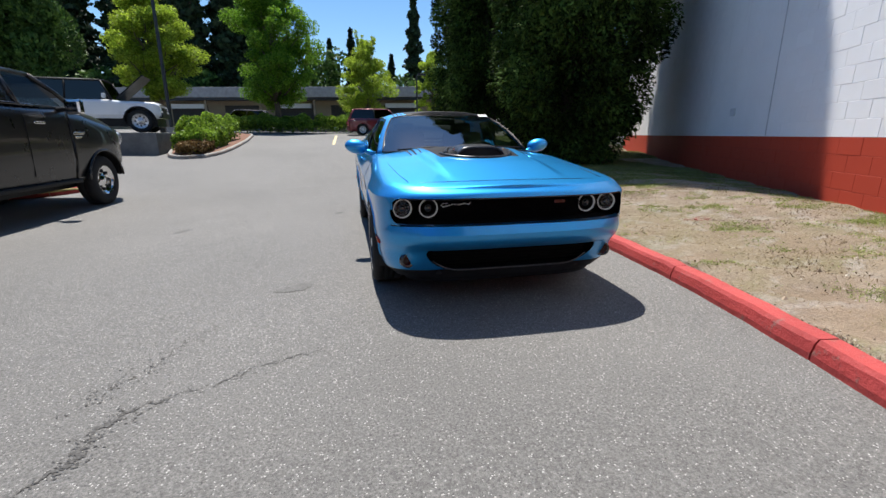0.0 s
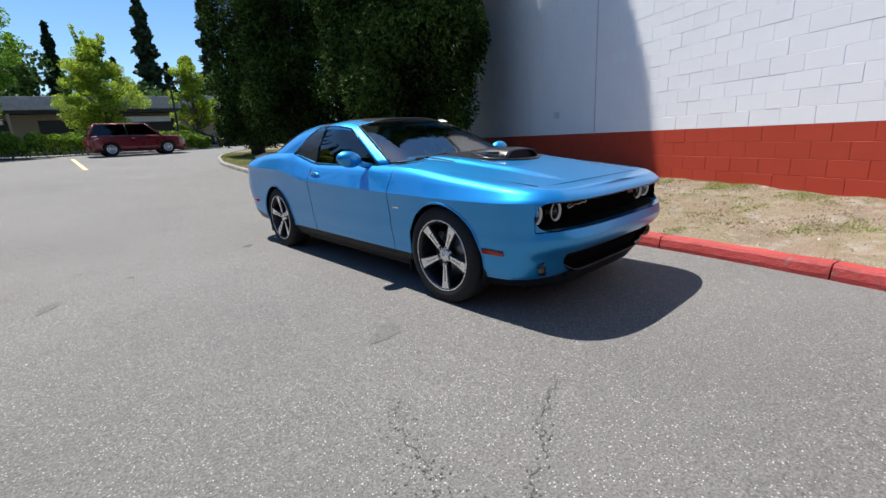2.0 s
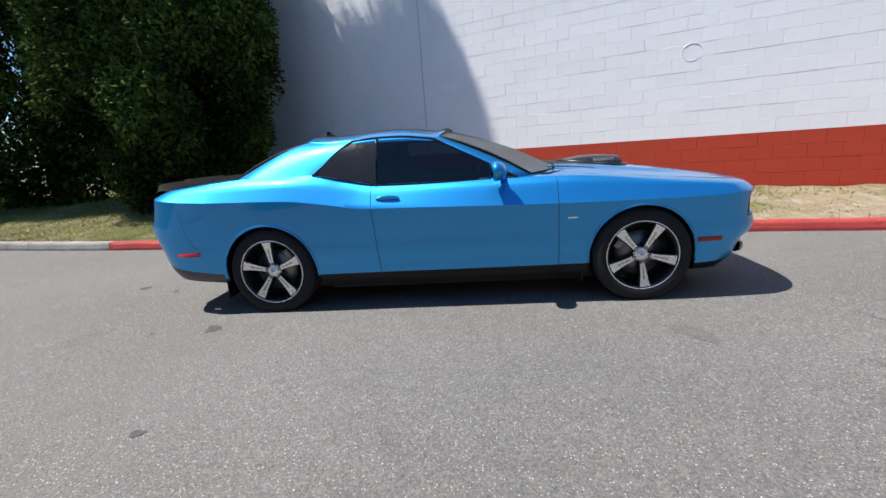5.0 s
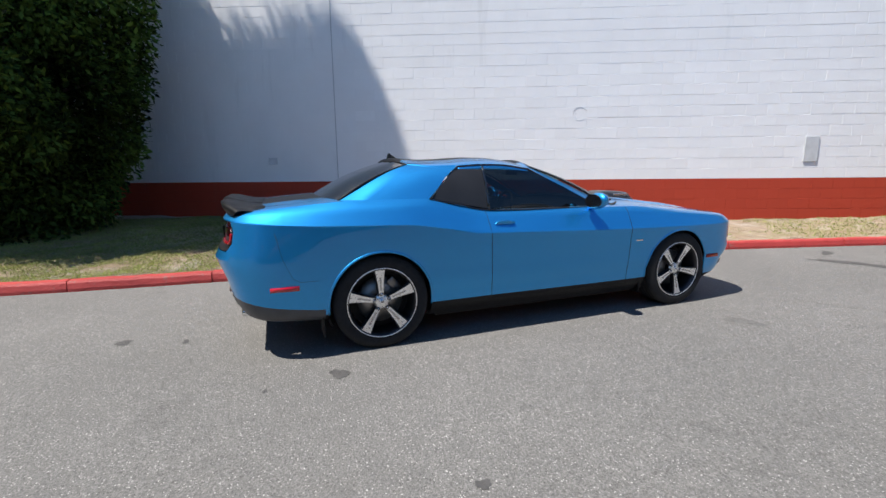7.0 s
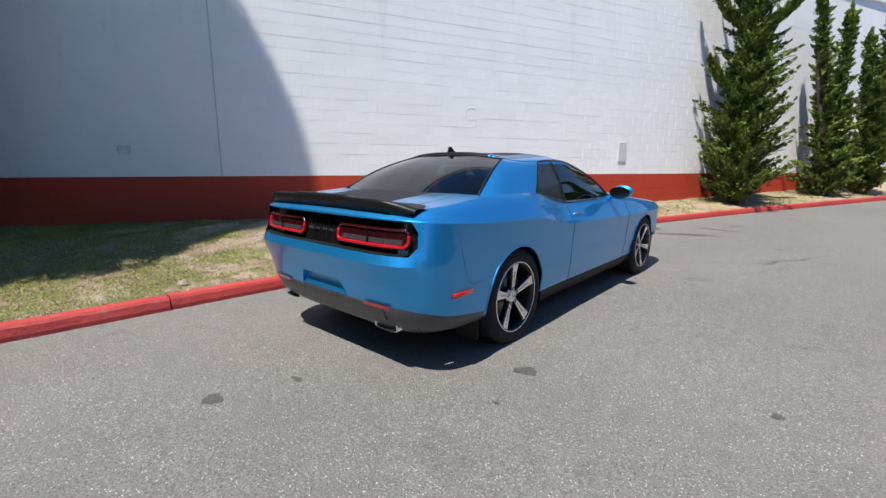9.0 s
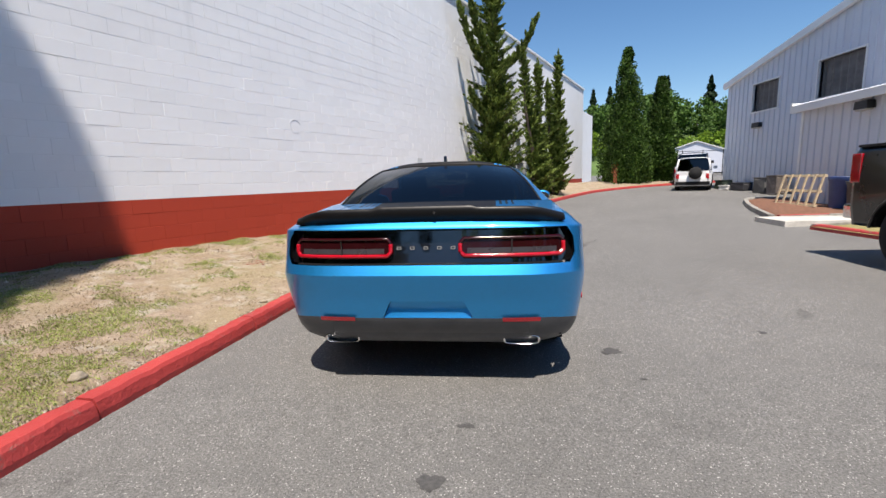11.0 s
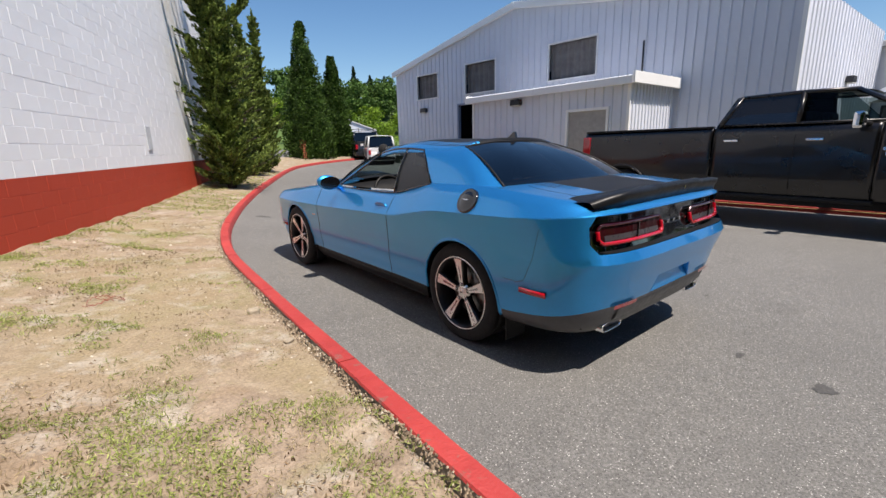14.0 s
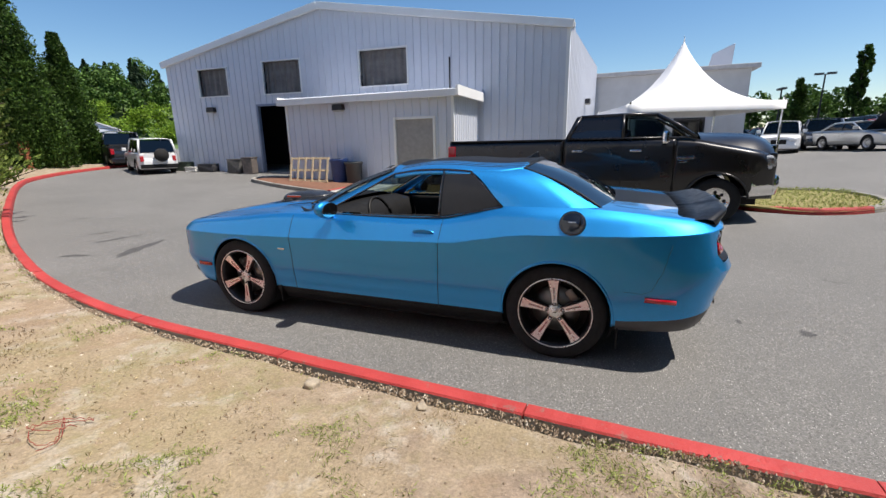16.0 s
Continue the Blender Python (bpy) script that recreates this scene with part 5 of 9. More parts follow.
def build_coupe():
    car = thing("coupe", "glossy bright blue two-door muscle coupe with black stripes", "car")
    lv = level_list()
    rings = [coupe_ring(v) for v in lv]
    npt = len(rings[0])
    bm = bmesh.new()
    low = lv.index(1.0)
    intake_end = min(range(30), key=lambda k: abs(rings[low + 5][k][0] - 0.60))
    band = lv.index(3.0)
    lamp_end = min((k for k in range(npt) if rings[band + 3][k][1] > 2.1), key=lambda k: abs(rings[band + 3][k][0] - 0.862))
    for side in (1, -1):
        vs = [[bm.verts.new((x * side, y, z)) for x, y, z in r] for r in rings]
        for j, wide in enumerate((0.46, 0.53, 0.57, 0.595, 0.61, 0.60)):
            vs[low + j][intake_end].co.x = side * wide
        for i, wide in ((lv.index(2.0), 0.272), (lv.index(2.0) + 1, 0.245), (lv.index(2.0) + 2, 0.218)):
            k = min((k for k in range(npt) if rings[i][k][1] > 2.1), key=lambda k: abs(rings[i][k][0] - 0.234))
            vs[i][k].co.x = side * wide
        for i in range(len(lv) - 1):
            for k in range(npt - 1):
                mid_lev = (lv[i] + lv[i + 1]) / 2
                cx = abs(vs[i][k].co.x + vs[i][k + 1].co.x) / 2
                y = vs[i][k].co.y
                if 3 < mid_lev < 4 and y < -1.95 and cx < 0.826:
                    continue  # grille band
                if 1 < mid_lev < 2 and k < intake_end:
                    continue  # lower intake
                if 3 < mid_lev < 4 and k >= lamp_end:  # tail lamp band with cut corners
                    r = int((mid_lev - 3) * 7)
                    off = (1, 0, -1, -1, -1, 0, 1)[r]
                    if k > lamp_end + off:
                        continue
                    if k == lamp_end + off:
                        tri = (vs[i][k], vs[i][k + 1], vs[i + 1][k]) if r < 3 else (vs[i][k], vs[i + 1][k + 1], vs[i + 1][k])
                        bm.faces.new(tri if side < 0 else tri[::-1]).smooth = True
                        continue
                if 2 < mid_lev < 2.34 and y > 2.1 and cx < 0.24:
                    continue  # plate recess
                q = (vs[i][k], vs[i][k + 1], vs[i + 1][k + 1], vs[i + 1][k])
                try:
                    f = bm.faces.new(q if side < 0 else q[::-1])
                    f.smooth = True
                    # slot 2 blackens the sill, painting the shadow below the flank into its colour
                    f.material_index = 1 if mid_lev < 2 and y > 1.88 else 2 if mid_lev < 1.4 and y > -1.2 or mid_lev < 1 else 0
                except ValueError:
                    pass
    # bonnet, cowl and deck
    top = rings[-1]
    crown = lambda y: spline([(-2.4, 0.012), (-1.6, 0.05), (-0.9, 0.06), (1.6, 0.02), (2.0, 0.022), (2.5, 0.015)], y)
    NX = 64
    rows = []
    for x, y, z in top:
        row = []
        for j in range(NX + 1):
            s = -1 + 2 * j / NX
            edge = max(0.0, 1 - abs(s)) ** 0.5
            h = crown(y) * (1 - abs(s) ** 2.4)
            # raised centre of the bonnet and the two fender ridges
            if y < -0.3:
                h += bonnet_ridge(x * s, y)
            row.append(bm.verts.new((x * s, y, z + h)))
        rows.append(row)
    for r0, r1 in zip(rows, rows[1:]):
        ym = (r0[0].co.y + r1[0].co.y) / 2
        for j in range(NX):
            xm = abs(r0[j].co.x + r0[j + 1].co.x) / 2
            if -0.62 < ym < 1.72 and xm < 0.775:
                continue
            try:
                f = bm.faces.new((r0[j], r0[j + 1], r1[j + 1], r1[j]))
                f.smooth = True
            except ValueError:
                pass
    # outlines of the cabin: foot of the glass and edge of the roof
    B = [(0, -0.95, 1.035), (0.35, -0.92, 1.035), (0.60, -0.83, 1.03), (0.745, -0.68, 1.02), (0.80, -0.57, 1.005), (0.818, 0.0, 1.006), (0.825, 0.55, 1.018), (0.822, 0.80, 1.066), (0.826, 1.06, 1.118), (0.832, 1.42, 1.126), (0.755, 1.76, 1.118), (0.40, 1.84, 1.128), (0, 1.86, 1.128)]
    T = [(0, -0.03, 1.405), (0.27, -0.02, 1.402), (0.45, 0.0, 1.388), (0.580, 0.035, 1.362), (0.640, 0.08, 1.343), (0.656, 0.32, 1.376), (0.656, 0.54, 1.382), (0.654, 0.66, 1.376), (0.650, 0.76, 1.368), (0.630, 0.98, 1.366), (0.555, 1.165, 1.388), (0.30, 1.20, 1.418), (0, 1.21, 1.426)]

    def dense(P, a, b, n):
        idx = list(range(a, b + 1))
        return catmull([P[i] for i in idx], n) if len(idx) > 2 else [np.array(P[a]) * (1 - t) + np.array(P[b]) * t for t in np.linspace(0, 1, n)]

    # rear pillars grow out of the haunches in one skin with the body
    rear_base = [p for p in top if 1.04 < p[1] < 1.60 and p[0] > 0.5]
    x9, y9, z9 = rear_base[-1]
    for t in (0.3, 0.62, 1.0):
        rear_base.append((x9 + (0.755 - x9) * t ** 1.6, y9 + (1.76 - y9) * t, z9 + (1.119 - z9) * t))
    rear_top = dense(T, 8, 10, len(rear_base))
    for side in (1, -1):
        cols = []
        for p0, p3 in zip(rear_base, rear_top):
            p0, p3 = np.array(p0), np.array(p3)
            run = p3 - p0
            flat = np.array((run[0], run[1], 0.0))
            length, slope = np.linalg.norm(run), math.atan2(run[2], np.linalg.norm(flat))
            flat /= np.linalg.norm(flat)
            d0 = flat * math.cos(slope * 1.08) + np.array((0, 0, math.sin(slope * 1.08)))
            d1 = flat * math.cos(slope * 0.52) + np.array((0, 0, math.sin(slope * 0.52)))
            p1, p2 = p0 + d0 * length * 0.36, p3 - d1 * length * 0.34
            col = []
            for t in np.linspace(0, 1, 15):
                q = p0 * (1 - t) ** 3 + p1 * 3 * t * (1 - t) ** 2 + p2 * 3 * t * t * (1 - t) + p3 * t ** 3
                col.append(bm.verts.new((q[0] * side, q[1], q[2])))
            cols.append(col)
        for c0, c1 in zip(cols, cols[1:]):
            for j in range(14):
                bm.faces.new((c0[j], c0[j + 1], c1[j + 1], c1[j])).smooth = True
    bmesh.ops.remove_doubles(bm, verts=bm.verts, dist=0.0004)
    cut_arches(bm)
    bmesh.ops.recalc_face_normals(bm, faces=bm.faces)
    # sharp folds along the shoulder crease
    me = bpy.data.meshes.new("body")
    bm.to_mesh(me)
    bm.free()
    me.materials.append(BLUE)
    me.materials.append(GREY_VALANCE)
    me.materials.append(BLACK_PLASTIC)
    me.set_sharp_from_angle(angle=radians(24))
    crease = {tuple(round(c, 3) for c in (abs(x), y, z)) for x, y, z in rings[lv.index(4.0)]}
    on = [tuple(round(c, 3) for c in (abs(v.co.x), v.co.y, v.co.z)) in crease for v in me.vertices]
    fold = me.attributes.get("sharp_edge") or me.attributes.new("sharp_edge", "BOOLEAN", "EDGE")
    for e in me.edges:
        if on[e.vertices[0]] and on[e.vertices[1]]:
            fold.data[e.index].value = True
    body = part("body", me, None, car)

    # dark inner shell under the skin
    bm = bmesh.new()
    add_box(bm, -0.80, 0.80, -1.02, 1.02, 0.17, 0.62)
    add_box(bm, -0.52, 0.52, -2.02, -1.0, 0.22, 0.80)
    add_box(bm, -0.52, 0.52, 1.0, 2.42, 0.30, 0.95)
    add_box(bm, -0.74, 0.74, -2.02, -1.93, 0.30, 0.62)
    add_box(bm, -0.80, 0.80, 1.95, 2.40, 0.34, 0.78)
    part("underbody", bm, BLACK_PLASTIC, car)
    for sx in (1, -1):
        for cy in (-ARCH_Y, ARCH_Y):
            rows = []
            for a in np.linspace(-0.35, math.pi + 0.35, 40):
                c, s = math.cos(a), math.sin(a)
                w = coupe_width(cy) - 0.006
                rows.append([(sx * 0.50, cy + (ARCH_R + 0.02) * c, ARCH_Z + (ARCH_R + 0.02) * s), (sx * (w - 0.07), cy + (ARCH_R + 0.012) * c, ARCH_Z + (ARCH_R + 0.012) * s), (sx * (w - 0.05), cy + ARCH_R * c, ARCH_Z + ARCH_R * s)])
            part("arch_liner", grid_mesh("liner", rows), BLACK_PLASTIC, car)
            # rolled lip
            lip = []
            for a in np.linspace(-0.12, math.pi + 0.12, 48):
                yy, zz = cy + ARCH_R * math.cos(a), ARCH_Z + ARCH_R * math.sin(a)
                lo, hi = 0.0, 5.0
                for _ in range(24):
                    mid = (lo + hi) / 2
                    if coupe_level(yy, mid)[0] < zz:
                        lo = mid
                    else:
                        hi = mid
                xx = coupe_width(yy) - coupe_level(yy, lo)[1]
                lip.append((sx * (xx - 0.004), yy, zz))
            part("arch_lip", tube(lip, 0.011, 8), BLUE, car)

    # ---- greenhouse ----
    def ruled(a, b, n, rows, bulge, shrink=0.0, off=0.0, power=1.0):
        lo, hi = dense(B, a, b, n), dense(T, a, b, n)
        out = []
        for k in range(n):
            d = hi[k] - lo[k]
            tan = lo[min(k + 1, n - 1)] - lo[max(k - 1, 0)]
            nn = np.cross(tan, d)
            nn /= max(1e-6, np.linalg.norm(nn))
            if np.dot(nn[:2], lo[k][:2] - np.array([0, 0.45])) < 0:
                nn = -nn
            out.append([tuple(lo[k] + d * t + nn * (bulge * math.sin(math.pi * t ** power) + off)) for t in np.linspace(shrink, 1 - shrink * 0.8, rows)])
        return out

    def both(name, rows, mat, label="", sides=(1, -1), owner=car):
        made = []
        for s in sides:
            r = [[(x * s, y, z) for x, y, z in row] for row in rows]
            ob = part(name, grid_mesh(name, r if s > 0 else r[::-1]), mat, owner, label)
            md = ob.modifiers.new("thick", "SOLIDIFY")
            md.thickness, md.offset = 0.006, -1
            made.append(ob)
        return made

    # windscreen and rear glass as single curved panes
    for name, a, b, mat, label in (("windscreen", 0, 3, CLEAR, "clear curved windscreen"), ("rear_window", 10, 12, TINT, "dark tinted rear window")):
        r = ruled(a, b, 12, 8, 0.03)
        r = r if a == 0 else r[::-1]
        full = [[(-x, y, z) for x, y, z in row] for row in r[:0:-1]] + r
        ob = part(name, grid_mesh(name, full), mat, car, label)
        ob.visible_shadow = False
        edge = [row[0] for row in full] + full[-1] + [row[-1] for row in full[::-1]] + full[0][::-1]
        part("window_seal", tube(edge + edge[:2], 0.008, 6), BLACK_PLASTIC, car)
    door_glass, quarter = ruled(4, 6, 16, 8, 0.022, 0.03, -0.006), ruled(6, 8, 10, 8, 0.022, 0.03, -0.006)
    for s in (1, -1):
        for name, rows, opened in (("door_window", door_glass, s > 0), ("quarter_window", quarter, False)):
            if opened:
                rows = [[tuple(np.array(p) - np.array([0, 0, 0.0])) for p in row[:1]] + [tuple(np.array(row[0]) + (np.array(row[1]) - np.array(row[0])) * 0.25)] for row in rows]
            r = [[(x * s, y, z) for x, y, z in row] for row in rows]
            ob = part(name, grid_mesh(name, r), TINT if name == "door_window" else PRIVACY, car, "dark tinted side glass")
            ob.visible_shadow = False
        line = [(x * s, y, z + 0.0) for x, y, z in [*dense(B, 4, 8, 34)]]
        part("belt_trim", tube(line, 0.006, 6), GLOSS_BLACK, car)
        line = [(x * s, y, z) for x, y, z in [tuple(B[4]), *dense(T, 4, 8, 30), tuple(B[8])]]
        part("window_trim", tube(line, 0.009, 6), GLOSS_BLACK, car)
        pl = [tuple(np.array(B[6]) * (1 - t) + np.array(T[6]) * t + np.array([0.02 * math.sin(math.pi * t), 0, 0])) for t in np.linspace(0, 1, 8)]
        part("b_pillar", tube([(x * s, y, z) for x, y, z in pl], 0.012, 6), GLOSS_BLACK, car)
    # roof skin
    half = []
    for a, b, n in ((0, 3, 12), (3, 4, 5), (4, 6, 16), (6, 8, 10), (8, 10, len(rear_base)), (10, 12, 12)):
        half += dense(T, a, b, n)[1 if half else 0:]
    bm = bmesh.new()

    def skin(rows):
        vs = [[bm.verts.new(p) for p in r] for r in rows]
        for r0, r1 in zip(vs, vs[1:]):
            for j in range(len(r0) - 1):
                try:
                    bm.faces.new((r0[j], r0[j + 1], r1[j + 1], r1[j])).smooth = True
                except ValueError:
                    pass
    cross = [-1, -0.93, -0.84, -0.72, -0.58, -0.44, -0.3, -0.15, 0, 0.15, 0.3, 0.44, 0.58, 0.72, 0.84, 0.93, 1]
    skin([[(p[0] * s, p[1], p[2] + 0.076 * (1 - abs(s) ** 3.4) * (p[0] / 0.65) ** 1.2) for s in cross] for p in half])
    for s in (1, -1):
        skin([[(x * s, y, z) for x, y, z in row] for row in ruled(3, 4, 5, 10, 0.012)])
        # thin blue rail above the side windows
        rail = dense(T, 4, 6, 16) + dense(T, 6, 8, 10)[1:]
        skin([[(x * s, y, z), ((x + 0.012) * s, y, z - 0.016), ((x + 0.018) * s, y, z - 0.036)] for x, y, z in rail])
    bmesh.ops.remove_doubles(bm, verts=bm.verts, dist=0.0006)
    bmesh.ops.recalc_face_normals(bm, faces=bm.faces)
    ob = part("roof", bm, BLUE, car, "blue roof and pillars with satin black centre band")
    md = ob.modifiers.new("thick", "SOLIDIFY")
    md.thickness, md.offset = 0.015, -1
    part("cowl", grid_mesh("cowl", [[(x, y + 0.02 * 0, z - 0.012) for x, y, z in ((-x2, y2, z2) for x2, y2, z2 in dense(B, 0, 3, 8)[:0:-1])] + [(x, y, z - 0.012) for x, y, z in dense(B, 0, 3, 8)],
                                    [(-x2, y2 - 0.13, z2 - 0.004) for x2, y2, z2 in dense(B, 0, 3, 8)[:0:-1]] + [(x, y - 0.13, z - 0.004) for x, y, z in dense(B, 0, 3, 8)]]), BLACK_PLASTIC, car)
    for x0, x1 in ((-0.62, -0.02), (0.05, 0.62)):
        part("wiper", tube([(x0, -0.93 + 0.10 * abs(x0), 1.045), ((x0 + x1) / 2, -0.90, 1.07), (x1, -0.88 + 0.1 * abs(x1), 1.06)], 0.009, 6), BLACK_PLASTIC, car)
    return car, body


COUPE, COUPE_BODY = build_coupe()


def skin_x(y, z):
    """Half width of the coupe's flank at a height."""
    lo, hi = 0.0, float(len(LEVELS) - 1)
    for _ in range(24):
        mid = (lo + hi) / 2
        if coupe_level(y, mid)[0] < z:
            lo = mid
        else:
            hi = mid
    x = coupe_width(y) - coupe_level(y, lo)[1]
    if y > 1.96:
        yt = tail_y(z)
        f = min(1.0, max(0.0, (y - yt) / (1.96 - yt)))
        x *= (1 - (1 - f) ** 5.0) ** 0.2
    if y < -1.86:
        yn = nose_y(z)
        f = min(1.0, max(0.0, (y - yn) / (-1.86 - yn)))
        x *= (1 - (1 - f) ** 3.5) ** (1 / 3.5)
    return x


LAMP_BOWL = plain("lamp_bowl", (0.40, 0.41, 0.43), 0.25, 0.8)
HALO = plain("halo_light", (0.5, 0.5, 0.5), 0.25, 0, 0.05, 6, 0.0, Emission_Color=(1.0, 1.0, 1.0, 1.0), Emission_Strength=0.06)
BRAKE_IRON = plain("brake_iron", (0.30, 0.29, 0.28), 0.42, 0.9)
GROOVE = plain("spoke_pocket", (0.50, 0.50, 0.51), 0.22, 0.9, 0.1, 20)


def alloy_wheel(owner, x, y, side, turn=0.0, r=0.364, width=0.245, rim_r=0.262):
    """Tyre with tread grooves, dark barrel and a five-spoke machined face; the hub faces side."""
    w = new("wheel")
    w.parent = owner
    w.matrix_basis = Matrix.Translation((x, y, r)) @ (Matrix.Identity(4) if side > 0 else Matrix.Rotation(math.pi, 4, "Z"))
    h = width / 2
    prof = [(rim_r - 0.012, h - 0.012), (rim_r + 0.012, h - 0.002), (rim_r + 0.04, h + 0.004), (r - 0.03, h - 0.002), (r - 0.010, h - 0.016), (r, h - 0.04), (r, h - 0.075), (r - 0.008, h - 0.077), (r - 0.008, h - 0.087), (r, h - 0.089), (r, 0.006), (r - 0.008, 0.004), (r - 0.008, -0.004), (r, -0.006)]
    prof += [(r, -h + 0.089), (r - 0.008, -h + 0.087), (r - 0.008, -h + 0.077), (r, -h + 0.075), (r, -h + 0.04), (r - 0.012, -h + 0.014), (r - 0.04, -h), (rim_r, -h + 0.012)]
    part("tyre", lathe(prof, 64), RUBBER, w)
    rim = part("rim", lathe([(rim_r - 0.004, h - 0.030), (rim_r + 0.006, h - 0.006), (rim_r + 0.001, h - 0.002), (rim_r - 0.010, h - 0.008), (rim_r - 0.018, h - 0.04), (rim_r - 0.03, -0.04), (rim_r - 0.03, -h + 0.02)], 64), DARK_METAL, w)
    part("rim_edge", lathe([(rim_r - 0.003, h - 0.006), (rim_r, h - 0.001), (rim_r + 0.005, h - 0.001), (rim_r + 0.007, h - 0.008)], 64), POLISHED, w)
    part("brake_disc", lathe([(0.05, -0.015), (0.175, -0.015), (0.175, 0.01), (0.05, 0.01)], 40), BRAKE_IRON, w)
    part("backing", lathe([(0.0, -0.035), (rim_r - 0.03, -0.035)], 32), BLACK_PLASTIC, w)
    for k in range(5):
        a = 2 * math.pi * k / 5 + turn
        R = Matrix.Rotation(a, 4, "X")
        bm = bmesh.new()
        # spoke widens towards the rim, with bevelled machined face
        sec = [(0.022, 0.020, h - 0.040), (0.050, 0.0225, h - 0.036), (0.085, 0.0235, h - 0.031), (0.14, 0.0285, h - 0.025), (0.20, 0.038, h - 0.017), (0.235, 0.045, h - 0.012), (rim_r - 0.006, 0.052, h - 0.009)]
        vs = []
        for rad, hw, xx in sec:
            vs.append([bm.verts.new((xx - 0.045, -hw * 1.05, rad)), bm.verts.new((xx - 0.012, -hw, rad)), bm.verts.new((xx, -hw * 0.78, rad)), bm.verts.new((xx, hw * 0.78, rad)), bm.verts.new((xx - 0.012, hw, rad)), bm.verts.new((xx - 0.045, hw * 1.05, rad))])
        for r0, r1 in zip(vs, vs[1:]):
            for j in range(5):
                f = bm.faces.new((r0[j], r0[j + 1], r1[j + 1], r1[j]))
                f.material_index = 0 if j == 2 else 1
        bmesh.ops.recalc_face_normals(bm, faces=bm.faces)
        bmesh.ops.transform(bm, matrix=R, verts=bm.verts)
        me = bpy.data.meshes.new("spoke")
        bm.to_mesh(me)
        bm.free()
        me.materials.append(POLISHED)
        me.materials.append(DARK_METAL)
        part("spoke", me, None, w)
        # long pocket down the spoke, and the nut in its well at the root
        bm = bmesh.new()
        ridge = [(0.088, h - 0.0295), (0.14, h - 0.0240), (0.195, h - 0.0165)]
        vs = [[bm.verts.new((xx, q * (0.0062 + 0.02 * (rad - 0.088)), rad)) for q in (-1, 1)] for rad, xx in ridge]
        for r0, r1 in zip(vs, vs[1:]):
            bm.faces.new((r0[0], r0[1], r1[1], r1[0]))
        bmesh.ops.transform(bm, matrix=R, verts=bm.verts)
        part("spoke_groove", bm, GROOVE, w)
        N = R @ Matrix.Translation((0, 0, 0.061))
        part("nut_well", lathe([(0.0, h - 0.034), (0.0145, h - 0.0325), (0.0165, h - 0.034)], 16), DARK_METAL, w, m=N)
        part("lug_nut", lathe([(0.0, h - 0.024), (0.007, h - 0.025), (0.0095, h - 0.030), (0.0095, h - 0.036)], 6), CHROME, w, m=N)
    part("hub", lathe([(0.0, h - 0.034), (0.036, h - 0.035), (0.048, h - 0.040), (0.060, h - 0.060)], 30), POLISHED, w)
    part("hub_cap", lathe([(0.0, h - 0.028), (0.020, h - 0.029), (0.026, h - 0.034)], 20), POLISHED, w)
    part("hub_badge", box(h - 0.0285, h - 0.0265, -0.012, 0.012, -0.004, 0.004, 0.001), DARK_METAL, w)
    part("brake_caliper", box(-0.03, 0.022, -0.075, 0.075, 0.125, 0.19, 0.02, Matrix.Rotation(0.9 if y < 0 else -0.9, 4, "X")), BRAKE_IRON, w)
    return w


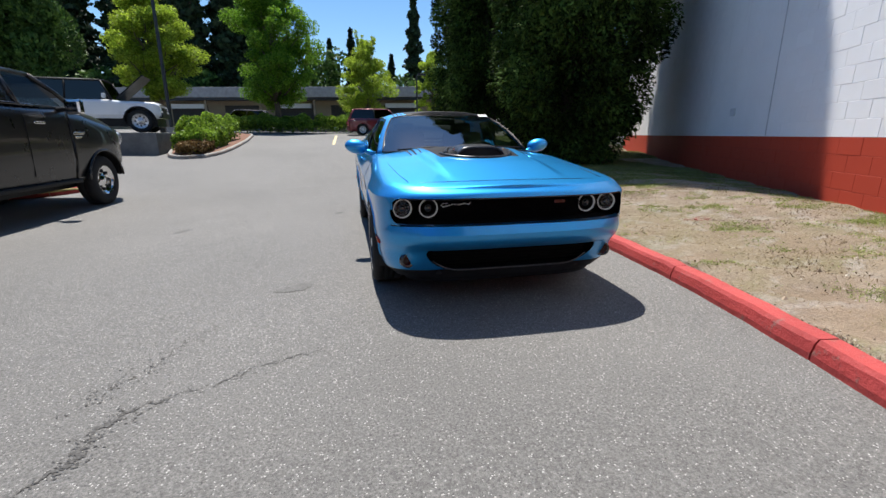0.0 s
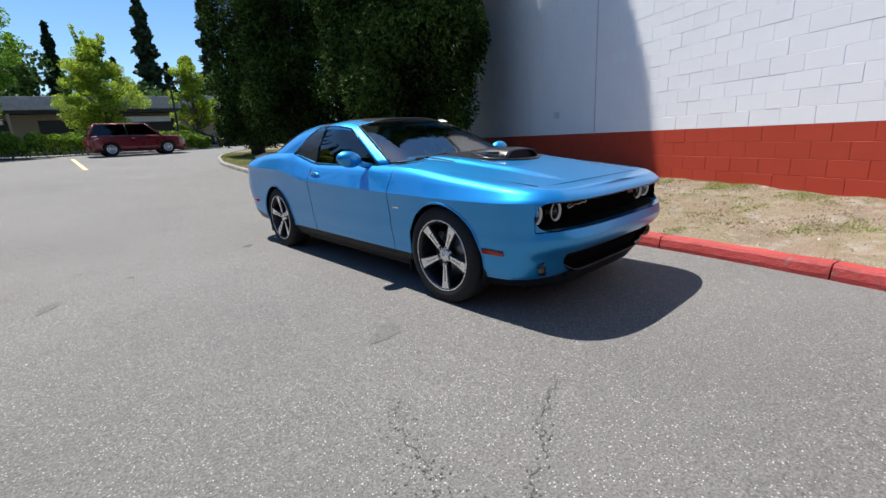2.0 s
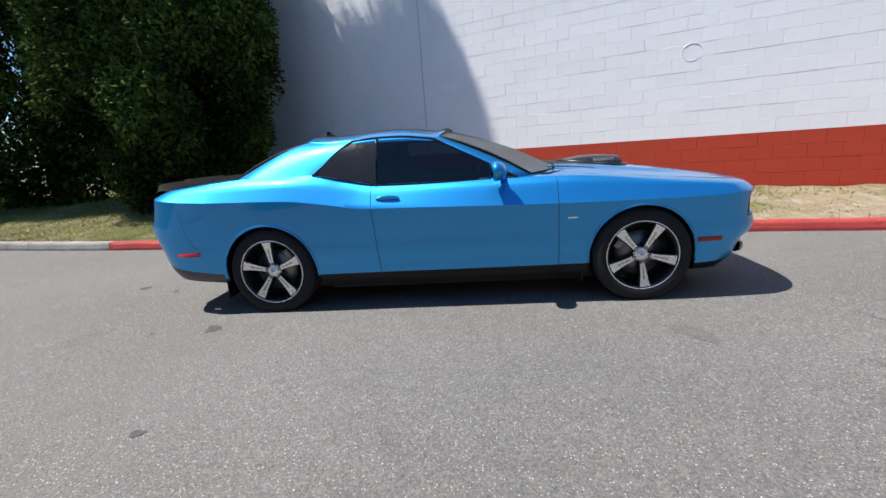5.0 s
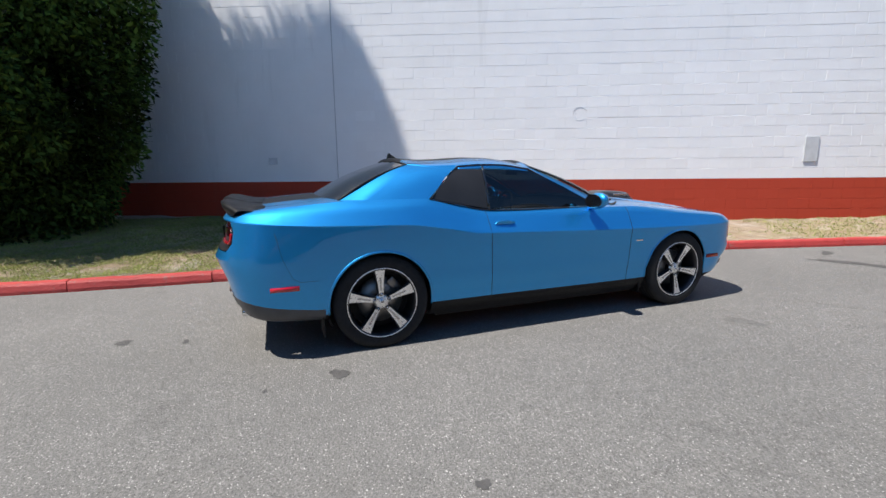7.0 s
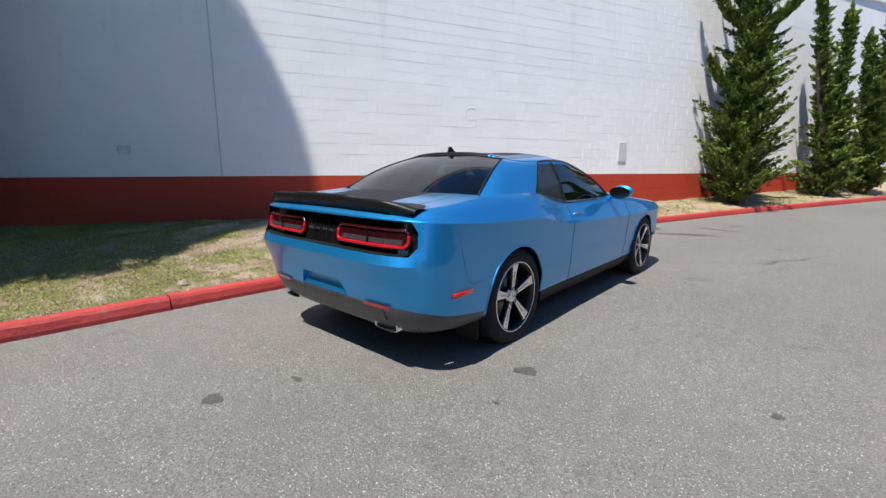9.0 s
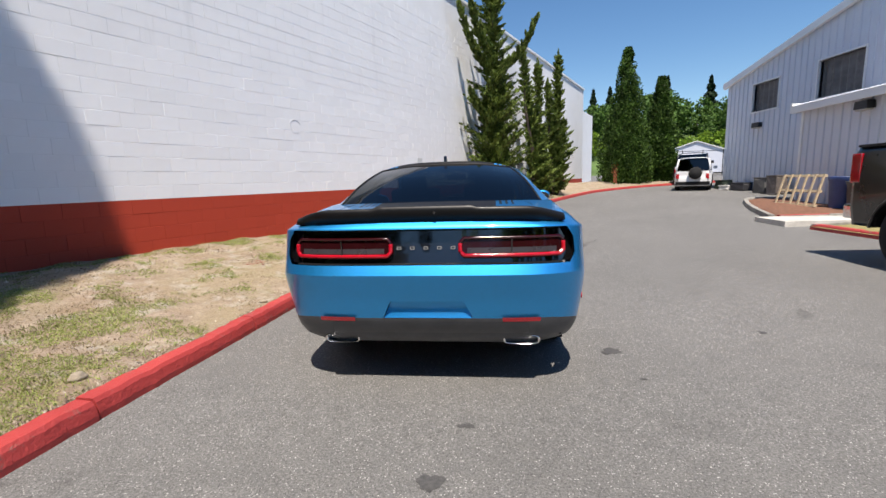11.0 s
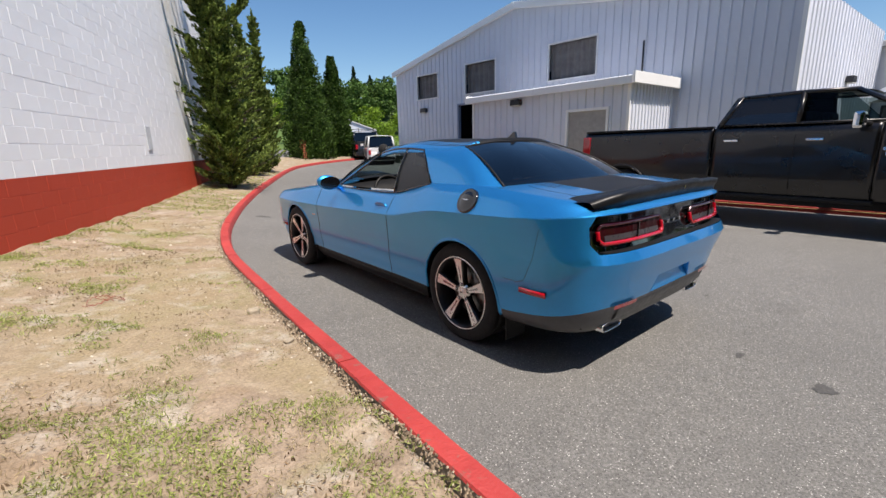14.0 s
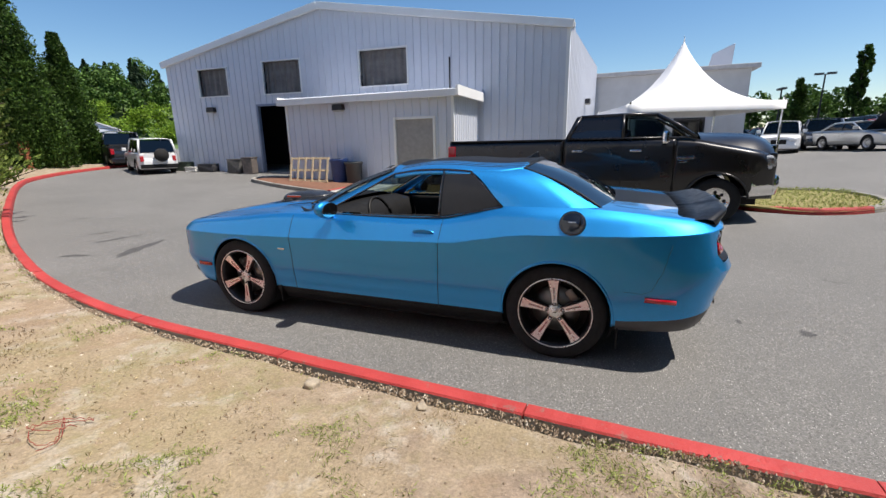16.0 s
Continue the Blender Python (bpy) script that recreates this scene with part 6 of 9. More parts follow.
def build_coupe_details():
    car = COUPE
    for sx in (1, -1):
        for y in (-1.478, 1.478):
            alloy_wheel(car, sx * 0.808, y, sx, 0.06 if y > 0 else math.pi + 0.1)
        # rear mud flap
        part("mud_flap", box(sx * 0.80 - 0.09, sx * 0.80 + 0.10, 1.905, 1.915, 0.14, 0.40, 0.003), BLACK_PLASTIC, car)
        part("mud_flap", box(sx * 0.80 - 0.08, sx * 0.80 + 0.10, -1.045, -1.035, 0.16, 0.32, 0.003), BLACK_PLASTIC, car)
        # door shut lines: thin dark grooves following the flank
        for line in ([(-0.86, z) for z in np.linspace(0.29, 0.80, 14)] + [(-0.86, z) for z in np.linspace(0.80, 0.985, 8)], [(0.555 + 0.05 * max(0, z - 0.35), z) for z in np.linspace(0.29, 1.005, 22)], [(y, 0.285 + 0.004 * (y + 0.86)) for y in np.linspace(-0.86, 0.555, 26)]):
            pts = [(sx * (skin_x(y, z) + 0.0002), y, z) for y, z in line]
            part("door_gap", tube(pts, 0.0024, 5), BLACK_PLASTIC, car)
        pts = [(sx * (skin_x(y, z) + 0.0003), y, z) for y, z in [(2.20, 0.93), (2.16, 0.75), (2.10, 0.61), (2.05, 0.585), (1.93, 0.585)]]
        part("bumper_gap", tube(pts, 0.0011, 5), BLACK_PLASTIC, car)
        # recessed handle
        y, z = 0.445, 0.915
        hx = skin_x(y, z)
        h = new("door_handle")
        h.parent = car
        H = Matrix.Translation((sx * (hx + 0.003), y, z - 0.012)) @ Matrix.Rotation(radians(90 * sx), 4, "Z") @ Matrix.Rotation(radians(18), 4, "X")
        part("recess", extrude_outline([(0.082 * math.cos(a), 0.030 * math.sin(a)) for a in np.linspace(0, 2 * math.pi, 29)[:-1]], 0.004), GLOSS_BLACK, h, m=H)
        arc = [(0.092 * math.cos(a), 0.002 + 0.034 * math.sin(a) ** 0.7) for a in np.linspace(0.02, math.pi - 0.02, 21)]
        part("grip", extrude_outline(arc, -0.012, 0.003), BLUE, h, m=H)
        # side markers
        for (yy, zz, ln, mat) in ((-1.965, 0.462, 0.085, ORANGE_LENS), (2.16, 0.545, 0.095, RED_LENS)):
            xx = [skin_x(yy + d, zz) for d in (-ln, 0, ln)]
            rows = [[(sx * (x + 0.005), yy + d, zz + e) for x, d in zip(xx, (-ln, 0, ln))] for e in (-0.016, 0.016)]
            ob = part("side_marker", grid_mesh("side_marker", rows), mat, car)
            md = ob.modifiers.new("thick", "SOLIDIFY")
            md.thickness, md.offset = 0.012, 0
        # fender badge (two short chrome strokes)
        bx = skin_x(-0.965, 0.685)
        part("fender_badge", box(sx * bx - 0.003, sx * bx + 0.005, -1.0, -0.925, 0.679, 0.691, 0.002), CHROME, car)
        # mirror
        mr = new("door_mirror")
        mr.parent = car
        sh = bmesh.new()
        bmesh.ops.create_uvsphere(sh, u_segments=24, v_segments=14, radius=1)
        for v in sh.verts:
            x, yy, z = v.co
            v.co = (sx * (0.985 + 0.118 * x), -0.40 + (0.085 if yy < 0 else 0.042) * yy, 1.068 + 0.072 * z + 0.014 * x)
        part("shell", sh, BLUE, mr, smooth=True)
        part("arm", tube([(sx * 0.80, -0.47, 0.995), (sx * 0.86, -0.445, 1.01), (sx * 0.925, -0.42, 1.04)], 0.026, 8), BLUE, mr)
        part("mirror_glass", extrude_outline([(0.104 * math.cos(a), 0.060 * math.sin(a)) for a in np.linspace(0, 2 * math.pi, 25)[:-1]], 0.004), GLOSS_BLACK, mr, m=Matrix.Translation((sx * 0.985, -0.362, 1.068)))
    # fuel cap on the driver's flank
    fx = skin_x(1.575, 1.035)
    m = Matrix.Translation((fx + 0.004, 1.575, 1.037)) @ Matrix.Rotation(radians(-31), 4, "Y")
    cap = new("fuel_cap")
    cap.parent = car
    part("ring", lathe([(0.070, 0.006), (0.082, 0.010), (0.089, 0.006), (0.091, -0.03)], 40), GLOSS_BLACK, cap, m=m)
    part("flap", lathe([(0.0, 0.020), (0.030, 0.018), (0.055, 0.013), (0.072, 0.007), (0.082, 0.009), (0.087, 0.004)], 40), GLOSS_BLACK, cap, m=m)
    part("script", box(0.0, 0.0025, -0.026, 0.026, -0.004, 0.004, 0.001), CHROME, cap, m=m @ Matrix.Translation((0.0185, 0, 0)))

    # ---- front ----
    def front(x, z, inset=0.0):
        """Depth of the nose at x and z."""
        w, yn = coupe_width(-2.2) - 0.005, nose_y(z)
        f = min(0.999, abs(x) / w)
        return yn + (-1.86 - yn) * (1 - (1 - f ** 3.5) ** (1 / 3.5)) + inset
    rows = []
    for z in (0.62, 0.67, 0.73, 0.793):
        rows.append([(x, front(x, z, 0.20), z) for x in np.linspace(-0.85, 0.85, 61)])
    part("grille_back", grid_mesh("grille_back", rows), DEEP_BLACK, car)
    for z0, zs in ((0.619, 1), (0.794, -1)):
        rows = [[(x, front(x, z0, d), z0 + 0.003 * zs) for x in np.linspace(-0.832, 0.832, 61)] for d in (0.0, 0.055, 0.202)]
        part("grille_return", grid_mesh("grille_return", rows[:2]), BLUE if zs > 0 else GLOSS_BLACK, car)
        part("grille_return", grid_mesh("grille_return", rows[1:]), DEEP_BLACK, car)
    for sx in (1, -1):
        rows = [[(sx * 0.829, front(0.829, z, d), z) for z in (0.622, 0.71, 0.792)] for d in (-0.004, 0.21)]
        part("grille_return", grid_mesh("grille_return", rows), DEEP_BLACK, car)
        # rounded end of the grille opening
        for zc, dz in ((0.617, 1), (0.796, -1)):
            arc = [(0.832, zc)] + [(0.832 - 0.075 * (1 - math.sin(a)), zc + dz * 0.075 * (1 - math.cos(a))) for a in np.linspace(0, math.pi / 2, 9)]
            bm = bmesh.new()
            bm.faces.new([bm.verts.new((sx * x, front(x, z, -0.002), z)) for x, z in arc])
            part("grille_corner", bm, BLUE, car)
    for k in range(9):
        z = 0.638 + 0.018 * k
        part("grille_bar", tube([(x, front(x, z, 0.16), z) for x in np.linspace(-0.50, 0.50, 25)], 0.0045, 5), DEEP_BLACK, car)
    for k in range(25):
        x = -0.5 + k / 24
        part("grille_bar", tube([(x, front(x, z, 0.162), z) for z in (0.63, 0.71, 0.788)], 0.004, 5), DEEP_BLACK, car)
    part("grille_lip", tube([(x, front(x, 0.793, 0.012), 0.791) for x in np.linspace(-0.80, 0.80, 41)], 0.006, 6), GLOSS_BLACK, car)
    for sx in (1, -1):
        for x in (0.745, 0.575):
            lamp = new("headlamp")
            lamp.parent = car
            yy = front(x, 0.712, 0.125 if x > 0.7 else 0.17)
            yaw = -sx * (10 if x > 0.7 else 4)
            m = Matrix.Translation((sx * x, yy, 0.710)) @ Matrix.Rotation(radians(yaw), 4, "Z") @ Matrix.Rotation(radians(90), 4, "X")
            part("halo_ring", lathe([(0.057, -0.010), (0.058, 0.005), (0.0605, 0.008), (0.063, 0.005), (0.064, -0.02)], 40, "Z"), HALO, lamp, "glowing white halo ring", m=m)
            part("bezel", lathe([(0.064, -0.03), (0.066, 0.006), (0.070, 0.002), (0.072, -0.06)], 40, "Z"), GLOSS_BLACK, lamp, m=m)
            part("bowl", lathe([(0.0, -0.055), (0.033, -0.05), (0.055, -0.008)], 32, "Z"), LAMP_BOWL if x > 0.7 else BLACK_PLASTIC, lamp, m=m)
            bm = bmesh.new()
            bmesh.ops.create_uvsphere(bm, u_segments=20, v_segments=10, radius=0.034, matrix=Matrix.Translation((0, 0, -0.030)))
            part("projector", bm, GLOSS_BLACK, lamp, smooth=True, m=m)
    # script emblem as plain strokes, and a small red one
    script = [(-0.055, 0.010), (-0.085, 0.012), (-0.098, 0.0), (-0.085, -0.012), (-0.06, -0.008), (-0.045, -0.004), (-0.02, 0.003), (0.02, -0.004), (0.06, 0.002), (0.085, -0.006), (0.10, 0.008)]
    part("emblem", tube([(-0.40 + a, front(-0.40 + a, 0.735, 0.145), 0.738 + b + 0.05 * a) for a, b in script], 0.0042, 6), POLISHED, car, "bright flowing script emblem")
    part("emblem", box(0.30, 0.38, -0.003, 0.003, -0.010, 0.010, 0.002), plain("red_emblem", (0.12, 0.006, 0.01), 0.3), car, m=Matrix.Translation((0, front(0.34, 0.735, 0.145), 0.735)))
    # lower intake
    rows = [[(x, front(x, z, 0.10), z) for x in np.linspace(-0.64, 0.64, 31)] for z in (0.275, 0.35, 0.455)]
    part("intake_back", grid_mesh("intake_back", rows), DEEP_BLACK, car)
    for z0, wide in ((0.302, 0.47), (0.449, 0.60)):
        rows = [[(x, front(x, z0, d), z0) for x in np.linspace(-wide, wide, 41)] for d in (-0.001, 0.11)]
        part("intake_return", grid_mesh("intake_return", rows), DEEP_BLACK, car)
    lip = [(x, front(x, 0.30, -0.006), 0.292 + 0.10 * max(0.0, (abs(x) - 0.38) / 0.22) ** 2) for x in np.linspace(-0.56, 0.56, 33)]
    part("intake_trim", tube(lip, 0.0045, 6), GREY_VALANCE, car, "thin bright strip under the intake")
    for k in range(5):
        part("intake_bar", tube([(x, front(x, 0.33 + 0.026 * k, 0.06), 0.33 + 0.026 * k) for x in np.linspace(-0.56, 0.56, 25)], 0.006, 5), DEEP_BLACK, car)
    part("chin_spoiler", grid_mesh("chin", [[(x, front(x, 0.26, d + 0.10 * (abs(x) / 0.72) ** 8), z) for x in np.linspace(-0.72, 0.72, 41)] for d, z in ((0.04, 0.275), (0.03, 0.235), (0.05, 0.185), (0.16, 0.180), (0.30, 0.20))]), BLACK_PLASTIC, car)
    for sx in (1, -1):
        x, z = 0.72, 0.365
        m = Matrix.Translation((sx * x, front(x, z, 0.012), z)) @ Matrix.Rotation(radians(-sx * 20), 4, "Z") @ Matrix.Rotation(radians(90), 4, "X")
        fog = new("fog_lamp")
        fog.parent = car
        part("bezel", lathe([(0.034, 0.000), (0.045, 0.008), (0.052, 0.004), (0.054, -0.03)], 32, "Z"), GLOSS_BLACK, fog, m=m)
        part("lens", lathe([(0.0, 0.006), (0.02, 0.005), (0.036, 0.002)], 24, "Z"), SMOKE_LENS, fog, m=m)
    # bonnet seam and the shaker scoop
    zb = lambda x, y: spline(LEVELS[-1][0], y) + spline([(-2.4, 0.012), (-1.6, 0.05), (-0.9, 0.06)], y) * (1 - abs(x / 0.82) ** 2.4) + bonnet_ridge(x, y)
    scoop = new("bonnet_scoop")
    scoop.parent = car
    ztop = zb(0, -1.3)
    rows = []
    for t in np.linspace(0, 1, 13):
        y = -1.52 + 0.50 * t
        w = 0.215 * (1 - 0.30 * t ** 1.5)
        h = 0.070 * (1 - t ** 2.2) + 0.008
        row = []
        for s in np.linspace(-1, 1, 17):
            row.append((w * s, y, zb(w * s, y) + h * (1 - abs(s) ** 5)))
        rows.append(row)
    ob = part("shell", grid_mesh("shell", rows), SATIN_BLACK, scoop)
    md = ob.modifiers.new("thick", "SOLIDIFY")
    md.thickness = 0.012
    part("mouth", grid_mesh("mouth", [[(0.20 * s, -1.49, zb(0.20 * s, -1.49) + h * (1 - abs(s) ** 5)) for s in np.linspace(-1, 1, 17)] for h in (-0.01, 0.060)]), BLACK_PLASTIC, scoop)
    part("surround", tube([(0.30 * math.cos(a) * (1.05 if math.sin(a) < 0 else 0.8), -1.30 + 0.30 * math.sin(a), zb(0.3 * math.cos(a), -1.30 + 0.30 * math.sin(a)) + 0.004) for a in np.linspace(0, 2 * math.pi, 41)], 0.014, 6), SATIN_BLACK, scoop)
    part("badge", box(-0.09, 0.09, -0.004, 0.004, -0.012, 0.012, 0.003), CHROME, scoop, m=Matrix.Translation((-0.212, -1.36, ztop + 0.028)) @ Matrix.Rotation(radians(90), 4, "Z"))
    part("badge", box(-0.09, 0.09, -0.004, 0.004, -0.012, 0.012, 0.003), CHROME, scoop, m=Matrix.Translation((0.212, -1.36, ztop + 0.028)) @ Matrix.Rotation(radians(90), 4, "Z"))
    for sx in (1, -1):
        pts = [(sx * w, y, zb(w, y) + 0.0008) for y, w in [(-2.18, 0.70), (-1.9, 0.735), (-1.5, 0.76), (-1.1, 0.765), (-0.75, 0.76)]]
        part("bonnet_gap", tube(pts, 0.0018, 5), BLACK_PLASTIC, car)
    pts = [(x, -2.27 + 0.09 * (abs(x) / 0.70) ** 2.5, zb(x, -2.24) + 0.0005) for x in np.linspace(-0.70, 0.70, 25)]
    part("bonnet_gap", tube(pts, 0.0018, 5), BLACK_PLASTIC, car)

    # ---- rear ----
    def rear(x, z, inset=0.0):
        w, yt = coupe_width(2.3) - 0.02, tail_y(z)
        f = min(0.999, abs(x) / w)
        return yt + (1.96 - yt) * (1 - (1 - f ** 5.0) ** (1 / 5.0)) - inset
    rows = [[(x, rear(x, z, 0.055), z) for x in np.linspace(-0.855, 0.855, 61)] for z in (0.812, 0.87, 0.93, 1.014)]
    part("tail_panel", grid_mesh("tail_panel", rows), GLOSS_BLACK, car, "glossy black tail panel")
    for z0 in (0.815, 1.012):
        rows = [[(x, rear(x, z0, d), z0) for x in np.linspace(-0.79, 0.79, 61)] for d in (0.002, 0.058)]
        part("tail_return", grid_mesh("tail_return", rows), BLACK_PLASTIC, car)
    for sx in (1, -1):
        rows = [[(sx * 0.856, rear(0.856, z, d), z) for z in (0.83, 0.90, 0.985)] for d in (0.012, 0.09)]
        part("tail_return", grid_mesh("tail_return", rows), BLACK_PLASTIC, car)
        lamp = new("tail_lamp")
        lamp.parent = car
        x0, x1, z0, z1 = 0.205, 0.797, 0.858, 0.958
        c = 0.022

        def run(loop):
            path = []
            for (xa, za), (xb, zb2) in zip(loop, loop[1:]):
                for t in np.linspace(0, 1, 8)[:-1]:
                    x, z = xa + (xb - xa) * t, za + (zb2 - za) * t
                    path.append((sx * x, rear(x, z, 0.030), z))
            return path + [(sx * loop[-1][0], rear(loop[-1][0], loop[-1][1], 0.030), loop[-1][1])]
        part("light_loop", tube(run([(x0, z1 - 0.03), (x0, z0 + c), (x0 + c, z0), (x1 - c, z0), (x1, z0 + c), (x1, z1 - 0.03)]), 0.0125, 8), RED_LENS, lamp, "bright red light loop along the foot and ends")
        part("light_loop_top", tube(run([(x0, z1 - 0.03), (x0, z1 - c), (x0 + c, z1), (x1 - c, z1), (x1, z1 - c), (x1, z1 - 0.03)]), 0.0085, 8), DIM_RED, lamp, "dim smoked-red upper loop")
        rows = [[(sx * x, rear(x, z, 0.036), z) for x in np.linspace(x0 + 0.01, x1 - 0.01, 25)] for z in (z0 + 0.010, 0.907, z1 - 0.010)]
        part("lens", grid_mesh("lens", rows), SMOKE_LENS, lamp, "smoked inner lens")
        rows = [[(sx * x, rear(x, z, 0.033), z) for x in np.linspace(x0 + 0.04, x1 - 0.04, 21)] for z in (0.872, 0.902)]
        part("lens_strip", grid_mesh("lens_strip", rows), plain("grey_lens_mesh", (0.045, 0.04, 0.045), 0.3, 0.2), lamp, "grey mesh strip behind the lens")
        part("divider", box(-0.003, 0.003, -0.006, 0.006, -0.058, 0.052), GLOSS_BLACK, lamp, m=Matrix.Translation((sx * 0.50, rear(0.5, 0.905, 0.018), 0.905)))
        rows = [[(sx * xx, rear(xx, z, -0.013), z) for xx in np.linspace(0.445, 0.665, 9)] for z in (0.460, 0.487)]
        part("reflector", grid_mesh("reflector", rows), RED_LENS, car)
        # tail pipe
        pipe = new("exhaust_tip")
        pipe.parent = car
        outl = [(0.112 * np.sign(math.cos(a)) * abs(math.cos(a)) ** 0.5, 0.030 * np.sign(math.sin(a)) * abs(math.sin(a)) ** 0.6) for a in np.linspace(0, 2 * math.pi, 29)[:-1]]
        rows = [[(sx * 0.56 + a * f, y, 0.322 + b * f) for a, b in outl] for f, y in ((1.0, 2.2), (1.0, 2.455), (0.93, 2.462), (0.86, 2.455), (0.84, 2.25))]
        part("sleeve", grid_mesh("sleeve", rows, closed=True), CHROME, pipe)
        # dark plug just inside the mouth, standing in for shade within the pipe
        part("bore", box(sx * 0.56 - 0.09, sx * 0.56 + 0.09, 2.40, 2.41, 0.298, 0.346), BLACK_PLASTIC, pipe)
    # five raised letters read on the tail become plain bright bars
    for k in range(5):
        x = 0.158 - 0.080 * k
        bm = bmesh.new()
        for b in ((-0.013, -0.008, -0.004, 0.004, -0.009, 0.009), (0.008, 0.013, -0.004, 0.004, -0.009, 0.009), (-0.008, 0.008, -0.004, 0.004, 0.005, 0.009), (-0.008, 0.008, -0.004, 0.004, -0.009, -0.005)):
            add_box(bm, *b)
        part("tail_badge", bm, CHROME, car, m=Matrix.Translation((x, rear(x, 0.903, 0.046), 0.903)))
    # plate recess, lower valance
    z0, z1 = 0.484, 0.595
    rows = [[(x * w, rear(x * w, z, d), z) for x in np.linspace(-1, 1, 17)] for z, w, d in ((z0 - 0.004, 0.268, 0.0), (z0 + 0.012, 0.258, 0.010), ((z0 + z1) / 2, 0.240, 0.034), (z1 - 0.02, 0.226, 0.040), (z1 + 0.004, 0.224, 0.036))]
    part("plate_recess", grid_mesh("plate_recess", rows), BLUE, car)
    rows = [[(x * 0.222, rear(x * 0.222, z1, d), z1 + 0.002) for x in np.linspace(-1, 1, 17)] for d in (-0.001, 0.040)]
    part("recess_edge", grid_mesh("recess_edge", rows), BLUE, car)
    for sx in (1, -1):
        rows = [[(sx * (0.266 - 0.046 * t), rear(0.25, z0 + (z1 - z0) * t, d), z0 + (z1 - z0) * t) for t in (0, 0.5, 1)] for d in (-0.001, 0.038)]
        part("recess_edge", grid_mesh("recess_edge", rows), BLUE, car)
    rows = [[(x, rear(x * 0.96, z, -d), z) for x in np.linspace(-0.60, 0.60, 41)] for z, d in ((0.45, 0.003), (0.38, 0.006), (0.33, -0.03), (0.30, -0.10), (0.30, -0.30))]
    part("rear_diffuser", grid_mesh("rear_diffuser", rows), GREY_VALANCE, car)
    # spoiler
    rows = []
    for x in np.linspace(-0.81, 0.81, 49):
        f = abs(x) / 0.81
        base = rear(x, 1.05, 0.0) - 0.02
        lift = 0.066 * (1 - 0.75 * max(0.0, (f - 0.72) / 0.28) ** 1.5) + (0.012 if 0.30 < f < 0.34 else (0.010 if f <= 0.30 else 0))
        zz = 1.062 + 0.008 * (1 - f * f)
        yy = -0.16 * max(0, f - 0.80) / 0.2
        rows.append([(x, base + 0.015, zz - 0.016), (x, base + 0.045 + yy * 0.3, zz + lift * 0.55), (x, base + 0.05 + yy * 0.4, zz + lift), (x, base + 0.015 + yy * 0.4, zz + lift + 0.004), (x, base - 0.12, zz + lift * 0.55), (x, base - 0.27, zz + 0.026)])
    ob = part("spoiler", grid_mesh("spoiler", rows, closed=True), plain("black_spoiler", (0.007, 0.007, 0.008), 0.42, Specular_IOR_Level=0.25), car, "satin black deck spoiler")
    part("deck_camera", cyl(0.008, 0.008, 0, 0.004, 12, Matrix.Translation((-0.06, 2.545, 1.11)) @ Matrix.Rotation(radians(-90), 4, "X")), GLOSS_BLACK, car)
    for sx in (1, -1):
        pts = [(sx * w, y, spline(LEVELS[-1][0], y) + spline([(1.6, 0.02), (2.0, 0.022), (2.5, 0.015)], y) * (1 - (w / 0.8) ** 2.4) + 0.001) for y, w in [(1.84, 0.62), (1.95, 0.66), (2.2, 0.665), (2.42, 0.66)]]
        part("deck_gap", tube(pts, 0.0018, 5), BLACK_PLASTIC, car)
    # shark-fin antenna
    part("antenna", extrude_outline([(0.0, 0.0), (0.17, 0.0), (0.165, 0.02), (0.15, 0.07), (0.135, 0.072), (0.08, 0.030)], 0.024, 0.005), GLOSS_BLACK, car, m=Matrix.Translation((0.012, 1.03, 1.428)) @ Matrix.Rotation(radians(90), 4, "Z"))

    # ---- cabin ----
    part("cabin_floor", box(-0.72, 0.72, -0.9, 2.2, 0.45, 0.52), SEAT_FABRIC, car)
    for sx in (1, -1):
        part("door_card", box(sx * 0.75 - 0.03, sx * 0.75 + 0.03, -0.75, 1.2, 0.5, 0.985, 0.02), BLACK_PLASTIC, car)
    part("dashboard", grid_mesh("dash", [[(x, -0.92 + 0.12 * (x / 0.7) ** 2, 1.02) for x in np.linspace(-0.7, 0.7, 15)], [(x, -0.62, 1.02 + 0.02 * math.cos(x * 3)) for x in np.linspace(-0.72, 0.72, 15)], [(x, -0.42, 0.98) for x in np.linspace(-0.72, 0.72, 15)], [(x, -0.36, 0.80) for x in np.linspace(-0.72, 0.72, 15)], [(x, -0.42, 0.5) for x in np.linspace(-0.72, 0.72, 15)]]), BLACK_PLASTIC, car)
    part("parcel_shelf", box(-0.70, 0.70, 1.38, 1.80, 1.06, 1.10, 0.01), SEAT_FABRIC, car)
    for x in (-0.37, 0.37):
        seat = new("seat")
        seat.parent = car
        part("cushion", box(x - 0.25, x + 0.25, -0.12, 0.42, 0.52, 0.70, 0.05), SEAT_FABRIC, seat)
        part("backrest", box(x - 0.25, x + 0.25, -0.07, 0.07, 0.0, 0.62, 0.05, Matrix.Translation((0, 0.42, 0.62)) @ Matrix.Rotation(radians(-17), 4, "X")), SEAT_FABRIC, seat)
        part("headrest", box(x - 0.13, x + 0.13, 0.60, 0.70, 1.16, 1.33, 0.04), SEAT_FABRIC, seat)
    part("rear_bench", box(-0.62, 0.62, 0.95, 1.45, 0.6, 1.06, 0.06), SEAT_FABRIC, car)
    bm = bmesh.new()
